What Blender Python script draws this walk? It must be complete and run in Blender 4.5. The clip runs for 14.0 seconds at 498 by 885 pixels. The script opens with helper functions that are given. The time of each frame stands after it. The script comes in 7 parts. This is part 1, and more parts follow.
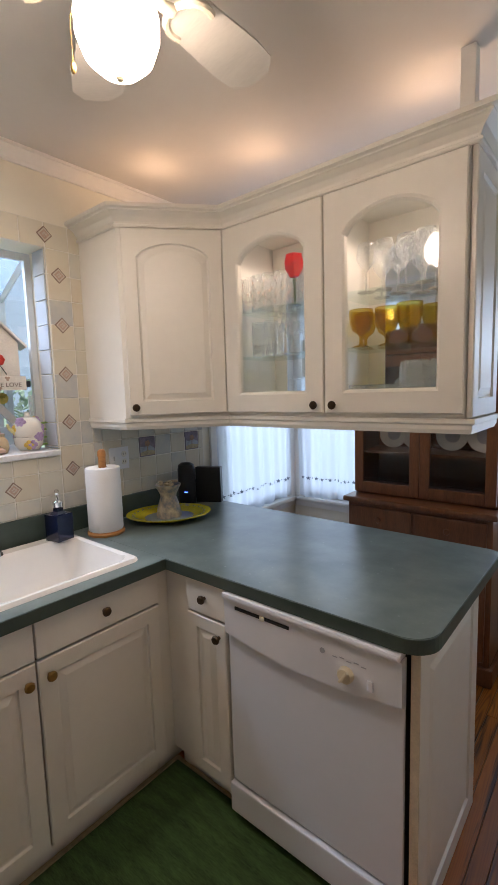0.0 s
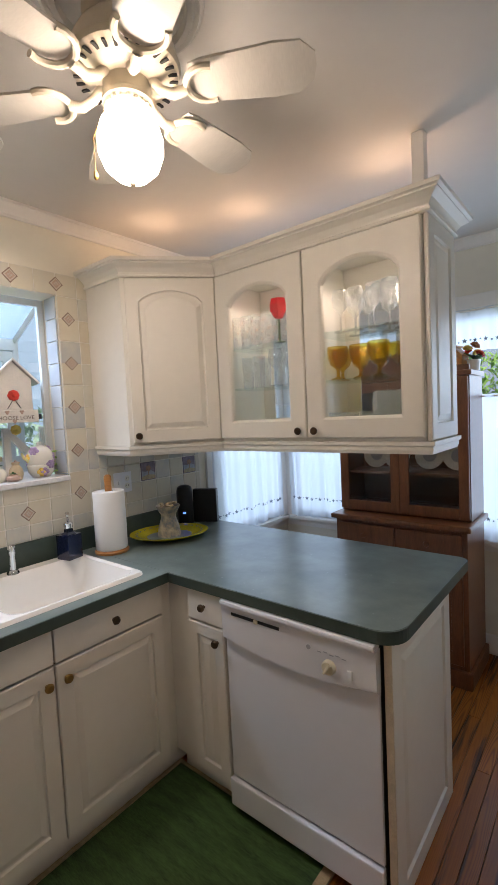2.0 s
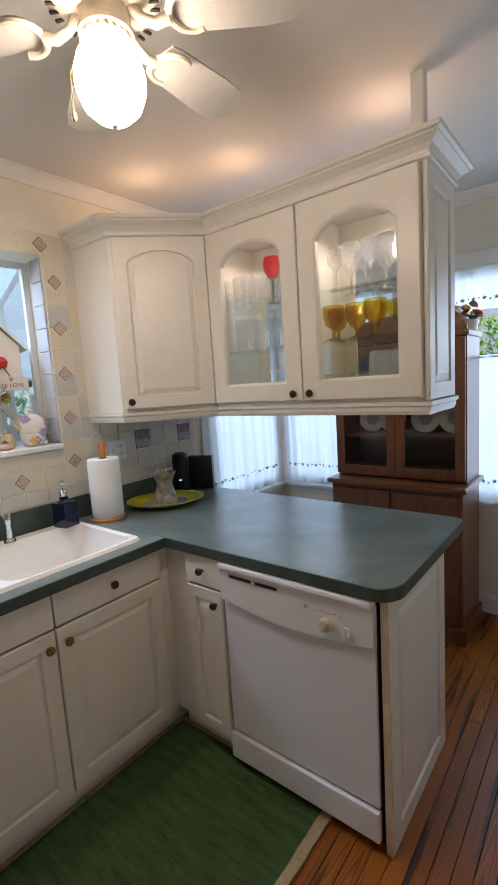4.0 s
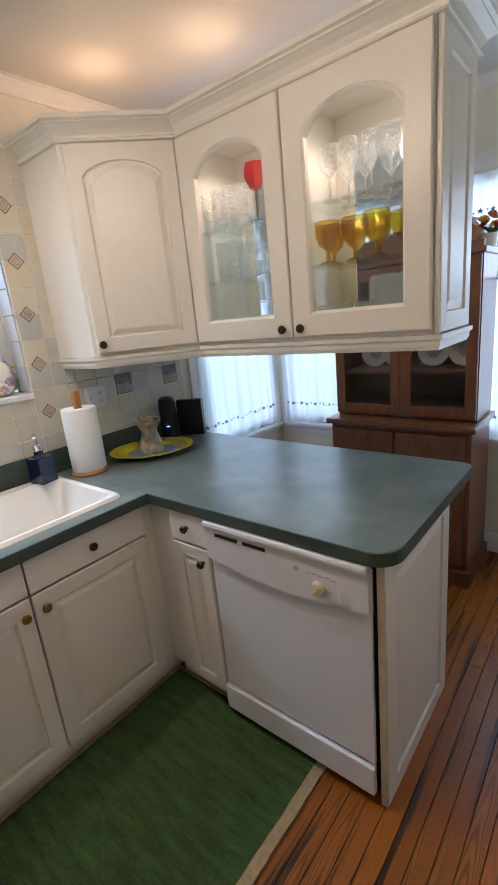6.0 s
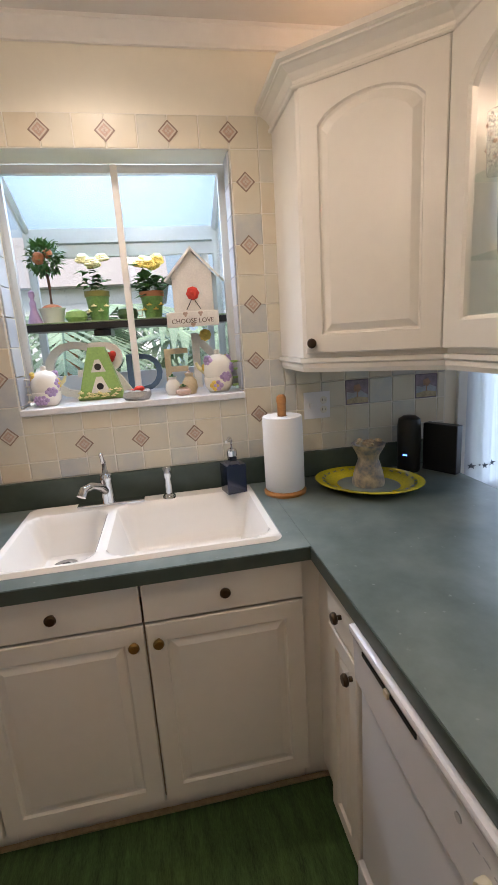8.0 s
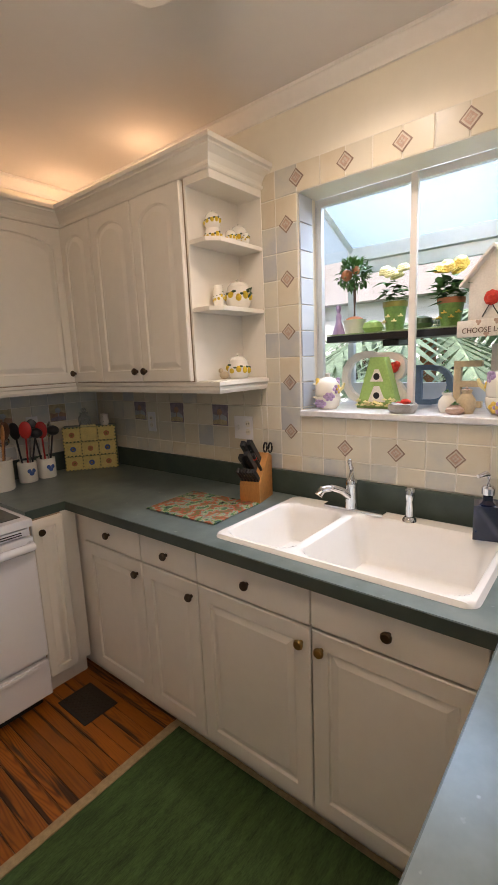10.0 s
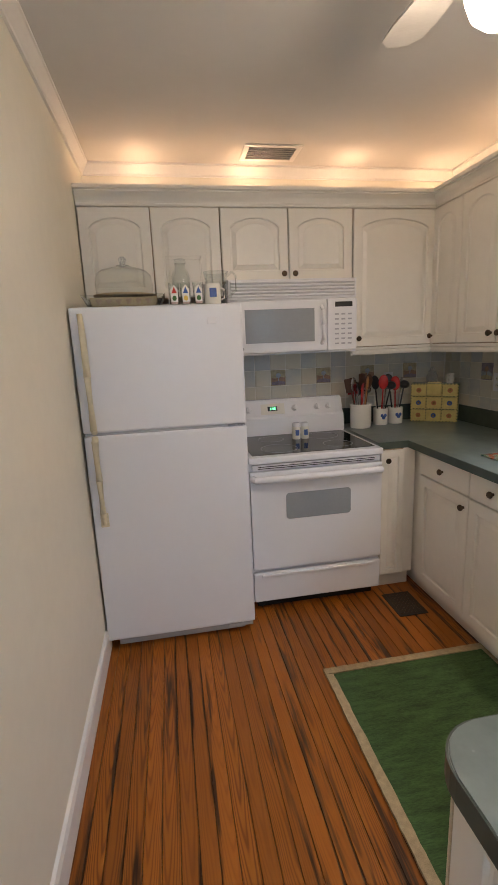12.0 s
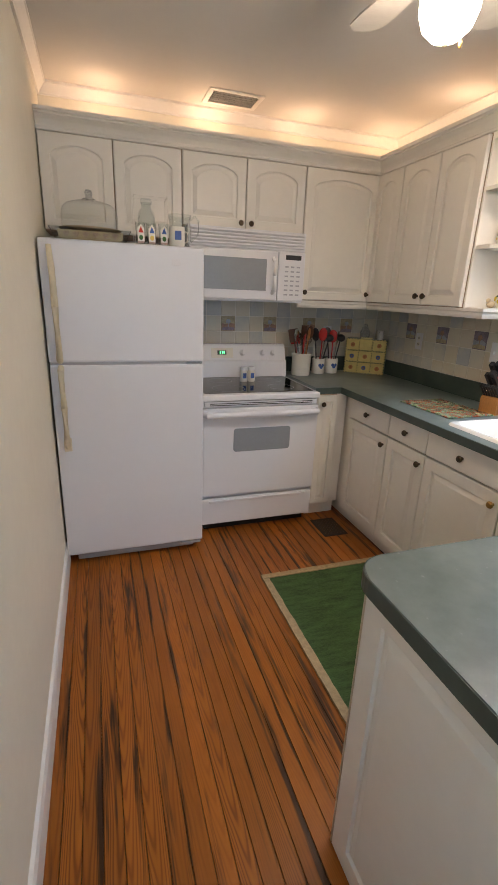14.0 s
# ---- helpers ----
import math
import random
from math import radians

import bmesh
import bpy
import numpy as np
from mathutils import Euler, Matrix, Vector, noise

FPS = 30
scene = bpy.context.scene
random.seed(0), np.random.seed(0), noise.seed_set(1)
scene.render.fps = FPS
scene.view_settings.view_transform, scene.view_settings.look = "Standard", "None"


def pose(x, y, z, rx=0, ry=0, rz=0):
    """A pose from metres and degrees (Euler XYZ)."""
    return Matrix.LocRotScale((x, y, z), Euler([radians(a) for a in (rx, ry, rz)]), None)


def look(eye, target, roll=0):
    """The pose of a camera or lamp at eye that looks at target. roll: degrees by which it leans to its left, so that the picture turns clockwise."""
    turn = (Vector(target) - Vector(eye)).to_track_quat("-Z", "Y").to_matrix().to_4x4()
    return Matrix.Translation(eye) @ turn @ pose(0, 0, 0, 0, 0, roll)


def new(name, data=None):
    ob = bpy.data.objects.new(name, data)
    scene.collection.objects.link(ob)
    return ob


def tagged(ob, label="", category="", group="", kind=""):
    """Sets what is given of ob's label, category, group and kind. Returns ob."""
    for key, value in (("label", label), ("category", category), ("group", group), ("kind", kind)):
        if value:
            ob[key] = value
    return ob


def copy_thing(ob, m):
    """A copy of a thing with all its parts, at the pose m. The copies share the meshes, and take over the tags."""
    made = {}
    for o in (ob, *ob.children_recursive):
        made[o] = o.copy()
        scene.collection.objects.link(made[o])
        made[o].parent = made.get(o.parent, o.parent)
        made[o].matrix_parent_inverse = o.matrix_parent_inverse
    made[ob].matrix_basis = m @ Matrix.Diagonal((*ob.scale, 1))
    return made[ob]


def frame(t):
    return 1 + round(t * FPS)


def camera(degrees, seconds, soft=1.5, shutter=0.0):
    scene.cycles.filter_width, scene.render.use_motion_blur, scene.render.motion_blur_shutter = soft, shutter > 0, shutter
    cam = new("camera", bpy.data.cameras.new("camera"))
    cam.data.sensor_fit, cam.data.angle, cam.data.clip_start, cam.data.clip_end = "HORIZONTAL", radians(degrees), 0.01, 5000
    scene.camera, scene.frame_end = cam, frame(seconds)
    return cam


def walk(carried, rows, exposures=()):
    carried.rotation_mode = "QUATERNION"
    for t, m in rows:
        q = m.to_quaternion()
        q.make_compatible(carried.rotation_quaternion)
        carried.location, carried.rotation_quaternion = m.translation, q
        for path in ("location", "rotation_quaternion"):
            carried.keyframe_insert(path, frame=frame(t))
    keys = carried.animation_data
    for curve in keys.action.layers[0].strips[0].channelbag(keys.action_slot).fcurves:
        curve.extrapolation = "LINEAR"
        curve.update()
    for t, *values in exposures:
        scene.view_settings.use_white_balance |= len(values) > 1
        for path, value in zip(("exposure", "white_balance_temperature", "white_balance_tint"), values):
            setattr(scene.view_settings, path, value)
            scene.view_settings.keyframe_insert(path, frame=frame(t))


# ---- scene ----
cam = camera(57.9, 14.0)
PATH = [
    (0, (1.99, 1.44, 1.562), (0.71, 2.96, 1.335), -1.7),
    (0.5, (2.03, 1.41, 1.569), (0.842, 3.009, 1.384), -1.9),
    (1, (2.071, 1.366, 1.549), (0.936, 3.007, 1.405), -2.4),
    (1.5, (2.105, 1.31, 1.55), (0.966, 2.946, 1.393), -2.2),
    (2, (2.135, 1.287, 1.587), (0.87, 2.83, 1.459), -2.8),
    (2.5, (2.132, 1.22, 1.635), (0.765, 2.68, 1.65), -2.5),
    (3, (2.133, 1.215, 1.633), (0.725, 2.635, 1.688), -2.7),
    (3.5, (2.128, 1.243, 1.597), (0.783, 2.722, 1.533), -3.2),
    (4, (2.122, 1.304, 1.558), (0.874, 2.845, 1.298), -3.7),
    (4.2, (2.122, 1.316, 1.553), (0.899, 2.868, 1.243), -3.7),
    (6.3, (2.024, 1.587, 1.569), (0.757, 3.032, 1.016), -5.6),
    (6.5, (1.993, 1.65, 1.529), (0.633, 3.022, 1.01), -5.0),
    (7, (1.917, 1.823, 1.563), (0.314, 2.901, 1.045), -3.1),
    (7.2, (1.888, 1.887, 1.546), (0.198, 2.828, 1.038), -3.0),
    (9.3, (1.734, 2.468, 1.53), (-0.094, 1.742, 1.165), -3.7),
    (9.5, (1.706, 2.508, 1.538), (-0.051, 1.622, 1.178), -3.2),
    (10, (1.684, 2.655, 1.542), (0.161, 1.407, 1.189), -2.4),
    (10.5, (1.765, 2.78, 1.543), (0.521, 1.251, 1.203), -1.6),
    (11, (1.89, 2.836, 1.534), (0.992, 1.088, 1.167), -1.4),
    (11.5, (1.966, 2.924, 1.509), (1.376, 1.054, 1.115), -2.2),
    (12, (1.992, 3.028, 1.509), (1.667, 1.1, 1.086), -2.5),
    (12.5, (1.972, 3.17, 1.507), (1.801, 1.237, 1.023), -2.7),
    (13, (2.034, 3.202, 1.507), (1.842, 1.285, 0.972), -1.3),
    (13.5, (2.127, 3.212, 1.502), (1.846, 1.323, 0.909), -0.1),
    (14, (2.168, 3.273, 1.495), (1.56, 1.474, 0.867), 2.3),
]
walk(cam, [(t, look(eye, target, roll)) for t, eye, target, roll in PATH],
     exposures=[(0.0, 0.82, 6550, 20), (2.0, 0.82, 6500, 18), (3.0, 0.80, 6450, 18), (4.2, 0.84, 6450, 18), (6.5, 1.02, 6350, 17), (7.0, 0.94, 6350, 17), (9.5, 1.00, 7500, 26), (10.0, 1.06, 7200, 22), (11.0, 1.32, 6750, 19), (12.5, 1.30, 6700, 17), (14.0, 1.38, 6600, 17)])

# ---- world, sun, exposure ----
world = bpy.data.worlds.new("sky")
scene.world = world
scene.cycles.transparent_max_bounces = 32
world.use_nodes = True
wn = world.node_tree.nodes
sky = wn.new("ShaderNodeTexSky")
sky.sky_type = "NISHITA"
sky.sun_disc = False
sky.sun_elevation, sky.sun_rotation = radians(42), radians(120)
wn["Background"].inputs["Strength"].default_value = 0.15
world.node_tree.links.new(sky.outputs["Color"], wn["Background"].inputs["Color"])
sun = new("sun", bpy.data.lights.new("sun", "SUN"))
sun.data.energy, sun.data.angle, sun.data.color = 3.0, radians(12), (1, 0.95, 0.88)
sun.matrix_world = look((9, -5, 9), (0, 2, 0))


def lamp(name, kind, m, energy, colour, **more):
    ob = new(name, bpy.data.lights.new(name, kind))
    ob.data.energy, ob.data.color = energy, colour
    if kind == "AREA":
        ob.data.shape = "RECTANGLE"
        ob.data.size, ob.data.size_y = more["size"]
        ob.data.spread = radians(more.get("spread", 160))
    else:
        ob.data.shadow_soft_size = more.get("soft", 0.03)
    if kind == "SPOT":
        ob.data.spot_size, ob.data.spot_blend = radians(more.get("cone", 120)), more.get("blend", 0.6)
    ob.matrix_world = m
    return ob


WARM = (1.0, 0.66, 0.40)
DAY = (0.58, 0.78, 1.0)
CEIL = 2.585
# daylight in the window openings
lamp("garden_window_light", "AREA", look((-0.46, 2.018, 2.50), (0.55, 2.018, 0.95)), 9.5, DAY, size=(0.82, 0.40), spread=120)
lamp("dining_window_light", "AREA", look((1.75, 4.342, 1.45), (1.75, 2.0, 1.45)), 6.5, DAY, size=(0.98, 1.3))
lamp("dining_window_light", "AREA", look((0.50, 4.342, 1.45), (0.50, 2.0, 1.45)), 3.4, DAY, size=(0.74, 1.3))
lamp("bay_window_light", "AREA", look((0.008, 3.87, 1.45), (1.5, 3.87, 1.45)), 3.2, DAY, size=(0.68, 1.3))
# the downlight
lamp("downlight_lamp", "SPOT", pose(0.412, 1.978, 2.56), 14, (1, 0.9, 0.78), soft=0.06, cone=150, blend=1.0)
# lamps on top of the wall cabinets
UPLIGHTS = [(2.07, 0.15), (1.43, 0.10), (0.815, 0.18), (0.20, 0.18), (0.16, 0.84), (0.31, 2.85), (0.73, 3.06), (1.42, 3.12)]
for ux, uy in UPLIGHTS:
    lamp("uplight_lamp", "SPOT", pose(ux, uy, 2.345, 180), 0.95, WARM, soft=0.02, cone=174, blend=0.4)
    lamp("uplight_beam", "SPOT", pose(ux, uy, 2.36, 180), 0.34, WARM, soft=0.02, cone=75, blend=1.0)
# lamps inside the glass-door cabinet
for ux in (0.86, 1.36):
    lamp("cabinet_lamp", "SPOT", pose(ux, 3.10, 2.225), 3.2, (1, 0.8, 0.62), soft=0.02, cone=150)


# ---- materials ----
def node(nt, kind, **values):
    n = nt.nodes.new(kind)
    for key, value in values.items():
        n.inputs[key.replace("_", " ")].default_value = value
    return n


def ramp(nt, fac, stops):
    n = nt.nodes.new("ShaderNodeValToRGB")
    while len(n.color_ramp.elements) < len(stops):
        n.color_ramp.elements.new(0.5)
    for e, (p, c) in zip(n.color_ramp.elements, stops):
        e.position, e.color = p, (*c, 1)
    nt.links.new(fac, n.inputs["Fac"])
    return n.outputs["Color"]


def material(name, colour, rough=0.5, metal=0.0, var=0.06, scale=6.0, bump=0.0, bump_scale=80.0, coat=0.0, stretch=(1, 1, 1), per_object=0.0, **sockets):
    """A principled surface with colour variation at two scales and a fine relief."""
    mat = bpy.data.materials.new(name)
    mat.use_nodes = True
    nt = mat.node_tree
    b = nt.nodes["Principled BSDF"]
    b.inputs["Roughness"].default_value, b.inputs["Metallic"].default_value = rough, metal
    b.inputs["Coat Weight"].default_value = coat
    for key, value in sockets.items():
        b.inputs[key.replace("_", " ")].default_value = value
    tc = nt.nodes.new("ShaderNodeTexCoord")
    mp = nt.nodes.new("ShaderNodeMapping")
    mp.inputs["Scale"].default_value = stretch
    nt.links.new(tc.outputs["Object"], mp.inputs["Vector"])
    big = node(nt, "ShaderNodeTexNoise", Scale=scale, Detail=4.0)
    small = node(nt, "ShaderNodeTexNoise", Scale=scale * 9, Detail=6.0)
    add = nt.nodes.new("ShaderNodeMath")
    add.operation = "MULTIPLY_ADD"
    add.inputs[1].default_value = 0.5
    for n in (big, small):
        nt.links.new(mp.outputs["Vector"], n.inputs["Vector"])
    nt.links.new(small.outputs["Fac"], add.inputs[0])
    half = nt.nodes.new("ShaderNodeMath")
    half.operation = "MULTIPLY"
    half.inputs[1].default_value = 0.5
    nt.links.new(big.outputs["Fac"], half.inputs[0])
    nt.links.new(half.outputs[0], add.inputs[2])
    lo = tuple(max(0, c * (1 - var)) for c in colour)
    hi = tuple(min(1, c * (1 + var)) for c in colour)
    col = ramp(nt, add.outputs[0], [(0.3, lo), (0.7, hi)])
    if per_object:
        info = nt.nodes.new("ShaderNodeObjectInfo")
        hsv = nt.nodes.new("ShaderNodeHueSaturation")
        rng = nt.nodes.new("ShaderNodeMapRange")
        rng.inputs["To Min"].default_value, rng.inputs["To Max"].default_value = 1 - per_object, 1 + per_object
        nt.links.new(info.outputs["Random"], rng.inputs["Value"])
        nt.links.new(rng.outputs["Result"], hsv.inputs["Value"])
        nt.links.new(col, hsv.inputs["Color"])
        col = hsv.outputs["Color"]
    nt.links.new(col, b.inputs["Base Color"])
    if bump:
        bn = node(nt, "ShaderNodeTexNoise", Scale=bump_scale, Detail=5.0)
        nt.links.new(mp.outputs["Vector"], bn.inputs["Vector"])
        bm_ = node(nt, "ShaderNodeBump", Strength=bump, Distance=0.002)
        nt.links.new(bn.outputs["Fac"], bm_.inputs["Height"])
        nt.links.new(bm_.outputs["Normal"], b.inputs["Normal"])
    return mat


def emitter(name, colour, strength):
    mat = bpy.data.materials.new(name)
    mat.use_nodes = True
    b = mat.node_tree.nodes["Principled BSDF"]
    b.inputs["Base Color"].default_value = (0, 0, 0, 1)
    b.inputs["Roughness"].default_value = 1.0
    b.inputs["Emission Color"].default_value = (*colour, 1)
    b.inputs["Emission Strength"].default_value = strength
    return mat


def glass(name, colour=(1, 1, 1), rough=0.0, thin=True, edge=0.45, haze=0.0):
    mat = bpy.data.materials.new(name)
    mat.use_nodes = True
    nt = mat.node_tree
    if thin:
        nt.nodes.remove(nt.nodes["Principled BSDF"])
        tr, gl = nt.nodes.new("ShaderNodeBsdfTransparent"), nt.nodes.new("ShaderNodeBsdfGlossy")
        tr.inputs["Color"].default_value = (*colour, 1)
        gl.inputs["Roughness"].default_value = rough
        lw = nt.nodes.new("ShaderNodeLayerWeight")
        pw, ma = nt.nodes.new("ShaderNodeMath"), nt.nodes.new("ShaderNodeMath")
        pw.operation, ma.operation = "POWER", "MULTIPLY_ADD"
        pw.inputs[1].default_value = 3.5
        ma.inputs[1].default_value, ma.inputs[2].default_value = edge, 0.035
        nt.links.new(lw.outputs["Facing"], pw.inputs[0])
        nt.links.new(pw.outputs[0], ma.inputs[0])
        mx = nt.nodes.new("ShaderNodeMixShader")
        nt.links.new(ma.outputs[0], mx.inputs[0])
        nt.links.new(tr.outputs[0], mx.inputs[1])
        nt.links.new(gl.outputs[0], mx.inputs[2])
        out = mx.outputs[0]
        if haze:
            # patchy white scatter: glints added to clear glassware, streaks on the roof pane
            df, tl = nt.nodes.new("ShaderNodeBsdfDiffuse"), nt.nodes.new("ShaderNodeBsdfTranslucent")
            hz, both = nt.nodes.new("ShaderNodeMixShader"), nt.nodes.new("ShaderNodeMixShader")
            hz.inputs[0].default_value = 0.5
            cut = node(nt, "ShaderNodeTexNoise", Scale=190.0, Detail=2.0)
            tc = nt.nodes.new("ShaderNodeTexCoord")
            nt.links.new(tc.outputs["Object"], cut.inputs["Vector"])
            amount = nt.nodes.new("ShaderNodeMapRange")
            amount.inputs["From Min"].default_value, amount.inputs["From Max"].default_value = 0.40, 0.66
            amount.inputs["To Max"].default_value = haze
            nt.links.new(cut.outputs["Fac"], amount.inputs["Value"])
            nt.links.new(df.outputs[0], hz.inputs[1])
            nt.links.new(tl.outputs[0], hz.inputs[2])
            nt.links.new(amount.outputs["Result"], both.inputs[0])
            nt.links.new(out, both.inputs[1])
            nt.links.new(hz.outputs[0], both.inputs[2])
            out = both.outputs[0]
        nt.links.new(out, nt.nodes["Material Output"].inputs["Surface"])
    else:
        b = nt.nodes["Principled BSDF"]
        b.inputs["Base Color"].default_value = (*colour, 1)
        b.inputs["Transmission Weight"].default_value = 1.0
        b.inputs["Roughness"].default_value, b.inputs["IOR"].default_value = rough, 1.45
    return mat


def calc(nt, op, a, b=None, c=None):
    """One Math node; inputs are sockets or numbers."""
    n = nt.nodes.new("ShaderNodeMath")
    n.operation = op
    for k, v in enumerate((a, b, c)):
        if v is None:
            continue
        if isinstance(v, (int, float)):
            n.inputs[k].default_value = v
        else:
            nt.links.new(v, n.inputs[k])
    return n.outputs[0]


PW = 0.0575     # width of a floor board


def plank_material():
    """Old heart-pine boards: orange brown, nested flame grain, black stains along the joints, a satin varnish."""
    mat = bpy.data.materials.new("pine_floor")
    mat.use_nodes = True
    nt = mat.node_tree
    b = nt.nodes["Principled BSDF"]
    geo, info = nt.nodes.new("ShaderNodeNewGeometry"), nt.nodes.new("ShaderNodeObjectInfo")
    sep = nt.nodes.new("ShaderNodeSeparateXYZ")
    nt.links.new(geo.outputs["Position"], sep.inputs[0])
    rand = info.outputs["Random"]
    rand2 = calc(nt, "FRACT", calc(nt, "MULTIPLY", rand, 37.31))
    rand3 = calc(nt, "FRACT", calc(nt, "MULTIPLY", rand, 113.7))
    off = nt.nodes.new("ShaderNodeVectorMath")
    off.operation = "MULTIPLY_ADD"
    off.inputs[1].default_value = (13, 29, 7)
    nt.links.new(rand, off.inputs[0])
    nt.links.new(geo.outputs["Position"], off.inputs[2])

    def stretched(sx, sy, scale, detail, rough=0.5):
        mp = nt.nodes.new("ShaderNodeMapping")
        mp.inputs["Scale"].default_value = (sx, sy, 1)
        nt.links.new(off.outputs[0], mp.inputs["Vector"])
        n = node(nt, "ShaderNodeTexNoise", Scale=scale, Detail=detail, Roughness=rough)
        nt.links.new(mp.outputs["Vector"], n.inputs["Vector"])
        return n.outputs["Fac"]

    # growth rings: parabolas nested along the board about a pith line of its own
    across = calc(nt, "MULTIPLY", calc(nt, "SUBTRACT", calc(nt, "FRACT", calc(nt, "DIVIDE", sep.outputs["X"], PW)), 0.5), PW)
    pith = calc(nt, "MULTIPLY", calc(nt, "SUBTRACT", rand2, 0.5), 0.045)
    wander = calc(nt, "MULTIPLY", calc(nt, "SUBTRACT", stretched(2, 1.6, 1.0, 2.0), 0.5), 0.05)
    dx = calc(nt, "ADD", calc(nt, "SUBTRACT", across, pith), wander)
    bowl = calc(nt, "MULTIPLY", calc(nt, "POWER", calc(nt, "ABSOLUTE", dx), 1.7), 6500)
    run = calc(nt, "MULTIPLY", sep.outputs["Y"], calc(nt, "MULTIPLY_ADD", rand3, 60.0, 12.0))
    warp = calc(nt, "MULTIPLY", stretched(9, 1.7, 1.0, 3.0), 17.0)
    rings = calc(nt, "SINE", calc(nt, "ADD", calc(nt, "ADD", bowl, run), warp))
    light, dark_ring = (0.41, 0.135, 0.016), (0.175, 0.045, 0.007)
    grain = ramp(nt, calc(nt, "MULTIPLY_ADD", rings, 0.5, 0.5), [(0.0, light), (0.55, (0.36, 0.110, 0.013)), (0.80, (0.27, 0.075, 0.010)), (1.0, dark_ring)])
    plain = nt.nodes.new("ShaderNodeMix")
    plain.data_type = "RGBA"
    nt.links.new(calc(nt, "MULTIPLY", calc(nt, "POWER", calc(nt, "FRACT", calc(nt, "MULTIPLY", rand, 71.9)), 0.7), 0.95), plain.inputs[0])
    nt.links.new(grain, plain.inputs[6])
    plain.inputs[7].default_value = (0.325, 0.098, 0.012, 1)
    fine = stretched(30, 1.0, 4.0, 6.0)
    tone = nt.nodes.new("ShaderNodeHueSaturation")
    nt.links.new(calc(nt, "MULTIPLY_ADD", fine, 0.35, calc(nt, "MULTIPLY_ADD", rand3, 0.42, 0.54)), tone.inputs["Value"])
    nt.links.new(plain.outputs[2], tone.inputs["Color"])
    # black stains, mostly beside the joints
    edge = calc(nt, "MULTIPLY", calc(nt, "ABSOLUTE", across), 2.0 / PW)
    stain = calc(nt, "ADD", stretched(26, 1.3, 1.0, 4.0, 0.6), calc(nt, "MULTIPLY", edge, 0.13))
    dark = ramp(nt, stain, [(0.622, (0, 0, 0)), (0.715, (0.92, 0.92, 0.92))])
    m1 = nt.nodes.new("ShaderNodeMix")
    m1.data_type = "RGBA"
    nt.links.new(dark, m1.inputs[0])
    nt.links.new(tone.outputs["Color"], m1.inputs[6])
    m1.inputs[7].default_value = (0.028, 0.012, 0.006, 1)
    nt.links.new(m1.outputs[2], b.inputs["Base Color"])
    nt.links.new(calc(nt, "MULTIPLY_ADD", fine, 0.20, 0.24), b.inputs["Roughness"])
    b.inputs["Specular IOR Level"].default_value = 0.35
    bp = node(nt, "ShaderNodeBump", Strength=0.12, Distance=0.002)
    nt.links.new(fine, bp.inputs["Height"])
    nt.links.new(bp.outputs["Normal"], b.inputs["Normal"])
    return mat


def speckled(name, stops, scale, rough, bump=0.0, fleck=None, per_object=False):
    """Mottled surface: several tones by a noise, optionally with pale flecks, optionally shifted per piece."""
    mat = bpy.data.materials.new(name)
    mat.use_nodes = True
    nt = mat.node_tree
    b = nt.nodes["Principled BSDF"]
    b.inputs["Roughness"].default_value = rough
    geo = nt.nodes.new("ShaderNodeNewGeometry")
    n1 = node(nt, "ShaderNodeTexNoise", Scale=scale, Detail=5.0, Roughness=0.6)
    nt.links.new(geo.outputs["Position"], n1.inputs["Vector"])
    fac = n1.outputs["Fac"]
    if per_object:
        info = nt.nodes.new("ShaderNodeObjectInfo")
        mix = nt.nodes.new("ShaderNodeMath")
        mix.operation = "MULTIPLY_ADD"
        mix.inputs[1].default_value = 0.42
        nt.links.new(info.outputs["Random"], mix.inputs[0])
        sc = nt.nodes.new("ShaderNodeMath")
        sc.operation = "MULTIPLY"
        sc.inputs[1].default_value = 0.58
        nt.links.new(fac, sc.inputs[0])
        nt.links.new(sc.outputs[0], mix.inputs[2])
        fac = mix.outputs[0]
    col = ramp(nt, fac, stops)
    if fleck:
        v = node(nt, "ShaderNodeTexNoise", Scale=scale * 7, Detail=2.0)
        nt.links.new(geo.outputs["Position"], v.inputs["Vector"])
        mask = ramp(nt, v.outputs["Fac"], [(0.70, (0, 0, 0)), (0.77, (0.6, 0.6, 0.6))])
        mx = nt.nodes.new("ShaderNodeMix")
        mx.data_type = "RGBA"
        nt.links.new(mask, mx.inputs[0])
        nt.links.new(col, mx.inputs[6])
        mx.inputs[7].default_value = (*fleck, 1)
        col = mx.outputs[2]
    nt.links.new(col, b.inputs["Base Color"])
    if bump:
        bp = node(nt, "ShaderNodeBump", Strength=bump, Distance=0.002)
        n2 = node(nt, "ShaderNodeTexNoise", Scale=scale * 4, Detail=4.0)
        nt.links.new(geo.outputs["Position"], n2.inputs["Vector"])
        nt.links.new(n2.outputs["Fac"], bp.inputs["Height"])
        nt.links.new(bp.outputs["Normal"], b.inputs["Normal"])
    return mat


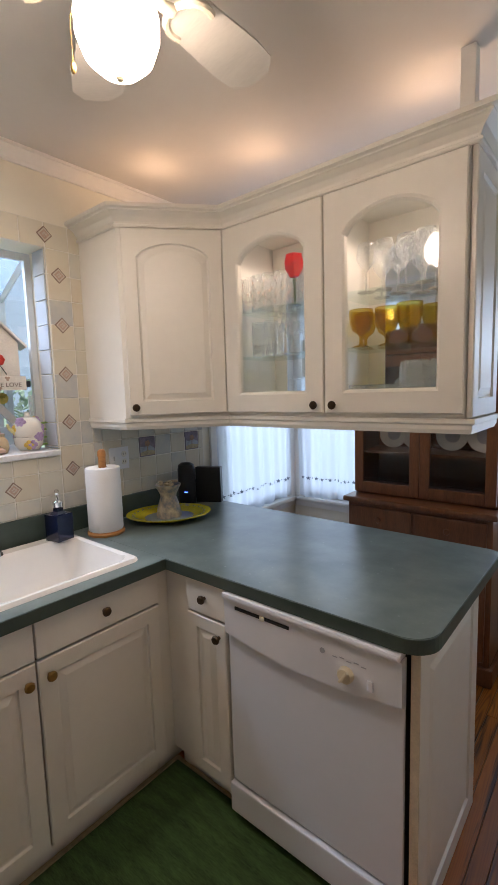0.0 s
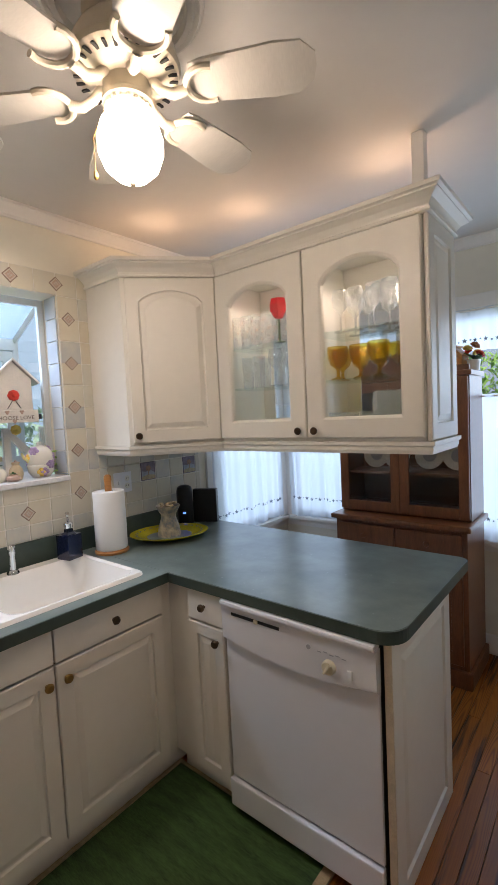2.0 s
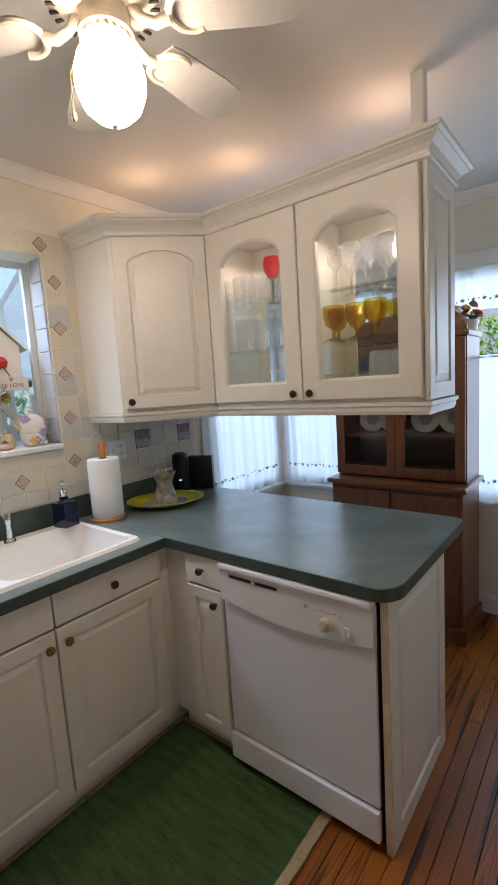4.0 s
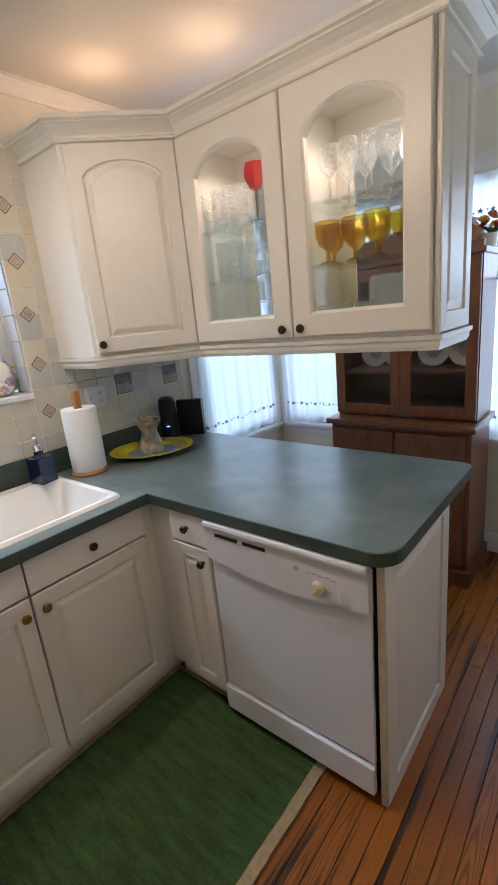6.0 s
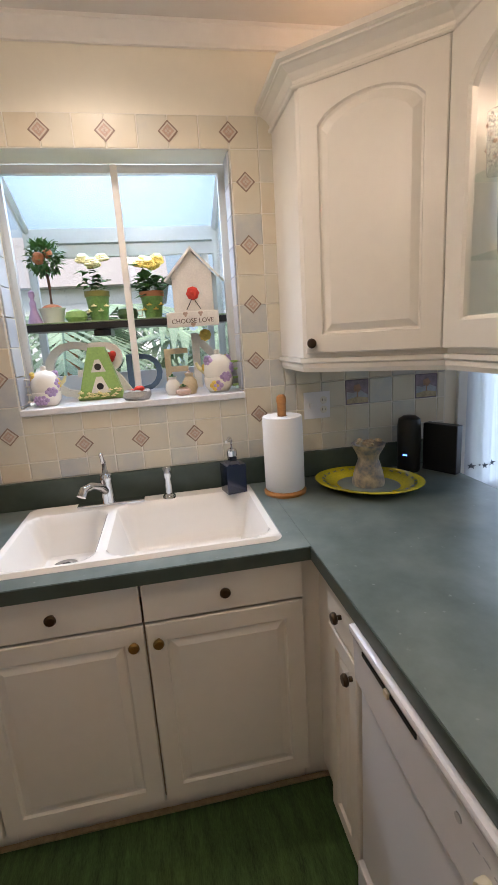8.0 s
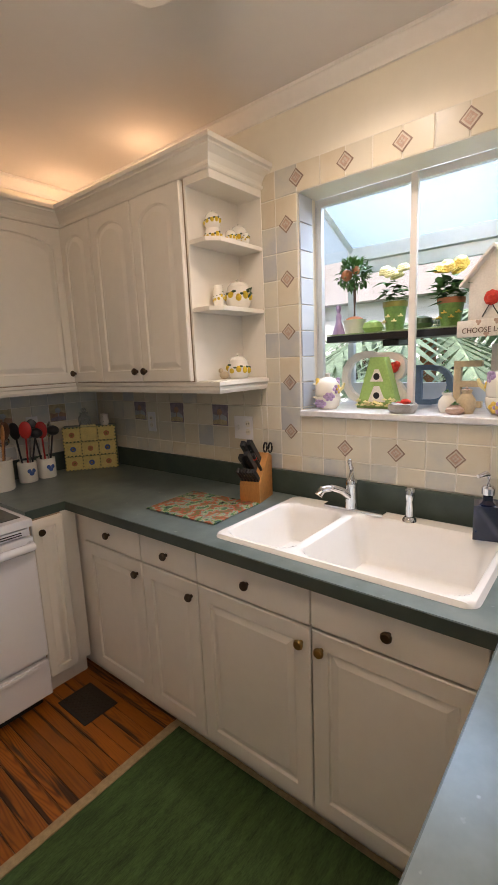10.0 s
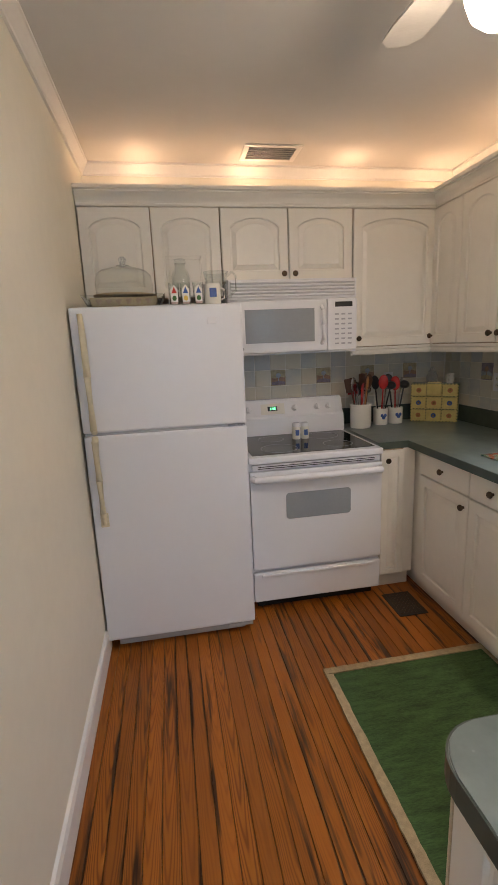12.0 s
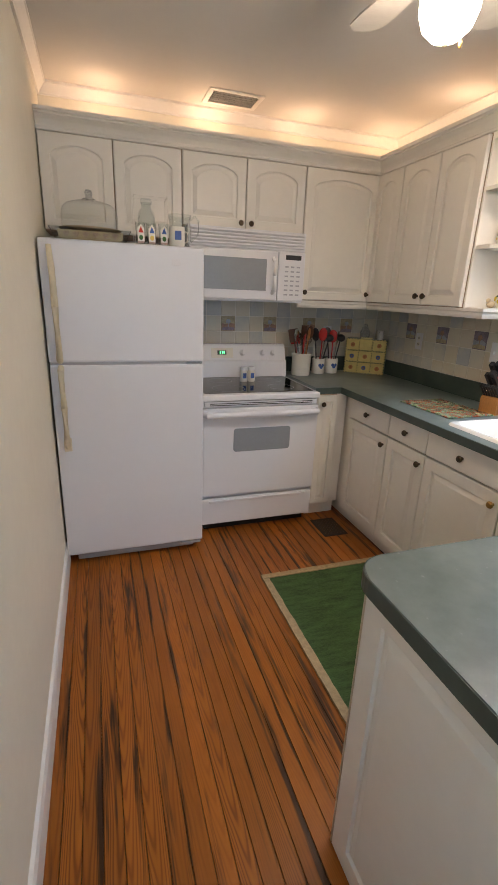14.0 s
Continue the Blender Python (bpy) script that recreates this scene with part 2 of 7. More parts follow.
M_CAB = material("white_cabinet_foil", (0.78, 0.745, 0.67), 0.36, var=0.025, scale=3, bump=0.02, bump_scale=30)
# dark tan carcass puts the shade of the door gaps into its colour
M_CARCASS = material("tan_gap_shade_board", (0.36, 0.27, 0.18), 0.7, var=0.15, scale=9)
M_WALL = material("cream_wall_paint", (0.79, 0.75, 0.64), 0.75, var=0.03, scale=2, bump=0.12, bump_scale=120)
M_CEIL = material("ceiling_paint", (0.67, 0.645, 0.61), 0.85, var=0.02, scale=2, bump=0.1, bump_scale=90)
M_TRIM = material("white_trim_paint", (0.80, 0.78, 0.74), 0.42, var=0.03, scale=4, bump=0.03)
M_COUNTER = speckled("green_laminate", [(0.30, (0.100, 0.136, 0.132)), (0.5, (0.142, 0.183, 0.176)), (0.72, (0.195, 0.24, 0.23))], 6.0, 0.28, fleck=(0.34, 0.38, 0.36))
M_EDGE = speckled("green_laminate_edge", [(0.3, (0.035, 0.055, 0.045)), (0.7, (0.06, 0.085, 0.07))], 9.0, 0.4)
M_GROUT = material("grout", (0.74, 0.71, 0.64), 0.85, var=0.08, scale=20)
M_TILE = speckled("cream_tile", [(0.26, (0.46, 0.48, 0.49)), (0.40, (0.60, 0.58, 0.50)), (0.58, (0.66, 0.61, 0.49)), (0.75, (0.62, 0.54, 0.41))], 5.0, 0.28, bump=0.12, per_object=True)
M_TILE_EDGE = material("tile_paint_brown", (0.27, 0.19, 0.15), 0.35, var=0.2, scale=60)
M_TILE_ROSE = material("tile_paint_rose", (0.47, 0.33, 0.26), 0.35, var=0.3, scale=90)
M_TILE_PALE = material("tile_paint_pale", (0.56, 0.50, 0.42), 0.35, var=0.15, scale=60)
M_APPL = material("appliance_white", (0.76, 0.77, 0.80), 0.32, var=0.012, scale=3, bump=0.10, bump_scale=420)
M_ENAMEL = material("white_enamel", (0.80, 0.80, 0.82), 0.16, var=0.01, scale=3)
M_SINK = material("sink_enamel", (0.86, 0.84, 0.80), 0.13, var=0.015, scale=4)
M_BLACK = material("black_plastic", (0.012, 0.012, 0.013), 0.35, var=0.1)
# near-black that puts the shade of slots, gaps and undersides into the colour
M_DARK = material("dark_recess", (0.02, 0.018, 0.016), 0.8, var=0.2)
M_BLACKGLASS = material("black_glass", (0.010, 0.010, 0.011), 0.06, var=0.05)
M_GREYGLASS = material("grey_oven_glass", (0.30, 0.32, 0.34), 0.12, var=0.04)
M_CHROME = material("chrome", (0.72, 0.73, 0.75), 0.10, metal=1.0, var=0.02)
M_STEEL = material("steel", (0.55, 0.55, 0.55), 0.25, metal=1.0, var=0.05)
M_KNOB = material("dark_bronze", (0.07, 0.045, 0.025), 0.35, metal=0.8, var=0.2, scale=60)
M_BRASS = material("antique_brass", (0.30, 0.19, 0.06), 0.32, metal=0.9, var=0.2, scale=60)
M_FLOOR = plank_material()
M_SUB = material("floor_gap", (0.03, 0.015, 0.007), 0.8, var=0.2)
M_RUG = material("green_rug", (0.048, 0.100, 0.030), 0.95, var=0.6, scale=7, bump=0.8, bump_scale=260, stretch=(1, 5, 1))
M_RUGEDGE = material("sisal_binding", (0.40, 0.30, 0.17), 0.95, var=0.3, scale=60, bump=0.9, bump_scale=350)
M_FAN = material("cream_fan_enamel", (0.58, 0.52, 0.41), 0.4, var=0.05, scale=8)
M_BLADE = material("whitewashed_blade", (0.58, 0.545, 0.49), 0.45, var=0.08, scale=5, stretch=(6, 1, 1))
M_GLOBE = emitter("lit_globe", (1.0, 0.84, 0.66), 23.0)
M_LAMP = emitter("lit_lamp", (1.0, 0.92, 0.78), 10.0)
M_HUTCH = material("red_brown_wood", (0.165, 0.060, 0.023), 0.32, var=0.4, scale=4, stretch=(9, 9, 1), bump=0.06)
M_PANE = glass("window_pane")
M_CABGLASS = glass("cabinet_glass", (0.97, 0.98, 0.98))
M_SHELFGLASS = glass("shelf_glass", (0.93, 0.975, 0.96), thin=True, edge=0.3)
# haze whitens the clear glassware, standing in for its sparkle
M_CRYSTAL = glass("clear_glassware", (0.95, 0.965, 0.965), 0.10, edge=0.9, haze=0.40)
M_AMBER = glass("amber_glassware", (0.82, 0.64, 0.14), 0.05, edge=0.75)
M_DOME = glass("thin_clear_glass", (0.94, 0.955, 0.945), 0.04, edge=0.95)
M_DARKPANE = glass("hutch_pane", (0.85, 0.85, 0.85))
M_ALU = material("window_aluminium", (0.62, 0.65, 0.66), 0.4, metal=0.1, var=0.04)
M_WOOD = material("light_wood", (0.46, 0.20, 0.055), 0.45, var=0.25, scale=6, stretch=(1, 1, 8), bump=0.05)
M_PAPER = material("paper_towel", (0.82, 0.82, 0.81), 0.95, var=0.02, scale=20, bump=0.5, bump_scale=140)
M_NAVY = material("navy_glass_bottle", (0.006, 0.011, 0.040), 0.12, var=0.15, scale=12, coat=0.5)
M_CERAMIC = material("white_ceramic", (0.78, 0.75, 0.67), 0.2, var=0.03, scale=12)
M_TERRA = material("terracotta", (0.42, 0.16, 0.07), 0.7, var=0.15, scale=20, bump=0.2)
M_GREENPOT = material("green_glazed_pot", (0.16, 0.30, 0.08), 0.35, var=0.4, scale=14)
M_LEAF = material("leaf_green", (0.045, 0.14, 0.025), 0.5, var=0.4, scale=25, per_object=0.3)
M_YELLOW = material("yellow_petal", (0.72, 0.50, 0.10), 0.6, var=0.2, scale=30)
M_CREAMPETAL = material("cream_petal", (0.78, 0.70, 0.36), 0.6, var=0.15, scale=30)
M_RED = material("red_petal", (0.62, 0.04, 0.02), 0.55, var=0.25, scale=30)
M_LAVENDER = material("lavender_paint", (0.42, 0.30, 0.50), 0.35, var=0.25, scale=20)
M_STONE = material("rough_grey_stone", (0.35, 0.34, 0.32), 0.9, var=0.3, scale=25, bump=0.9, bump_scale=70)
M_MARBLE = material("white_marble_sill", (0.75, 0.75, 0.76), 0.25, var=0.12, scale=6)
M_BLUEGREY = material("blue_grey_paint", (0.10, 0.17, 0.26), 0.5, var=0.2, scale=12)
M_LIMEGREEN = material("spring_green_paint", (0.30, 0.48, 0.14), 0.5, var=0.2, scale=14)
M_OFFWHITE = material("distressed_white_paint", (0.74, 0.70, 0.63), 0.6, var=0.12, scale=16, bump=0.1)
M_SAND = material("sand_paint", (0.55, 0.44, 0.28), 0.6, var=0.15, scale=14)
M_INK = material("brown_ink", (0.10, 0.06, 0.04), 0.6, var=0.1)
M_HANDLE = material("aged_cream_plastic", (0.70, 0.62, 0.44), 0.35, var=0.08, scale=6)
M_LCD = emitter("green_display", (0.10, 0.9, 0.30), 1.6)
M_BLUELED = emitter("blue_led", (0.05, 0.15, 1.0), 4.0)
M_GREYPLASTIC = material("grey_plastic", (0.42, 0.43, 0.45), 0.4, var=0.05)
M_PRINT = material("grey_print", (0.42, 0.43, 0.46), 0.5, var=0.05)
M_YELLOWPLATE = material("yellow_glazed_pottery", (0.55, 0.48, 0.03), 0.25, var=0.25, scale=14)
M_TEALDEC = material("dark_leaf_glaze", (0.05, 0.09, 0.03), 0.3, var=0.3, scale=20)
M_BLUEDEC = material("blue_glaze", (0.07, 0.13, 0.36), 0.25, var=0.3, scale=20)
M_VASE = speckled("blue_beige_pottery", [(0.3, (0.10, 0.14, 0.2)), (0.5, (0.36, 0.31, 0.25)), (0.7, (0.55, 0.46, 0.34))], 28.0, 0.35)
M_LEMON = material("lemon_glaze", (0.66, 0.47, 0.05), 0.25, var=0.25, scale=30)
M_REVEAL = speckled("blue_grey_reveal_tile", [(0.3, (0.42, 0.46, 0.52)), (0.7, (0.56, 0.58, 0.60))], 5.0, 0.28, bump=0.1, per_object=True)


# ---- mesh helpers ----
def link(name, bm, mat, parent=None, label="", m=None, smooth=False):
    me = bpy.data.meshes.new(name)
    bmesh.ops.recalc_face_normals(bm, faces=bm.faces)
    bm.to_mesh(me)
    bm.free()
    for mt in (mat if isinstance(mat, (list, tuple)) else [mat]):
        me.materials.append(mt)
    if smooth:
        me.shade_smooth()
        me.set_sharp_from_angle(angle=radians(38))
    ob = new(name, me)
    if parent is not None:
        ob.parent = parent
    if m is not None:
        ob.matrix_basis = m
    if label:
        ob["label"] = label
    return ob


def part(name, bm, mat, parent, label="", m=None, smooth=False):
    return link(name, bm, mat, parent, label, m, smooth)


def thing(name, m, label, category, group="", kind=""):
    ob = new(name)
    ob.empty_display_size = 0.1
    ob.matrix_basis = m
    return tagged(ob, label, category, group, kind)


def box(x0, x1, y0, y1, z0, z1, bevel=0.0, bm=None, seg=2):
    b = bmesh.new()
    vs = [b.verts.new((x, y, z)) for x in (x0, x1) for y in (y0, y1) for z in (z0, z1)]
    for f in ((0, 1, 3, 2), (4, 6, 7, 5), (0, 4, 5, 1), (2, 3, 7, 6), (0, 2, 6, 4), (1, 5, 7, 3)):
        b.faces.new([vs[i] for i in f])
    if bevel:
        bmesh.ops.bevel(b, geom=b.edges[:], offset=bevel, segments=seg, affect="EDGES", profile=0.6)
    return merge(bm, b)


def merge(bm, b):
    if bm is None:
        return b
    me = bpy.data.meshes.new("tmp")
    b.to_mesh(me)
    b.free()
    bm.from_mesh(me)
    bpy.data.meshes.remove(me)
    return bm


def lathe(profile, seg=24, bm=None, m=None):
    """Turn a profile of (radius, z) about the z axis."""
    b = bmesh.new()
    rings = []
    for r, z in profile:
        if r < 1e-5:
            rings.append([b.verts.new((0, 0, z))])
        else:
            rings.append([b.verts.new((r * math.cos(2 * math.pi * i / seg), r * math.sin(2 * math.pi * i / seg), z)) for i in range(seg)])
    for p, q in zip(rings, rings[1:]):
        for i in range(seg):
            j = (i + 1) % seg
            if len(p) == 1 and len(q) == 1:
                continue
            if len(p) == 1:
                b.faces.new((p[0], q[i], q[j]))
            elif len(q) == 1:
                b.faces.new((p[i], p[j], q[0]))
            else:
                b.faces.new((p[i], p[j], q[j], q[i]))
    if m is not None:
        b.transform(m)
    return merge(bm, b)


def tube(points, r, seg=10, bm=None, closed=False):
    """A round bar along points; r may be a list."""
    b = bmesh.new()
    pts = [Vector(p) for p in points]
    rs = r if isinstance(r, (list, tuple)) else [r] * len(pts)
    rings = []
    up = Vector((0, 0, 1))
    for i, p in enumerate(pts):
        if closed:
            d = pts[(i + 1) % len(pts)] - pts[i - 1]
        else:
            d = pts[min(i + 1, len(pts) - 1)] - pts[max(i - 1, 0)]
        d.normalize()
        a = d.cross(up)
        if a.length < 0.05:
            a = d.cross(Vector((1, 0, 0)))
        a.normalize()
        c = d.cross(a)
        rings.append([b.verts.new(p + rs[i] * (math.cos(2 * math.pi * k / seg) * a + math.sin(2 * math.pi * k / seg) * c)) for k in range(seg)])
    pairs = list(zip(rings, rings[1:])) + ([(rings[-1], rings[0])] if closed else [])
    for p, q in pairs:
        for k in range(seg):
            b.faces.new((p[k], p[(k + 1) % seg], q[(k + 1) % seg], q[k]))
    if not closed:
        b.faces.new(rings[0])
        b.faces.new(rings[-1])
    return merge(bm, b)


def prism(outline, z0, z1, bevel=0.0, bm=None):
    """An outline of (x, y) raised from z0 to z1."""
    b = bmesh.new()
    lo = [b.verts.new((x, y, z0)) for x, y in outline]
    hi = [b.verts.new((x, y, z1)) for x, y in outline]
    b.faces.new(lo[::-1])
    top = b.faces.new(hi)
    n = len(lo)
    for i in range(n):
        b.faces.new((lo[i], lo[(i + 1) % n], hi[(i + 1) % n], hi[i]))
    if bevel:
        bmesh.ops.bevel(b, geom=list(top.edges), offset=bevel, segments=3, affect="EDGES")
    return merge(bm, b)


def ball(r, c=(0, 0, 0), scale=(1, 1, 1), bm=None, u=16, v=10):
    b = bmesh.new()
    bmesh.ops.create_uvsphere(b, u_segments=u, v_segments=v, radius=r)
    b.transform(Matrix.Translation(c) @ Matrix.Diagonal((*scale, 1)))
    return merge(bm, b)


def sweep(path, profile, bm=None, closed_profile=True):
    """Sweep an (out, z) profile along a plan path of (x, y); 'out' lies to the right of the walk, corners are mitred."""
    b = bmesh.new()
    pts = [Vector((x, y)) for x, y in path]
    rings = []
    for i, p in enumerate(pts):
        d0 = (pts[i] - pts[i - 1]).normalized() if i else (pts[1] - pts[0]).normalized()
        d1 = (pts[i + 1] - pts[i]).normalized() if i < len(pts) - 1 else d0
        n0, n1 = Vector((d0.y, -d0.x)), Vector((d1.y, -d1.x))
        n = (n0 + n1) / max(0.2, 1 + n0.dot(n1))
        rings.append([b.verts.new((p.x + n.x * o, p.y + n.y * o, z)) for o, z in profile])
    k = len(profile)
    for p, q in zip(rings, rings[1:]):
        for i in range(k if closed_profile else k - 1):
            b.faces.new((p[i], p[(i + 1) % k], q[(i + 1) % k], q[i]))
    if closed_profile:
        b.faces.new(rings[0])
        b.faces.new(rings[-1][::-1])
    return merge(bm, b)


def outline(w, h, inset, rise, n=14, rim=0.0):
    """A door outline with an arched head: inset from the slab on all sides, the arch rising by `rise` in the middle."""
    x0, x1, z0, z1 = inset, w - inset, inset, h - inset
    pts = [(x0, z0), (x1, z0)]
    spring = z1 - rise
    pts.append((x1, spring))
    for i in range(1, n):
        u = i / n
        s = math.sin(math.pi * u)
        pts.append((x1 + (x0 - x1) * u, spring + rise * s ** 0.62))
    pts.append((x0, spring))
    return pts


def slab_outline(w, h, inset, n=14):
    x0, x1, z0, z1 = inset, w - inset, inset, h - inset
    return [(x0, z0), (x1, z0), (x1, z1)] + [(x1 + (x0 - x1) * i / n, z1) for i in range(1, n)] + [(x0, z1)]


def door_mesh(w, h, arch=0.05, margin=0.055, t=0.02, glazed=False):
    """A moulded door: bevelled slab with a routed raised panel, or an opening for glass. Front faces -y, slab from y=0 to y=-t."""
    b = bmesh.new()
    loops = [(slab_outline(w, h, 0), 0), (slab_outline(w, h, 0), -t + 0.004), (slab_outline(w, h, 0.004), -t)]
    if glazed:
        loops += [(outline(w, h, margin, arch), -t), (outline(w, h, margin + 0.008, arch), -t + 0.006), (outline(w, h, margin + 0.012, arch), 0)]
    else:
        loops += [(outline(w, h, margin, arch), -t), (outline(w, h, margin + 0.003, arch), -t + 0.009), (outline(w, h, margin + 0.009, arch), -t + 0.010), (outline(w, h, margin + 0.032, arch), -t + 0.001)]
    rings = [[b.verts.new((x, y, z)) for x, z in pts] for pts, y in loops]
    n = len(rings[0])
    for p, q in zip(rings, rings[1:]):
        for i in range(n):
            b.faces.new((p[i], p[(i + 1) % n], q[(i + 1) % n], q[i]))
    if glazed:
        for i in range(n):
            b.faces.new((rings[0][i], rings[0][(i + 1) % n], rings[-1][(i + 1) % n], rings[-1][i]))
    else:
        b.faces.new(rings[-1])
        b.faces.new(rings[0][::-1])
    return b


def knob(parent, x, z, mat=None, y=-0.02):
    prof = [(0.0, 0.0), (0.007, 0.0), (0.0065, 0.010), (0.015, 0.014), (0.0165, 0.020), (0.013, 0.026), (0.0, 0.028)]
    return part("knob", lathe(prof, 16), mat or M_KNOB, parent, "round metal knob", pose(x, y, z, 90), True)


# ---- the setting ----
RX = 2.412      # right wall
BY = 4.35       # back wall of the dining end
SY = -0.01      # stove wall
floor = tagged(link("floor", box(-0.1, RX + 0.1, -0.12, BY + 0.1, -0.10, -0.012), M_SUB), "old orange-brown pine plank floor", "floor", kind="structure")
ceiling = tagged(link("ceiling", box(-0.12, RX + 0.12, -0.13, BY + 0.12, CEIL, CEIL + 0.1), M_CEIL), "plain off-white painted ceiling", "ceiling", kind="structure")
KW = (1.585, 2.45, 1.305, 2.21)     # garden window opening: y, y, z, z
DW1 = (3.50, 4.25, 0.74, 2.16)      # side window of the dining end
bm = box(-0.14, 0, -0.13, KW[0], 0, CEIL)
for q in ((KW[0], KW[1], 0, KW[2]), (KW[0], KW[1], KW[3], CEIL), (KW[1], DW1[0], 0, CEIL), (DW1[0], DW1[1], 0, DW1[2]), (DW1[0], DW1[1], DW1[3], CEIL), (DW1[1], BY + 0.12, 0, CEIL)):
    box(-0.14, 0, *q, bm=bm)
wall_west = tagged(link("wall_west", bm, M_WALL), "cream wall with tiled backsplash and a garden window", "wall", kind="structure")
wall_south = tagged(link("wall_south", box(0, RX, SY - 0.12, SY, 0, CEIL), M_WALL), "cream painted wall behind stove and fridge", "wall", kind="structure")
wall_east = tagged(link("wall_east", box(RX, RX + 0.12, -0.13, BY + 0.12, 0, CEIL), M_WALL), "plain cream painted wall", "wall", kind="structure")
NW = [(0.10, 0.98), (1.22, 2.30)]   # windows of the back wall, x
bm = box(0, NW[0][0], BY, BY + 0.12, 0, CEIL)
for q in ((NW[0][0], NW[0][1], 0, 0.74), (NW[0][0], NW[0][1], 2.16, CEIL), (NW[0][1], NW[1][0], 0, CEIL), (NW[1][0], NW[1][1], 0, 0.74), (NW[1][0], NW[1][1], 2.16, CEIL), (NW[1][1], RX, 0, CEIL)):
    box(q[0], q[1], BY, BY + 0.12, q[2], q[3], bm=bm)
wall_north = tagged(link("wall_north", bm, M_WALL), "cream wall of the dining end with curtained windows", "wall", kind="structure")
ground = tagged(link("ground", box(-120, 120, -120, 120, -0.75, -0.6), material("lawn", (0.06, 0.10, 0.03), 0.95, var=0.4, scale=0.8)), "grass around the house", "ground", kind="structure")

# crown moulding at the ceiling
CROWN = [(0, -0.062), (0.012, -0.062), (0.014, -0.050), (0.030, -0.030), (0.044, -0.014), (0.050, -0.012), (0.050, 0), (0, 0)]
bm = sweep([(RX, BY), (RX, SY), (0, SY), (0, BY), (RX, BY)][::1], [(o, CEIL + z) for o, z in CROWN])
tagged(link("trim_crown", bm, M_TRIM), "white crown moulding below the ceiling", "moulding", kind="structure")
BASE = [(0, 0), (0.016, 0), (0.016, 0.10), (0.010, 0.118), (0, 0.125)]
bm = sweep([(0.0, 3.36), (0.0, BY), (RX, BY), (RX, 0.84)], BASE)
tagged(link("baseboard", bm, M_TRIM), "white painted baseboard", "baseboard", kind="structure")
bm = sweep([(0.0, 3.36), (0.0, BY), (RX, BY)], [(0, 0.66), (0.014, 0.66), (0.018, 0.69), (0.012, 0.715), (0, 0.72)])
tagged(link("trim_chair_rail", bm, M_TRIM), "white chair rail below the window sills", "moulding", kind="structure")


# ---- cabinets ----
def base_unit(m, w, label, drawers=1, doors=1, knobs=("c", "r"), gold=False, depth=0.58, top_z=0.888):
    """A base cabinet: local x across the front, front plane y=0, floor z=0."""
    c = thing("base_cabinet", m, label, "cabinet", "white base cabinets")
    part("body", box(0.001, w - 0.001, 0.006, depth, 0.105, top_z), M_CARCASS, c, "tan carcass board, darkened for shade in the door gaps")
    part("toe_kick", box(0.001, w - 0.001, 0.05, 0.066, 0.0, 0.104), M_CAB, c, "recessed toe kick")
    dw = w / doors
    for i in range(doors):
        x0 = i * dw
        if drawers:
            d = part("drawer_front", box(x0 + 0.003, x0 + dw - 0.003, -0.02, 0, 0.757, 0.882, 0.004), M_CAB, c)
            knob(d, x0 + dw / 2, 0.822)
        top = 0.748 if drawers else 0.882
        b = door_mesh(dw - 0.006, top - 0.110, 0.0, min(0.055, dw * 0.24))
        d = part("door", b, M_CAB, c, "", pose(x0 + 0.003, 0, 0.110))
        side = knobs[i]
        kx = 0.034 if side == "l" else dw - 0.036
        knob(d, kx, top - 0.110 - 0.055, M_BRASS if gold else M_KNOB)
    return c


FX = 0.615
base_unit(pose(FX, 0.765, 0, 0, 0, 90), 0.432, "white base cabinet with drawer and raised-panel door", knobs=("r",))
base_unit(pose(FX, 1.197, 0, 0, 0, 90), 0.324, "narrow white base cabinet with drawer and door", knobs=("r",))
base_unit(pose(FX, 1.521, 0, 0, 0, 90), 0.962, "white sink base cabinet with brass door knobs", doors=2, knobs=("r", "l"), gold=True, top_z=0.745)
base_unit(pose(0.835, 0.675, 0, 0, 0, 180), 0.15, "slim white cabinet door beside the stove", drawers=0, knobs=("l",), depth=0.6)
base_unit(pose(0.752, 2.535, 0), 0.200, "narrow white base cabinet beside the dishwasher", knobs=("r",), depth=0.55)
# blind corners and fillers
for nm, q in (("corner_filler", (0.02, 0.600, 0.02, 0.764)), ("corner_filler", (0.02, 0.612, 2.484, 3.10)), ("corner_filler", (0.613, 0.684, 0.02, 0.674)), ("corner_filler", (0.613, 0.751, 2.538, 3.10))):
    f_ = link(nm, box(*q, 0.105, 0.888), M_CAB)
    tagged(f_, "plain white filler panel closing the cabinet corner", "cabinet filler", kind="structure")
    link("toe_kick", box(q[0], min(q[1], 0.566) if q[1] < 0.613 else q[1], q[2] + (0.047 if q[2] > 2.5 else 0.0), q[3] - (0.05 if q[0] > 0.6 and q[3] < 1 else 0.0), 0, 0.104), M_CAB, f_)

# end panel of the peninsula
ep = thing("end_panel", pose(1.596, 2.535, 0, 0, 0, 90), "white raised-panel end of the peninsula", "cabinet panel")
part("panel", door_mesh(0.585, 0.885, 0.0, 0.07, 0.025), M_CAB, ep, "", pose(0, 0, 0.003))
part("edge_strip", box(-0.006, -0.001, -0.024, -0.001, 0.003, 0.888), material("tan_edge", (0.60, 0.50, 0.36), 0.6, var=0.2, scale=30), ep, "unpainted tan edge strip")
pb = tagged(link("peninsula_back", box(0.02, 1.594, 3.10, 3.118, 0, 0.888), M_CAB), "plain white back panel of the peninsula", "cabinet panel")

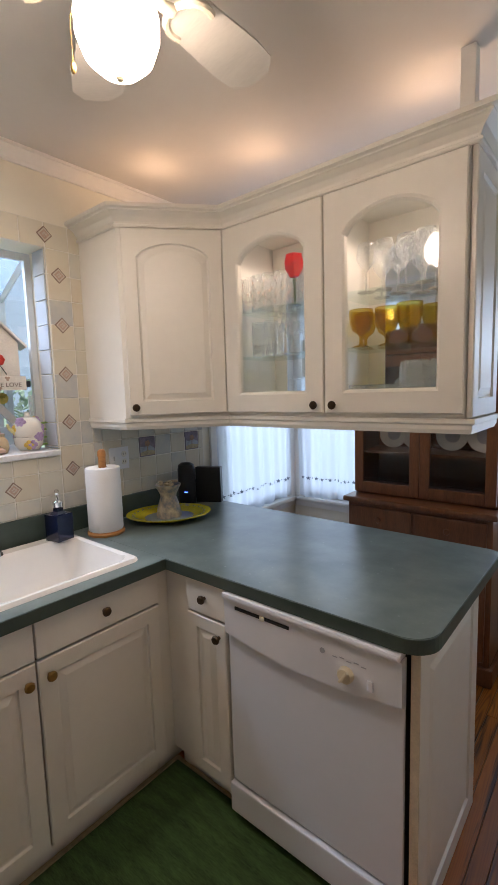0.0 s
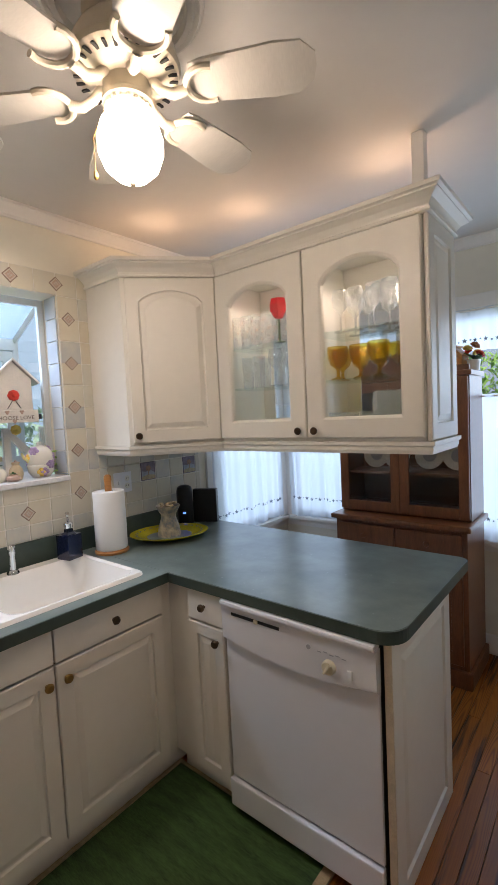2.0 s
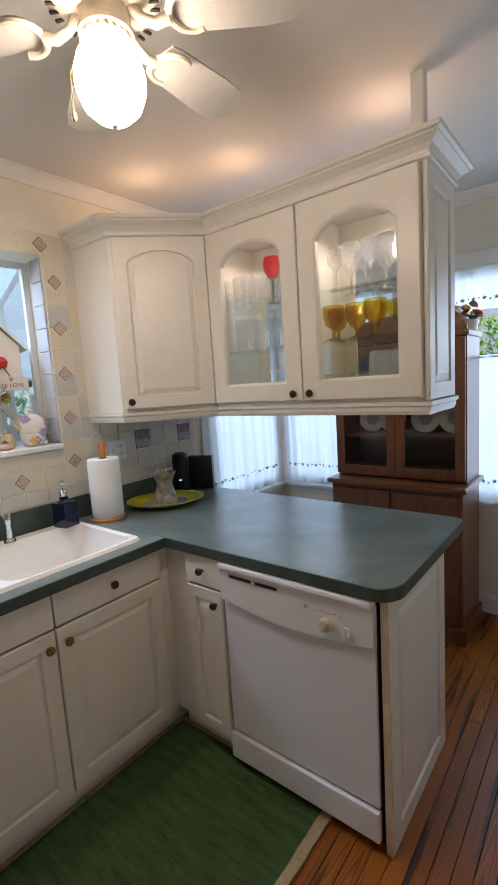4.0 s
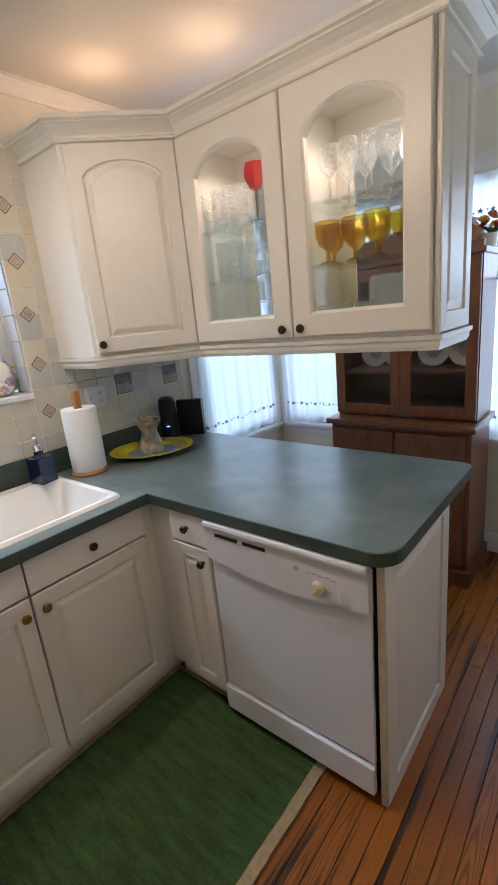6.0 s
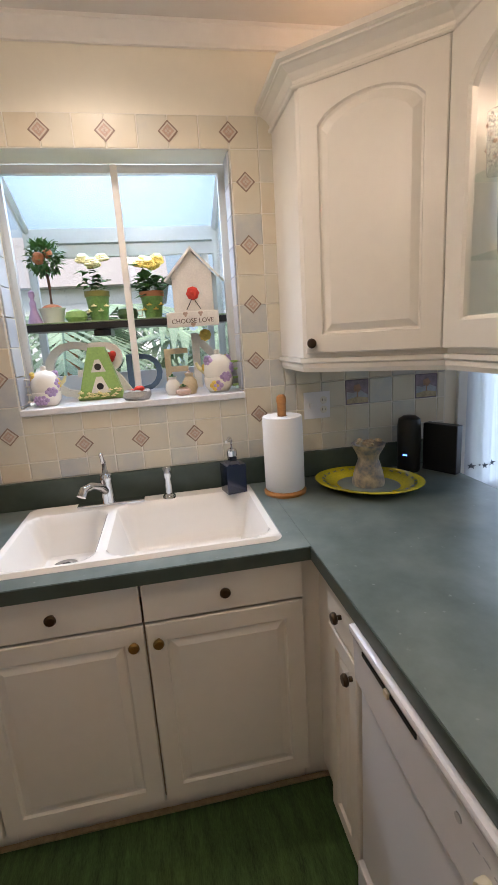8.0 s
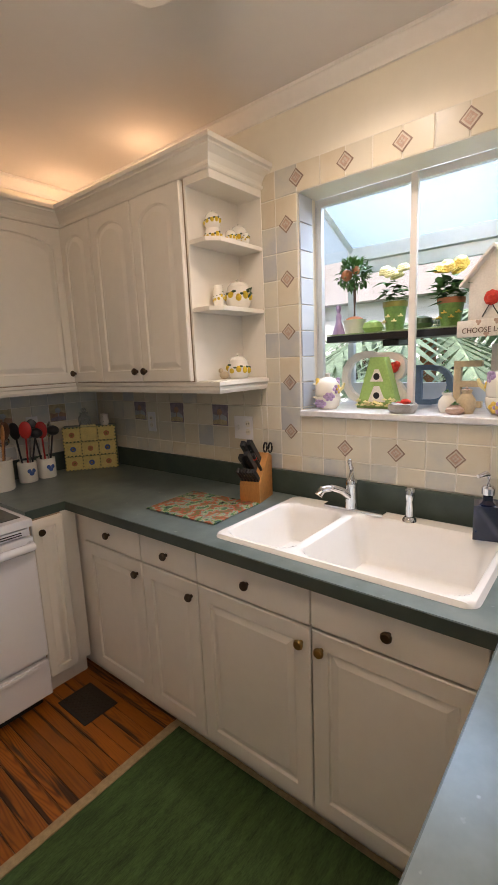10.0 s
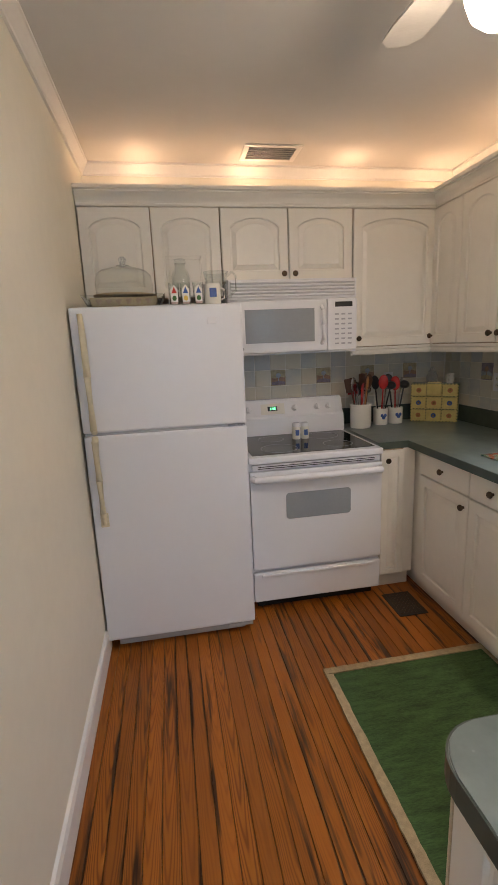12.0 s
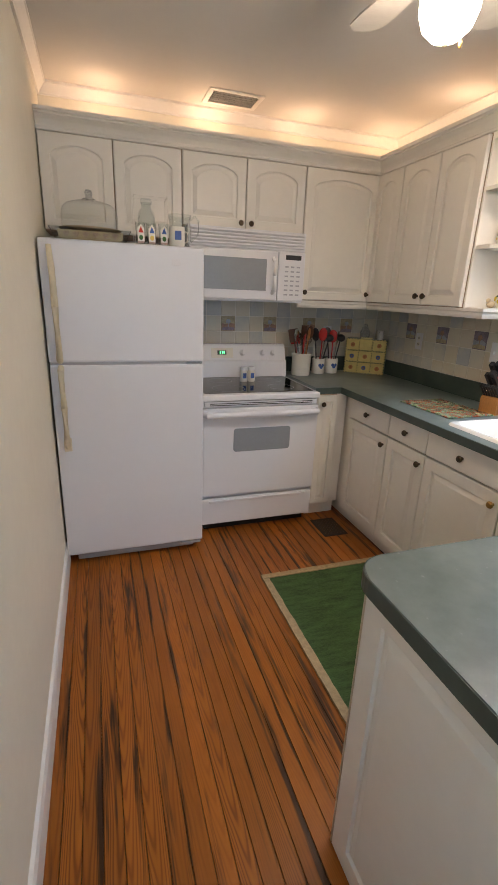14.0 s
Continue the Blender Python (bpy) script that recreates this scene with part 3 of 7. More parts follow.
# worktop
CZ = 0.93
ct = thing("worktop", pose(0, 0, 0), "mottled green-grey laminate worktop with dark edge", "worktop")
SK = (0.047, 0.592, 1.570, 2.442)   # sink cut-out
part("return_board", box(0.655, 0.842, 0.0, 0.668, CZ - 0.04, CZ), M_COUNTER, ct)
part("corner_board", box(0.002, 0.655, 0.0, SK[2] + 0.02, CZ - 0.04, CZ), M_COUNTER, ct)
part("back_strip", box(0.002, SK[0] + 0.02, SK[2] + 0.02, SK[3] - 0.02, CZ - 0.04, CZ), M_COUNTER, ct)
part("front_strip", box(SK[1] - 0.02, 0.655, SK[2] + 0.02, SK[3] - 0.02, CZ - 0.04, CZ), M_COUNTER, ct)
part("side_board", box(0.002, 0.655, SK[3] - 0.02, 2.505, CZ - 0.04, CZ), M_COUNTER, ct)
pts = [(0.002, 2.505), (1.572, 2.505)]
R = 0.08
for i in range(9):
    a = -math.pi / 2 + math.pi / 2 * i / 8
    pts.append((1.572 + R * math.cos(a), 2.585 + R * math.sin(a)))
for i in range(7):
    a = math.pi / 2 * i / 6
    pts.append((1.612 + 0.04 * math.cos(a), 3.27 + 0.04 * math.sin(a)))
pts.append((0.002, 3.31))
part("peninsula_top", prism(pts, CZ - 0.04, CZ, 0.002), M_COUNTER, ct)
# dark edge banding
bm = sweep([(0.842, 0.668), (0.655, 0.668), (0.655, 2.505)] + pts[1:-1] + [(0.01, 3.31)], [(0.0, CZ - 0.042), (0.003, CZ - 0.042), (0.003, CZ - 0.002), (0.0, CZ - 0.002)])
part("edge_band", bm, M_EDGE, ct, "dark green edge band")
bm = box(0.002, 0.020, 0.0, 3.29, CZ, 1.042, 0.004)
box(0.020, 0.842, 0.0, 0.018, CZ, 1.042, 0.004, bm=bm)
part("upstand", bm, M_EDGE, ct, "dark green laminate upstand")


# ---- wall cabinets ----
ZB, ZT = 1.47, 2.262     # doors
CROWN2 = [(-0.02, 2.262), (0.008, 2.262), (0.012, 2.267), (0.012, 2.276), (0.005, 2.281), (0.007, 2.292), (0.020, 2.314), (0.040, 2.332), (0.046, 2.335), (0.046, 2.343), (0.058, 2.348), (0.058, 2.368), (-0.02, 2.368)]
LIGHTRAIL = [(-0.018, 1.418), (-0.004, 1.418), (0.002, 1.432), (0.002, 1.446), (0.010, 1.452), (0.010, 1.466), (-0.018, 1.466)]


def wall_unit(m, w, label, doors, knobs, z0=ZB, depth=0.31):
    c = thing("wall_cabinet", m, label, "cabinet", "white wall cabinets")
    part("body", box(0.001, w - 0.001, 0.005, depth, z0 - 0.004, ZT), M_CARCASS, c, "tan carcass board, darkened for shade in the door gaps")
    dw = w / doors
    for i in range(doors):
        h = ZT - z0 - 0.006
        d = part("door", door_mesh(dw - 0.006, h, 0.05 if dw > 0.2 else 0.03, min(0.052, dw * 0.2)), M_CAB, c, "", pose(i * dw + 0.003, 0, z0))
        if knobs:
            side = knobs[i]
            knob(d, 0.030 if side == "l" else dw - 0.036, 0.048 if h > 0.5 else 0.031)
    return c


UX, UY = 0.33, 0.33
wall_unit(pose(UX, 0.335, 0, 0, 0, 90), 0.28, "white arched wall cabinet in the corner", 1, ("l",))
wall_unit(pose(UX, 0.615, 0, 0, 0, 90), 0.645, "white wall cabinet with two arched doors", 2, ("r", "l"))
wall_unit(pose(0.868, UY, 0, 0, 0, 180), 0.535, "tall white arched wall cabinet", 1, ("l",))
wall_unit(pose(1.650, UY, 0, 0, 0, 180), 0.78, "short white wall cabinet above the microwave", 2, ("r", "l"), z0=1.872)
wall_unit(pose(2.408, UY, 0, 0, 0, 180), 0.757, "short white wall cabinet above the fridge", 2, None, z0=1.79)
cf = tagged(link("corner_filler", box(0.003, 0.328, 0.0, 0.333, ZB - 0.004, ZT), M_CAB), "white filler closing the corner of the wall cabinets", "cabinet filler", kind="structure")

# open end shelf
sh = thing("open_shelf_unit", pose(0, 1.262, 0), "white open end shelf with three boards", "shelf", )
part("back_panel", box(0.002, 0.012, 0.001, 0.142, 1.45, ZT), M_CAB, sh)
part("side_panel", box(0.012, UX - 0.002, 0.0, 0.010, 1.45, ZT), M_CAB, sh)
for z in (1.452, 1.752, 2.015):
    oc = [(0.013, 0.011), (UX - 0.005, 0.011), (UX - 0.005, 0.10), (UX - 0.05, 0.142), (0.013, 0.142)]
    part("shelf_board", prism(oc, z, z + 0.018, 0.003), M_CAB, sh)
part("top_board", box(0.013, UX, 0.011, 0.142, 2.232, ZT), M_CAB, sh)

# crown and light rail of the run
bm = sweep([(2.409, UY), (UX, UY), (UX, 1.405), (0.0, 1.405)], [(o, 2.262 + (z - 2.262) * 0.88) for o, z in CROWN2])
tagged(link("trim_cabinet_crown", bm, M_CAB), "white crown moulding along the wall cabinets", "moulding", kind="structure")
bm = sweep([(0.866, UY), (UX, UY), (UX, 1.405), (0.0, 1.405)], LIGHTRAIL)
tagged(link("trim_light_rail", bm, M_CAB), "white light rail under the wall cabinets", "moulding", kind="structure")

# corner cabinet and glass cabinets over the peninsula
PF = 2.957
JX = 0.60
c = thing("corner_wall_cabinet", pose(0, 0, 0), "white diagonal corner cabinet with arched door", "cabinet", "white wall cabinets")
part("body", prism([(0.003, 2.612), (0.298, 2.614), (0.602, 2.960), (0.602, 3.29), (0.003, 3.29)], 1.455, ZT), M_CAB, c)
ang = math.degrees(math.atan2(PF - 2.612, JX - 0.30))
dlen = math.hypot(PF - 2.612, JX - 0.30)
d = part("door", door_mesh(dlen - 0.03, ZT - ZB - 0.006, 0.055, 0.06), M_CAB, c, "", pose(0.30, 2.612, ZB, 0, 0, ang) @ pose(0.020, -0.001, 0))
knob(d, 0.030, 0.034)


def glass_unit(x0, x1, label, kside):
    w = x1 - x0
    g = thing("glass_cabinet", pose(x0, PF, 0), label, "cabinet", "glass-door cabinets")
    part("side_panel", box(0.001, 0.018, 0.001, 0.329, 1.455, ZT), M_CAB, g)
    part("side_panel", box(w - 0.018, w - 0.001, 0.001, 0.329, 1.455, ZT), M_CAB, g)
    part("bottom_panel", box(0.018, w - 0.018, 0.001, 0.329, 1.455, 1.475), M_CAB, g)
    part("top_panel", box(0.018, w - 0.018, 0.001, 0.329, 2.242, ZT), M_CAB, g)
    for front in (True, False):
        m = pose(0.003, 0, ZB) if front else pose(w - 0.003, 0.33, ZB, 0, 0, 180)
        d = part("door", door_mesh(w - 0.006, ZT - ZB - 0.006, 0.075, 0.075, glazed=True), M_CAB, g, "arched glazed door", m)
        part("pane", box(0.07, w - 0.076, -0.008, -0.004, 0.07, ZT - ZB - 0.076), M_CABGLASS, d, "clear glass pane")
        knob(d, (w - 0.04) if kside == "r" else 0.040, 0.031)
    for z in (1.705, 1.905):
        part("glass_shelf", box(0.02, w - 0.02, 0.025, 0.31, z, z + 0.006), M_SHELFGLASS, g, "greenish glass shelf")
    part("puck_light", lathe([(0, 0), (0.028, 0), (0.030, 0.008), (0, 0.009)], 20), M_LAMP, g, "small lit puck lamp", pose(w / 2, 0.085, 2.233))
    return g


glass_unit(JX + 0.004, 1.107, "white cabinet with arched glass door and glassware", "r")
glass_unit(1.107, 1.603, "white cabinet with arched glass door, lit inside", "l")
e2 = thing("end_panel", pose(1.604, 2.962, 0, 0, 0, 90), "white raised-panel end of the glass cabinet", "cabinet panel")
part("panel", door_mesh(0.328, ZT - 1.457, 0.0, 0.06, 0.018), M_CAB, e2, "", pose(0, 0, 1.457))
PPATH = [(0.0, 2.612), (0.30, 2.612), (JX, PF), (1.622, PF), (1.622, 3.292), (0.0, 3.292)]
bm = sweep(PPATH, [(o, 2.262 + (z - 2.262) * 0.77) for o, z in CROWN2])
tagged(link("trim_peninsula_crown", bm, M_CAB), "white crown moulding around the hanging cabinets", "moulding", kind="structure")
bm = sweep(PPATH, [(o, z - 0.012) for o, z in LIGHTRAIL])
tagged(link("trim_peninsula_rail", bm, M_CAB), "white rail under the hanging cabinets", "moulding", kind="structure")
tagged(link("cabinet_top_panel", prism([(0.003, 2.63), (0.29, 2.63), (0.59, 2.98), (1.60, 2.98), (1.60, 3.28), (0.003, 3.28)], ZT + 0.002, ZT + 0.02), M_CAB), "white dust panel above of the hanging cabinets", "cabinet panel", kind="structure")
tagged(link("hanging_post", box(1.545, 1.590, 3.03, 3.075, ZT + 0.022, CEIL, 0.004), M_TRIM), "square white post from cabinet to ceiling", "post")


# ---- appliances ----
def dishwasher():
    t = thing("dishwasher", pose(0.958, 2.535, 0), "white built-in dishwasher with dial under the worktop", "dishwasher")
    w = 0.628
    # near-black body colours the gaps round the panels as shade
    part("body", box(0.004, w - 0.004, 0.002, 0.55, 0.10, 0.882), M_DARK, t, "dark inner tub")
    # control panel, bowed along its lower edge
    b = bmesh.new()
    n = 12
    top, bot, back = [], [], []
    for i in range(n + 1):
        u = i / n
        x = 0.003 + (w - 0.006) * u
        zb = 0.735 - 0.030 * math.sin(math.pi * u)
        top.append(b.verts.new((x, -0.034, 0.862)))
        bot.append((b.verts.new((x, -0.030, zb)), b.verts.new((x, -0.012, zb - 0.012))))
        back.append((b.verts.new((x, 0.0, 0.862)), b.verts.new((x, 0.0, zb - 0.012))))
    for i in range(n):
        b.faces.new((top[i], top[i + 1], bot[i + 1][0], bot[i][0]))
        b.faces.new((bot[i][0], bot[i + 1][0], bot[i + 1][1], bot[i][1]))
        b.faces.new((bot[i][1], bot[i + 1][1], back[i + 1][1], back[i][1]))
        b.faces.new((back[i][0], back[i + 1][0], top[i + 1], top[i]))
        b.faces.new((back[i][1], back[i + 1][1], back[i + 1][0], back[i][0]))
    for i in (0, n):
        b.faces.new((top[i], bot[i][0], bot[i][1], back[i][1], back[i][0]))
    cp = part("control_panel", b, M_ENAMEL, t, "bowed white control panel")
    part("top_bar", box(0.003, w - 0.003, -0.046, 0.0, 0.863, 0.884, 0.008), M_ENAMEL, t)
    part("vent_slot", box(0.055, 0.275, -0.036, -0.030, 0.834, 0.845), M_DARK, cp, "dark vent slot")
    part("latch", box(0.165, 0.182, -0.042, -0.034, 0.832, 0.847, 0.003), M_HANDLE, cp)
    part("dial", lathe([(0, 0), (0.024, 0), (0.023, 0.012), (0.020, 0.016), (0, 0.016)], 24), M_HANDLE, cp, "cream dial", pose(0.468, -0.033, 0.768, 90), True)
    part("dial_grip", box(-0.004, 0.004, -0.009, 0, -0.021, 0.021, 0.002), M_HANDLE, cp, "", pose(0.468, -0.048, 0.768, 0, 35))
    part("switch", box(0.532, 0.548, -0.040, -0.032, 0.748, 0.779, 0.003), M_ENAMEL, cp)
    part("badge", lathe([(0, 0), (0.008, 0), (0.008, 0.002), (0, 0.002)], 16), M_GREYPLASTIC, cp, "", pose(0.392, -0.0335, 0.812, 90))
    bb = bmesh.new()
    for i in range(5):
        box(0.425 + 0.022 * i, 0.440 + 0.022 * i, -0.0342, -0.0335, 0.806 + 0.004 * (i % 2), 0.809 + 0.004 * (i % 2), bm=bb)
    part("print", bb, M_PRINT, cp)
    part("door_panel", box(0.003, w - 0.003, -0.014, 0.0, 0.166, 0.735, 0.004), M_APPL, t)
    part("access_panel", box(-0.004, w - 0.003, -0.026, 0.0, 0.045, 0.156, 0.006), M_APPL, t)
    # dark sheet painted as the shade below the access panel
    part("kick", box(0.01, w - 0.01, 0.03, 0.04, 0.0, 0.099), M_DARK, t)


dishwasher()


def stove():
    t = thing("stove", pose(1.612, 0.700, 0, 0, 0, 180), "white electric stove with black glass cooktop", "stove")
    w = 0.768
    part("body", box(0.002, w - 0.002, 0.001, 0.66, 0.05, 0.880), M_ENAMEL, t)
    ck = part("cooktop_frame", box(0, w, -0.040, 0.56, 0.880, 0.916, 0.008), M_ENAMEL, t, "white cooktop rim")
    part("cooktop_glass", box(0.028, w - 0.028, 0.012, 0.53, 0.9165, 0.919), M_BLACKGLASS, ck, "black ceramic glass")
    for i, (bx, by, r) in enumerate(((0.21, 0.14, 0.105), (0.57, 0.15, 0.085), (0.22, 0.40, 0.08), (0.56, 0.40, 0.10))):
        part("burner_ring", tube([(bx + r * math.cos(a * math.pi / 16), by + r * math.sin(a * math.pi / 16), 0.9192) for a in range(32)], 0.0012, 5, closed=True), M_GREYPLASTIC, ck)
    # oven door
    dr = part("oven_door", box(0.004, w - 0.004, -0.036, 0, 0.262, 0.835, 0.008), M_ENAMEL, t, "white oven door")
    b = bmesh.new()
    rr, x0, x1, z0, z1 = 0.018, 0.20, 0.575, 0.555, 0.705
    loop = []
    for cx, cz, a0 in ((x1 - rr, z1 - rr, 0), (x0 + rr, z1 - rr, 90), (x0 + rr, z0 + rr, 180), (x1 - rr, z0 + rr, 270)):
        for k in range(5):
            a = radians(a0 + 22.5 * k)
            loop.append((cx + rr * math.cos(a), cz + rr * math.sin(a)))
    bw = prism(loop, 0, 0.003)
    part("oven_window", bw, M_GREYGLASS, dr, "grey glass oven window", pose(0, -0.0365, 0, 90))
    hb = [(0.02, -0.036, 0.800), (0.03, -0.075, 0.803), (0.10, -0.084, 0.806), (w / 2, -0.090, 0.808), (w - 0.10, -0.084, 0.806), (w - 0.03, -0.075, 0.803), (w - 0.02, -0.036, 0.800)]
    part("handle", tube(hb, 0.019, 12), M_ENAMEL, dr, "bowed white bar handle", None, True)
    part("vent_gap", box(0.02, w - 0.02, -0.030, 0.0, 0.845, 0.874), M_ENAMEL, t)
    bb = bmesh.new()
    for k in range(2):
        box(0.05, w - 0.05, -0.0325, -0.0300, 0.851 + 0.010 * k, 0.855 + 0.010 * k, bm=bb)
    part("vent_slots", bb, M_DARK, t)
    # storage drawer
    part("drawer", box(0.004, w - 0.004, -0.030, 0, 0.062, 0.238, 0.008), M_ENAMEL, t, "storage drawer")
    part("drawer_lip", box(0.05, w - 0.05, -0.040, -0.028, 0.214, 0.232, 0.005), M_ENAMEL, t)
    # dark block painted as the shade under the stove
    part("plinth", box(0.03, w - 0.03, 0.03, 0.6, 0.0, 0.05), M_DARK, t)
    # back guard, sloped
    prof = [(0.53, 0.916), (0.545, 1.03), (0.565, 1.035), (0.595, 1.135), (0.61, 1.146), (0.66, 1.146), (0.66, 0.916)]
    b = bmesh.new()
    la = [b.verts.new((0.004, y, z)) for y, z in prof]
    lb = [b.verts.new((w - 0.004, y, z)) for y, z in prof]
    k = len(prof)
    b.faces.new(la), b.faces.new(lb[::-1])
    for i in range(k):
        b.faces.new((la[i], la[(i + 1) % k], lb[(i + 1) % k], lb[i]))
    bmesh.ops.bevel(b, geom=b.edges[:], offset=0.004, segments=2, affect="EDGES")
    bg = part("back_guard", b, M_ENAMEL, t, "white sloped control back guard")
    tilt = math.degrees(math.atan2(0.03, 0.10))

    def on_guard(x, s):
        return pose(x, 0.565 + 0.03 * s, 1.035 + 0.10 * s, 90 - tilt)
    for kx in (0.055, 0.115, 0.43, 0.585, 0.665):
        kn = part("control_knob", lathe([(0, 0), (0.021, 0), (0.019, 0.008), (0.015, 0.010), (0.014, 0.022), (0, 0.023)], 20), M_ENAMEL, bg, "white control knob", on_guard(kx, 0.5), True)
        part("grip", box(-0.004, 0.004, -0.017, 0.017, 0.012, 0.028, 0.002), M_ENAMEL, kn)
    part("display_panel", box(0.20, 0.36, -0.035, 0.035, 0.0005, 0.002), M_CERAMIC, bg, "", on_guard(0, 0.5))
    part("display", box(0.245, 0.31, -0.013, 0.017, 0.002, 0.003), M_BLACK, bg, "", on_guard(0, 0.5))
    bb = bmesh.new()
    for k, x in enumerate((0.262, 0.278, 0.290)):
        box(x, x + 0.008, -0.006, 0.010, 0.003, 0.0036, bm=bb)
    part("digits", bb, M_LCD, bg, "green clock digits", on_guard(0, 0.5))


stove()


def fridge():
    t = thing("fridge", pose(2.402, 0.840, 0, 0, 0, 180), "white top-freezer fridge with textured doors", "fridge")
    w = 0.762
    part("body", box(0.004, w - 0.004, 0.0, 0.74, 0.03, 1.672, 0.006), M_APPL, t)
    for nm, z0, z1 in (("freezer_door", 1.140, 1.700), ("fridge_door", 0.065, 1.127)):
        d = part(nm, box(0, w, -0.062, -0.006, z0, z1, 0.012, seg=3), M_APPL, t, "textured white door")
        if nm == "freezer_door":
            part("badge", box(0.600, 0.642, -0.0640, -0.0615, 1.612, 1.640, 0.001), M_ENAMEL, d)
            pts = [(0.052, -0.062, 1.146), (0.052, -0.082, 1.160), (0.052, -0.084, 1.40), (0.052, -0.082, 1.57), (0.046, -0.064, 1.67)]
        else:
            pts = [(0.052, -0.062, 1.120), (0.052, -0.082, 1.106), (0.052, -0.084, 0.92), (0.052, -0.082, 0.76), (0.052, -0.064, 0.70)]
        part("handle", tube(pts, [0.014, 0.016, 0.016, 0.015, 0.012], 10), M_HANDLE, d, "aged cream handle", None, True)
        if nm == "fridge_door":
            part("handle_foot", box(0.034, 0.072, -0.072, -0.060, 0.685, 0.755, 0.004), M_HANDLE, d)
    part("gasket", box(0.006, w - 0.006, -0.050, -0.001, 0.07, 1.685), M_GREYPLASTIC, t, "grey door gasket")
    part("hinge", box(w - 0.09, w - 0.01, -0.060, -0.01, 1.1285, 1.1385), M_STEEL, t)
    part("grille", box(0.05, w - 0.05, -0.020, 0.0, 0.012, 0.060, 0.003), M_GREYPLASTIC, t, "grey toe grille")
    part("hinge", box(w - 0.14, w - 0.012, -0.058, -0.02, 0.046, 0.062, 0.002), M_GREYPLASTIC, t)
    for fx in (0.06, w - 0.06):
        part("foot", lathe([(0, 0), (0.018, 0), (0.016, 0.03), (0, 0.03)], 12), M_BLACK, t, "", pose(fx, 0.1, 0))


fridge()


def microwave():
    t = thing("microwave", pose(1.632, 0.400, 0, 0, 0, 180), "white over-the-range microwave under a wall cabinet", "microwave")
    w = 0.760
    part("body", box(0, w, 0.0, 0.39, 1.446, 1.868, 0.004), M_ENAMEL, t)
    d = part("door", box(0.004, 0.572, -0.030, -0.001, 1.458, 1.752, 0.010), M_ENAMEL, t, "white microwave door")
    part("window", box(0.085, 0.495, -0.0315, -0.0295, 1.515, 1.702, 0.0), M_GREYGLASS, d, "grey glass window")
    hp = [(0.540, -0.028, 1.50), (0.540, -0.056, 1.52), (0.540, -0.062, 1.605), (0.540, -0.056, 1.69), (0.540, -0.028, 1.712)]
    part("handle", tube(hp, 0.011, 10), M_ENAMEL, d, "curved vertical handle", None, True)
    cp = part("control_panel", box(0.576, w - 0.003, -0.028, -0.001, 1.458, 1.752, 0.006), M_ENAMEL, t)
    part("display", box(0.622, 0.728, -0.0295, -0.0275, 1.706, 1.734), M_BLACK, cp, "dark display")
    b = bmesh.new()
    for r in range(7):
        for k in range(3):
            box(0.620 + 0.040 * k, 0.644 + 0.040 * k, -0.0292, -0.0278, 1.492 + 0.028 * r, 1.501 + 0.028 * r, bm=b)
    part("keypad", b, M_PRINT, cp, "rows of small grey keys")
    part("badge", lathe([(0, 0), (0.010, 0), (0.010, 0.002), (0, 0.002)], 16), M_GREYPLASTIC, d, "", pose(0.065, -0.030, 1.486, 90))
    g = part("grille", box(0.0, w, -0.012, 0.0, 1.758, 1.868, 0.004), M_ENAMEL, t, "white louvred vent grille")
    for k in range(5):
        b = box(0.015, w - 0.015, -0.010, 0.004, -0.006, 0.006, 0.002)
        part("louvre", b, M_ENAMEL, g, "", pose(0, -0.014, 1.776 + 0.018 * k, -35))
    # near-black strips on the solid grille paint the shade between louvres
    bb = bmesh.new()
    for k in range(4):
        box(0.015, w - 0.015, -0.0135, -0.0118, 1.783 + 0.018 * k, 1.787 + 0.018 * k, bm=bb)
    part("grille_gaps", bb, M_DARK, g)


microwave()


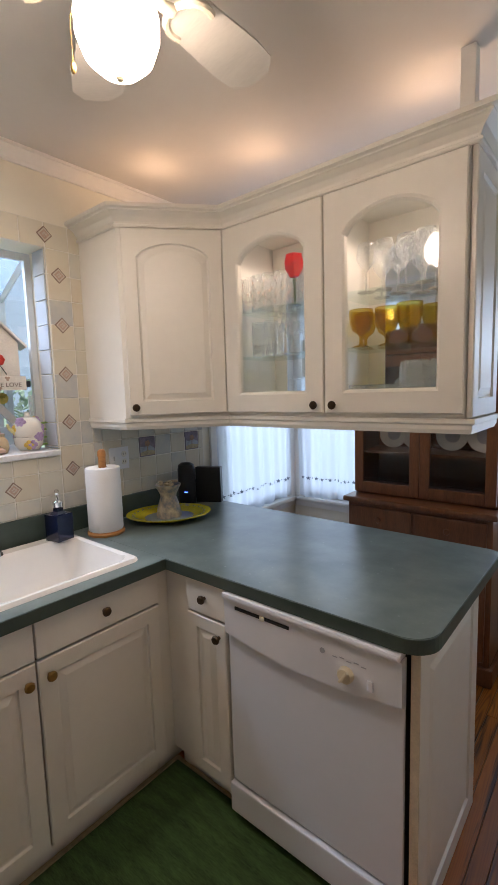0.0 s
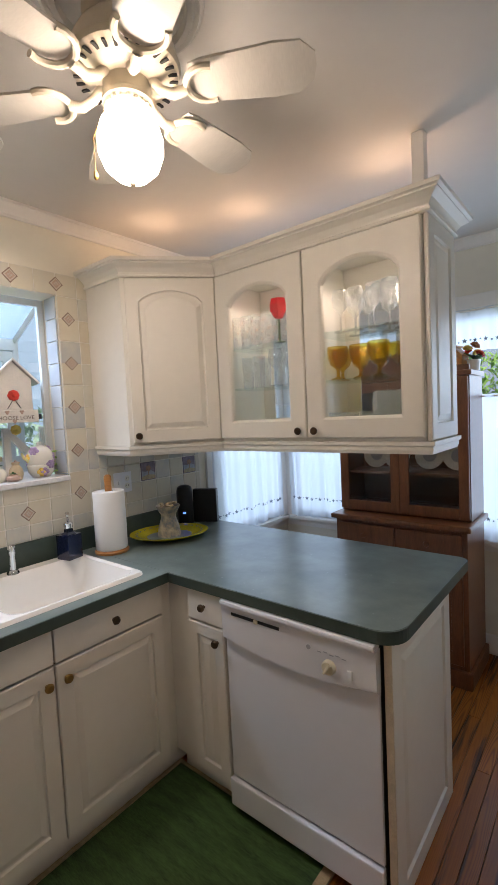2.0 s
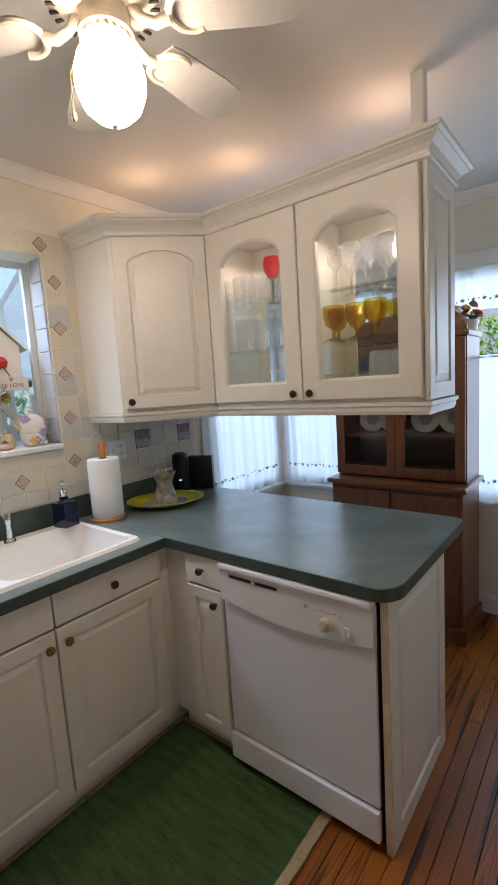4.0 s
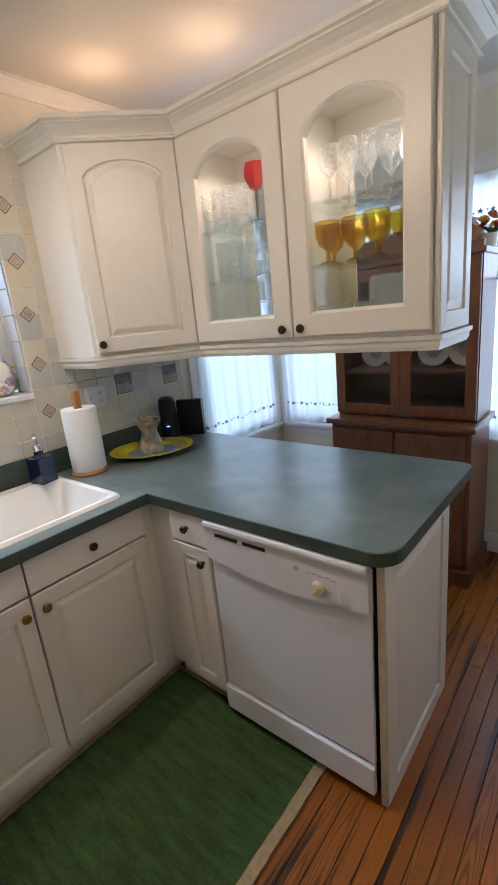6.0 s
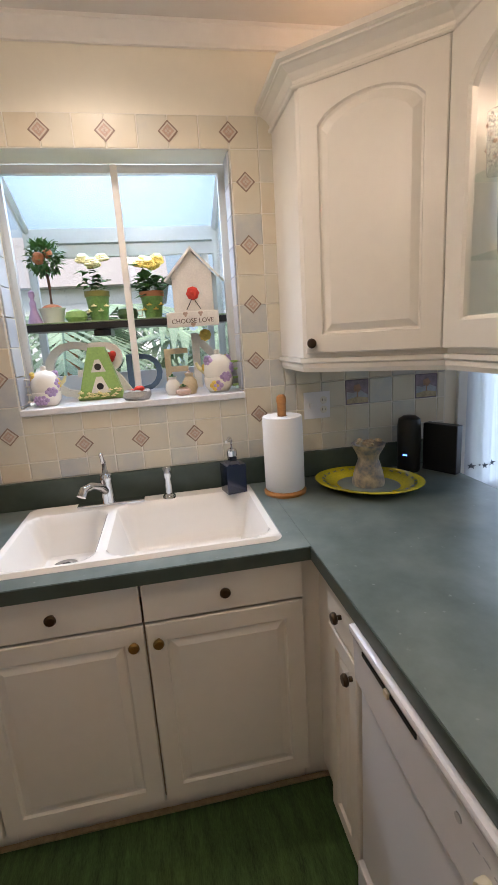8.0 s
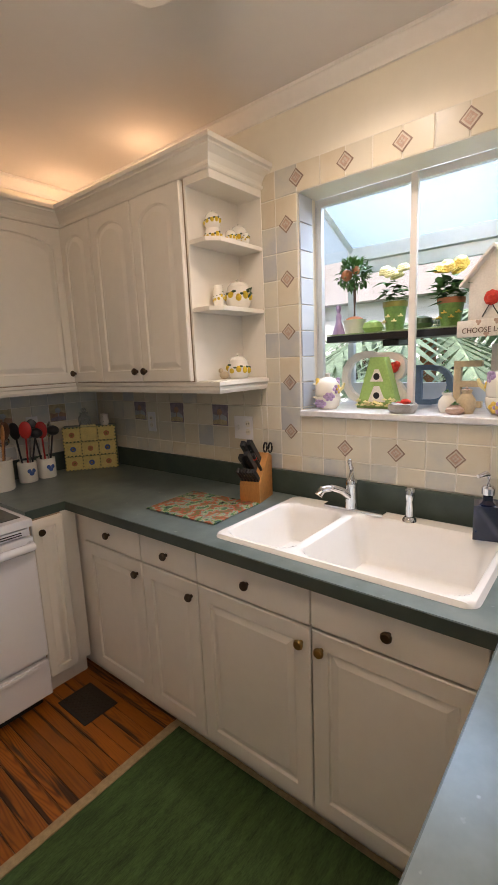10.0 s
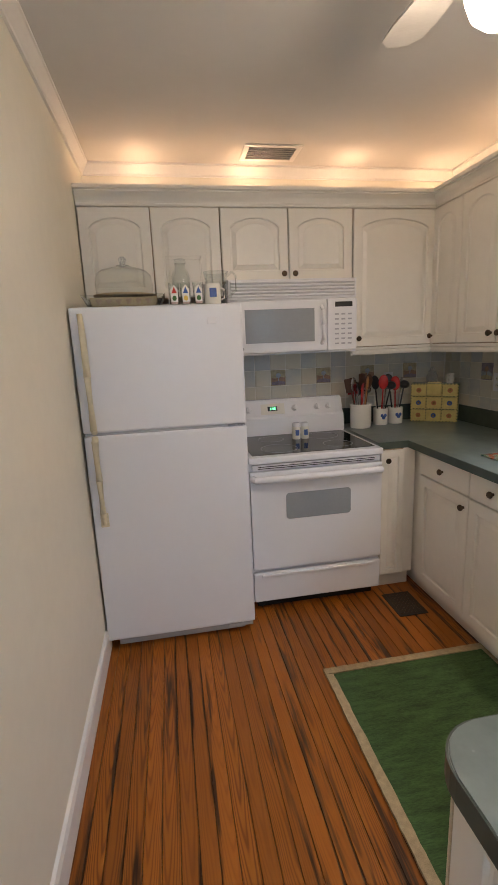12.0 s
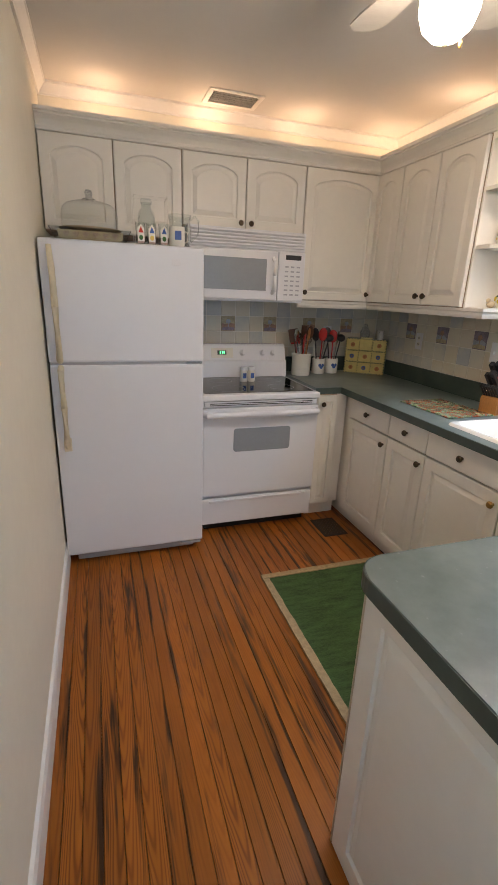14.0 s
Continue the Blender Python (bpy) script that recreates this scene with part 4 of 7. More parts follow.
# ---- sink ----
def sink():
    t = thing("sink", pose(0, 0, 0), "white enamel double-bowl drop-in sink", "sink")
    x0, x1, y0, y1 = SK
    nx, ny = 54, 90
    b = bmesh.new()

    def rrect(px, py, ax, bx, ay, by, r):
        qx = abs(px - (ax + bx) / 2) - (bx - ax) / 2 + r
        qy = abs(py - (ay + by) / 2) - (by - ay) / 2 + r
        return math.hypot(max(qx, 0), max(qy, 0)) + min(max(qx, qy), 0) - r

    def height(px, py):
        h = CZ + 0.014
        for q, depth in (((x0 + 0.115, x1 - 0.035, y0 + 0.035, y0 + 0.30, 0.055), 0.15), ((x0 + 0.085, x1 - 0.035, y0 + 0.345, y1 - 0.035, 0.06), 0.175)):
            s = rrect(px, py, *q)
            if s < 0.012:
                u = min(1, max(0, (0.012 - s) / 0.055))
                h = min(h, CZ + 0.014 - depth * (3 * u * u - 2 * u ** 3))
        s = -rrect(px, py, x0, x1, y0, y1, 0.04)
        if s < 0.014:
            h = CZ + 0.001 + 0.013 * math.sqrt(max(0, 1 - (1 - max(s, 0) / 0.014) ** 2))
        return h
    grid = []
    for i in range(nx + 1):
        row = []
        for j in range(ny + 1):
            px, py = x0 + (x1 - x0) * i / nx, y0 + (y1 - y0) * j / ny
            cx, cy = min(max(px, x0 + 0.04), x1 - 0.04), min(max(py, y0 + 0.04), y1 - 0.04)
            dx, dy = px - cx, py - cy
            dd = math.hypot(dx, dy)
            if dx and dy and dd > 0.04:
                px, py = cx + dx * 0.04 / dd, cy + dy * 0.04 / dd
            row.append(b.verts.new((px, py, height(px, py))))
        grid.append(row)
    for i in range(nx):
        for j in range(ny):
            b.faces.new((grid[i][j], grid[i + 1][j], grid[i + 1][j + 1], grid[i][j + 1]))
    bmesh.ops.remove_doubles(b, verts=b.verts, dist=0.0004)
    part("basin", b, M_SINK, t, "", None, True)
    for cx, cy, z in ((0.275, 1.725, CZ - 0.1345), (0.34, 2.17, CZ - 0.159)):
        dn = part("drain", lathe([(0, 0.0), (0.022, 0.0), (0.026, 0.004), (0.042, 0.005), (0.044, 0.001)], 24), M_STEEL, t, "steel drain strainer", pose(cx, cy, z), True)
        part("strainer_hole", lathe([(0, 0.0042), (0.020, 0.0042)], 16), M_DARK, dn)


sink()


# ---- windows ----
def garden_window():
    t = thing("window_1", pose(0, 0, 0), "aluminium garden window box with sloped glass roof", "window", kind="structure")
    y0, y1, z0, z1 = KW
    X0, X1 = -0.135, -0.47
    zf = 2.045
    b = box(X0 - 0.025, X0, y0 + 0.002, y0 + 0.03, z0 + 0.03, z1 - 0.002)
    box(X0 - 0.025, X0, y1 - 0.03, y1 - 0.002, z0 + 0.03, z1 - 0.002, bm=b)
    box(X0 - 0.025, X0, y0 + 0.03, y1 - 0.03, z1 - 0.032, z1 - 0.002, bm=b)
    part("frame", b, M_ALU, t)
    part("mullion", box(-0.122, -0.100, 2.012, 2.038, z0 + 0.022, z1 - 0.012, 0.003), M_TRIM, t, "white sliding-sash stile")
    b = bmesh.new()
    for yy in (y0 + 0.002, y1 - 0.032):
        box(X1, X1 + 0.03, yy, yy + 0.03, z0, zf, bm=b)
        tube([(X0 - 0.01, yy + 0.015, z1 - 0.02), (X1 + 0.015, yy + 0.015, zf)], 0.016, 4, bm=b)
    part("corner_post", b, M_ALU, t)
    b = box(X1, X1 + 0.04, y0 + 0.032, y1 - 0.032, zf - 0.050, zf + 0.012)
    box(X1 + 0.002, X1 + 0.028, y0 + 0.032, y1 - 0.032, zf - 0.108, zf - 0.056, bm=b)
    box(X1, X1 + 0.035, y0 + 0.032, y1 - 0.032, z0 + 0.02, z0 + 0.11, bm=b)
    box(X1 + 0.004, X1 + 0.022, y1 - 0.085, y1 - 0.055, z0 + 0.11, zf - 0.105, bm=b)
    part("rail", b, M_ALU, t)
    for nm, vs in (("roof_pane", [(X0 - 0.02, y0 + 0.02, z1 - 0.02), (X0 - 0.02, y1 - 0.02, z1 - 0.02), (X1 + 0.015, y1 - 0.02, zf), (X1 + 0.015, y0 + 0.02, zf)]),
                   ("front_pane", [(X1 + 0.012, y0 + 0.03, z0 + 0.1), (X1 + 0.012, y1 - 0.03, z0 + 0.1), (X1 + 0.012, y1 - 0.03, zf - 0.03), (X1 + 0.012, y0 + 0.03, zf - 0.03)]),
                   ("side_pane", [(X0, y0 + 0.012, z0 + 0.02), (X1, y0 + 0.012, z0 + 0.02), (X1, y0 + 0.012, zf), (X0, y0 + 0.012, z1 - 0.03)]),
                   ("side_pane", [(X0, y1 - 0.012, z0 + 0.02), (X1, y1 - 0.012, z0 + 0.02), (X1, y1 - 0.012, zf), (X0, y1 - 0.012, z1 - 0.03)])):
        b = bmesh.new()
        f_ = b.faces.new([b.verts.new(v) for v in vs])
        ex = bmesh.ops.extrude_face_region(b, geom=[f_])
        n = f_.normal if f_.normal.length else Vector((0, 0, 1))
        f_.normal_update()
        bmesh.ops.translate(b, verts=[v for v in ex["geom"] if isinstance(v, bmesh.types.BMVert)], vec=f_.normal * 0.004)
        p = part(nm, b, M_ROOFPANE if nm == "roof_pane" else M_PANE, t, "glass pane")
        p.visible_shadow = False
    part("sill", box(X1 + 0.004, 0.022, y0 + 0.002, y1 - 0.002, z0 - 0.006, z0 + 0.018, 0.004), M_MARBLE, t, "white marble sill")
    sh_ = part("plant_shelf", box(-0.40, -0.20, y0 + 0.015, y1 - 0.015, 1.612, 1.640, 0.003), M_BLACK, t, "black plant shelf")
    part("shelf_glass", box(-0.398, -0.202, y0 + 0.016, y1 - 0.016, 1.642, 1.647), material("green_shelf_top", (0.25, 0.36, 0.18), 0.3, var=0.2), sh_, "green shelf top")
    part("shelf_bracket", box(-0.38, -0.22, 1.86, 1.93, 1.585, 1.611, 0.003), M_BLACK, sh_)


M_ROOFPANE = glass("rain_streaked_pane", (0.84, 0.92, 0.98), 0.25, haze=0.22)
garden_window()


def dining_window(name, m, w, label):
    """Sash window in an opening: local x across, y=0 at the room face of the wall, +y outwards; z from the sill."""
    t = thing(name, m, label, "window", kind="structure")
    h = 1.42
    b = box(-0.085, 0.0, -0.02, -0.001, -0.02, h + 0.085, 0.004)
    box(w, w + 0.085, -0.02, -0.001, -0.02, h + 0.085, 0.004, bm=b)
    box(-0.001, w + 0.001, -0.02, -0.001, h, h + 0.085, 0.004, bm=b)
    part("casing", b, M_TRIM, t, "white painted casing")
    part("sill", box(-0.10, w + 0.10, -0.05, 0.06, -0.024, 0.0, 0.005), M_TRIM, t, "white sill")
    for z0, z1, y in ((0.002, 0.72, 0.05), (0.70, h - 0.002, 0.078)):
        b = box(0.002, 0.045, y, y + 0.026, z0, z1)
        box(w - 0.045, w - 0.002, y, y + 0.026, z0, z1, bm=b)
        box(0.045, w - 0.045, y, y + 0.026, z0, z0 + 0.045, bm=b)
        box(0.045, w - 0.045, y, y + 0.026, z1 - 0.045, z1, bm=b)
        s = part("sash", b, M_TRIM, t)
        part("muntin", box(w / 2 - 0.011, w / 2 + 0.011, y + 0.003, y + 0.023, z0 + 0.045, z1 - 0.045), M_TRIM, s)
        p = part("pane", box(0.04, w - 0.04, y + 0.011, y + 0.015, z0 + 0.04, z1 - 0.04), M_PANE, s)
        p.visible_shadow = False


dining_window("window_2", pose(0, DW1[0], 0.74, 0, 0, 90), DW1[1] - DW1[0], "white sash window behind sheer curtains")
dining_window("window_3", pose(NW[0][0], BY, 0.74), NW[0][1] - NW[0][0], "white sash window behind sheer curtains")
dining_window("window_4", pose(NW[1][0], BY, 0.74), NW[1][1] - NW[1][0], "white sash window with cafe curtains and valance")


def sheer_material():
    mat = bpy.data.materials.new("sheer_white_curtain")
    mat.use_nodes = True
    nt = mat.node_tree
    nt.nodes.remove(nt.nodes["Principled BSDF"])
    df, tl, tp = nt.nodes.new("ShaderNodeBsdfDiffuse"), nt.nodes.new("ShaderNodeBsdfTranslucent"), nt.nodes.new("ShaderNodeBsdfTransparent")
    df.inputs["Color"].default_value = (0.80, 0.82, 0.86, 1)
    tl.inputs["Color"].default_value = (0.80, 0.84, 0.90, 1)
    m1, m2 = nt.nodes.new("ShaderNodeMixShader"), nt.nodes.new("ShaderNodeMixShader")
    geo = nt.nodes.new("ShaderNodeNewGeometry")
    wv = node(nt, "ShaderNodeTexNoise", Scale=400.0, Detail=2.0)
    nt.links.new(geo.outputs["Position"], wv.inputs["Vector"])
    rg = nt.nodes.new("ShaderNodeMapRange")
    rg.inputs["To Min"].default_value, rg.inputs["To Max"].default_value = 0.10, 0.30
    nt.links.new(wv.outputs["Fac"], rg.inputs["Value"])
    m1.inputs[0].default_value = 0.62
    nt.links.new(df.outputs[0], m1.inputs[1])
    nt.links.new(tl.outputs[0], m1.inputs[2])
    nt.links.new(rg.outputs["Result"], m2.inputs[0])
    nt.links.new(m1.outputs[0], m2.inputs[1])
    nt.links.new(tp.outputs[0], m2.inputs[2])
    nt.links.new(m2.outputs[0], nt.nodes["Material Output"].inputs["Surface"])
    return mat


M_SHEER = sheer_material()
M_STITCH = material("blue_grey_embroidery", (0.13, 0.15, 0.19), 0.8, var=0.2)


def curtain(m, w, h, label, folds, seed, star_z=0.14):
    """A gathered sheer panel: local x across, z up from the hem; a row of stitched stars above the hem."""
    rnd = random.Random(seed)
    t = thing("curtain", m, label, "curtain", "sheer cafe curtains")
    ph = [rnd.uniform(0, 6) for _ in range(4)]

    def wave(x, z):
        k = 0.55 + 0.45 * (1 - z / h)
        return k * (0.014 * math.sin(folds * x + ph[0]) + 0.007 * math.sin(folds * 2.3 * x + ph[1] + z) + 0.006 * math.sin(folds * 0.37 * x + ph[2] + 2 * z))
    n, r = max(40, int(w * 160)), 14
    b = bmesh.new()
    g = [[b.verts.new((w * i / n, wave(w * i / n, h * j / r), h * j / r + 0.006 * math.sin(9 * w * i / n + ph[3]) * (j == 0))) for j in range(r + 1)] for i in range(n + 1)]
    for i in range(n):
        for j in range(r):
            b.faces.new((g[i][j], g[i + 1][j], g[i + 1][j + 1], g[i][j + 1]))
    part("cloth", b, M_SHEER, t, "sheer white cloth", None, True)
    b = bmesh.new()
    k = 0
    x = 0.04
    while x < w - 0.03:
        big = k % 2 == 0
        ro, ri = (0.017, 0.007) if big else (0.007, 0.004)
        zc = star_z + (0.0 if big else 0.008 * math.sin(k))
        vs = []
        for q in range(10):
            a = math.pi * q / 5 + math.pi / 2
            rr = ro if q % 2 == 0 else ri
            px = x + rr * math.cos(a)
            vs.append(b.verts.new((px, wave(px, zc) - 0.0025, zc + rr * math.sin(a))))
        c = b.verts.new((x, wave(x, zc) - 0.003, zc))
        for q in range(10):
            b.faces.new((vs[q], vs[(q + 1) % 10], c))
        k += 1
        x += 0.030
    part("embroidery", b, M_STITCH, t, "row of stitched blue-grey stars")
    b = tube([(-0.03, 0, h - 0.012), (w + 0.03, 0, h - 0.012)], 0.006, 8)
    part("rod", b, M_TRIM, t, "thin white curtain rod")
    return t


curtain(pose(0.045, DW1[0] - 0.06, 0.755, 0, 0, 90), 0.80, 0.90, "sheer white cafe curtain with star border", 42, 1)
curtain(pose(0.045, DW1[0] - 0.06, 1.915, 0, 0, 90), 0.80, 0.25, "sheer white valance with star border", 42, 2, 0.06)
curtain(pose(0.07, BY - 0.05, 0.755), 0.86, 0.90, "sheer white cafe curtain with star border", 40, 3)
curtain(pose(0.07, BY - 0.05, 1.915), 0.86, 0.25, "sheer white valance with star border", 40, 4, 0.06)
curtain(pose(1.19, BY - 0.05, 0.735), 1.12, 0.90, "sheer white cafe curtain with star border", 38, 5)
curtain(pose(1.19, BY - 0.05, 1.905), 1.12, 0.25, "sheer white valance with star border", 38, 6, 0.06)

# ---- the view outside ----


def hedge(name, cx, cy, z0, sx, sy, sz, n, size, seed, mat, label):
    rnd = random.Random(seed)
    verts, faces = [], []
    for _ in range(n):
        p = Vector((cx + sx * rnd.gauss(0, 0.5), cy + sy * rnd.uniform(-1, 1), z0 + sz * rnd.random() ** 0.8))
        a = Vector((rnd.gauss(0, 1), rnd.gauss(0, 1), rnd.gauss(0, 1))).normalized()
        c = a.cross(Vector((rnd.gauss(0, 1), rnd.gauss(0, 1), rnd.gauss(0, 1)))).normalized()
        s = size * rnd.uniform(0.6, 1.4)
        k = len(verts)
        verts += [p - a * s, p + c * s * 0.35, p + a * s, p - c * s * 0.35]
        faces.append((k, k + 1, k + 2, k + 3))
    me = bpy.data.meshes.new(name)
    me.from_pydata([tuple(v) for v in verts], [], faces)
    me.materials.append(mat)
    return tagged(new(name, me), label, "hedge", kind="stuff")


M_HEDGE = material("hedge_leaf", (0.17, 0.33, 0.07), 0.6, var=0.5, scale=3)
M_FROND = material("palm_leaf", (0.26, 0.38, 0.26), 0.5, var=0.4, scale=3)
hedge("hedge", 1.2, 7.4, -0.6, 3.2, 0.6, 2.75, 15000, 0.045, 7, M_HEDGE, "dense green garden hedge outside the dining window")
hedge("hedge", -4.6, 1.6, -0.6, 0.5, 4.5, 2.4, 6000, 0.09, 8, M_FROND, "pale green garden shrubs outside the kitchen window")


def palm(x, y, z, seed):
    rnd = random.Random(seed)
    t = thing("palm", pose(x, y, -0.6), "garden palm with long narrow leaflets", "palm")
    part("trunk", lathe([(0.10, 0), (0.08, z * 0.5), (0.07, z + 0.6)], 12), M_TERRA, t)
    b = bmesh.new()
    for k in range(13):
        a, lift = rnd.uniform(0, 2 * math.pi), rnd.uniform(0.15, 0.75)
        pts = []
        for i in range(16):
            u = i / 15
            pts.append(Vector((math.cos(a) * 1.5 * u, math.sin(a) * 1.5 * u, z + 0.6 + lift * u - 0.9 * u * u)))
        for i in range(2, 15):
            for s in (-1, 1):
                side = Vector((-math.sin(a), math.cos(a), 0)) * s
                tip = pts[i] + side * 0.34 + (pts[i] - pts[i - 1]) * 2.2 + Vector((0, 0, -0.10))
                v = [b.verts.new(q) for q in (pts[i - 1], pts[i], tip)]
                b.faces.new(v)
        tube(pts, 0.010, 4, bm=b)
    part("crown", b, M_FROND, t, "arching green fronds")


# glowing boards added far out for the bright haze behind the windows
backdrop = tagged(link("backdrop", box(-14.2, -14.0, -20, 25, -1, 14), emitter("hazy_sky_glow", (0.50, 0.72, 0.90), 0.50)), "glowing board standing in for pale hazy distance beyond the garden", "backdrop", kind="structure")
tagged(link("backdrop_2", box(-14, 20, 18.0, 18.2, -1, 14), emitter("hazy_sky_glow_north", (0.62, 0.80, 1.0), 0.36)), "glowing board standing in for pale hazy distance beyond the garden", "backdrop", kind="structure")
palm(-2.6, 1.3, 1.75, 1)
palm(-3.0, 2.9, 1.5, 2)


def neighbour_house():
    t = thing("neighbour_house", pose(-8.0, 0.0, -0.6), "pale clapboard house beyond the garden", "house")
    siding = material("pale_siding", (0.74, 0.78, 0.80), 0.7, var=0.06, scale=3)
    part("wall", box(-4.0, 0.0, -6.0, 2.1, 0.0, 3.3), siding, t, "pale siding wall")
    for k in range(16):
        part("clapboard", box(0.001, 0.022, -6.0, 2.1, 0.02 + 0.2 * k, 0.20 + 0.2 * k), siding, t)
    for y in (-2.2, -0.2, 1.0):
        w = part("window", box(0.023, 0.06, y, y + 0.75, 1.5, 2.75, 0.01), M_TRIM, t, "white framed window")
        part("pane", box(0.061, 0.066, y + 0.08, y + 0.67, 1.58, 2.67), M_BLACKGLASS, w, "dark window pane")
    part("roof", prism([(-4.4, 3.3), (0.45, 3.3), (-2.0, 4.7)], -6.3, 2.4), M_STONE, t, "grey gable roof", pose(0, 0, 0, 90) @ Matrix.Scale(-1, 4, (0, 0, 1)))


neighbour_house()


# ---- fan, lights, vent ----
def fan():
    t = thing("ceiling_fan", pose(1.225, 2.003, 0), "cream six-blade ceiling fan with lit white globe", "ceiling fan")
    part("medallion", lathe([(0.0, CEIL), (0.192, CEIL), (0.194, CEIL - 0.012), (0.184, CEIL - 0.022), (0.174, CEIL - 0.018), (0.166, CEIL - 0.028), (0.152, CEIL - 0.030), (0.148, CEIL - 0.012), (0.0, CEIL - 0.012)], 40), M_TRIM, t, "round white ceiling medallion", None, True)
    part("canopy", lathe([(0.092, CEIL - 0.012), (0.094, CEIL - 0.05), (0.078, CEIL - 0.085), (0.07, CEIL - 0.09), (0, CEIL - 0.09)], 32), M_FAN, t, "", None, True)
    mo = part("motor", lathe([(0, 2.525), (0.074, 2.525), (0.086, 2.500), (0.110, 2.478), (0.122, 2.456), (0.122, 2.432), (0.130, 2.424), (0.126, 2.410), (0.088, 2.388), (0.045, 2.382), (0, 2.382)], 40), M_FAN, t, "cream motor housing", None, True)
    for i in range(30):
        a = 2 * math.pi * i / 30
        part("vent_slot", box(0.088, 0.122, -0.0035, 0.0035, -0.002, 0.002), M_DARK, mo, "", pose(0, 0, 2.3975, 0, 0, math.degrees(a)) @ pose(0.0, 0, 0, 0, 0, 0))
    part("switch_housing", lathe([(0.05, 2.390), (0.056, 2.384), (0.056, 2.352), (0.060, 2.348), (0.060, 2.338), (0.052, 2.334), (0.044, 2.322), (0, 2.322)], 32), M_FAN, t, "", None, True)
    gl = part("globe", lathe([(0.040, 2.325), (0.050, 2.316), (0.068, 2.292), (0.078, 2.258), (0.077, 2.226), (0.064, 2.192), (0.040, 2.170), (0.0, 2.162)], 32), M_GLOBE, t, "lit white egg-shaped glass globe", None, True)
    for i in range(20):
        a = 2 * math.pi * i / 20
        part("collar_bead", ball(0.0065, (0.052 * math.cos(a), 0.052 * math.sin(a), 2.326), u=8, v=6), M_FAN, t, "bead of the leaf collar")
    part("finial", ball(0.008, (0, 0, 2.157), u=10, v=8), M_HANDLE, t)
    for i in range(6):
        a = radians(-28 + 60 * i)
        pm = pose(0, 0, 2.366, 0, 0, math.degrees(a))
        # arm with a curled holder
        arm = [(0.062, 0, 0.022), (0.085, 0, -0.004), (0.115, 0, -0.018), (0.145, 0, -0.010)]
        b = tube(arm, [0.012, 0.011, 0.012, 0.013], 10)
        arc = []
        for k in range(13):
            u = -1.9 + 3.8 * k / 12
            arc.append((0.196 - 0.050 * math.cos(u), 0.054 * math.sin(u), -0.007 + 0.0012 * abs(u)))
        tube(arc, 0.0085, 8, bm=b)
        br = part("blade_arm", b, M_FAN, t, "curled cream blade arm", pm, True)
        ol = [(0.160, -0.050), (0.19, -0.056), (0.35, -0.068), (0.412, -0.065), (0.444, -0.034), (0.448, 0.0), (0.444, 0.034), (0.412, 0.065), (0.35, 0.068), (0.19, 0.056), (0.160, 0.050), (0.152, 0.0)]
        part("blade", prism(ol, 0, 0.006, 0.0015), M_BLADE, t, "whitewashed fan blade", pm @ pose(0, 0, 0.001, -9))
    ch = bmesh.new()
    tube([(-0.05, -0.03, 2.345), (-0.085, -0.045, 2.28), (-0.085, -0.045, 2.20)], 0.0012, 6, bm=ch)
    ball(0.006, (-0.085, -0.045, 2.19), (1, 1, 2.0), bm=ch, u=8, v=6)
    part("pull_chain", ch, M_BRASS, t, "pull chain")


fan()
dl = thing("downlight", pose(0.412, 1.978, CEIL), "round white recessed downlight, lit", "ceiling light")
part("trim_ring", lathe([(0.062, 0.0), (0.085, 0.0), (0.083, -0.006), (0.064, -0.006)], 32), M_TRIM, dl, "", None, True)
part("diffuser", lathe([(0, -0.003), (0.062, -0.003)], 32), M_LAMP, dl, "glowing lens")
for ux, uy in UPLIGHTS:
    u = thing("uplight", pose(ux, uy, ZT + 0.021), "small puck lamp on top of the wall cabinets", "lamp", "cabinet-top lamps")
    part("housing", lathe([(0, 0), (0.035, 0), (0.035, 0.03), (0.030, 0.034), (0, 0.034)], 20), M_TRIM, u)
tagged(link("cabinet_top_board", box(0.004, 2.405, 0.0, UY - 0.022, ZT + 0.001, ZT + 0.020), M_CAB), "white board on top of the wall cabinets", "cabinet panel", kind="structure")
tagged(link("cabinet_top_board", box(0.004, UX - 0.022, UY - 0.020, 1.38, ZT + 0.001, ZT + 0.020), M_CAB), "white board on top of the wall cabinets", "cabinet panel", kind="structure")
vt = thing("ceiling_vent", pose(1.322, 0.22, CEIL), "white slatted ceiling air vent", "vent")
b = box(-0.165, -0.135, -0.11, 0.11, -0.008, -0.001, 0.002)
box(0.135, 0.165, -0.11, 0.11, -0.008, -0.001, 0.002, bm=b)
box(-0.135, 0.135, -0.11, -0.08, -0.008, -0.001, 0.002, bm=b)
box(-0.135, 0.135, 0.08, 0.11, -0.008, -0.001, 0.002, bm=b)
part("frame", b, M_TRIM, vt)
# backing coloured near-black so the slat gaps read as shade
part("backing", box(-0.135, 0.135, -0.08, 0.08, -0.002, -0.0005), M_DARK, vt)
for k in range(6):
    part("slat", box(-0.134, 0.134, -0.0075, 0.0075, -0.0008, 0.0008), M_TRIM, vt, "", pose(0, -0.067 + 0.0268 * k, -0.008, -48))


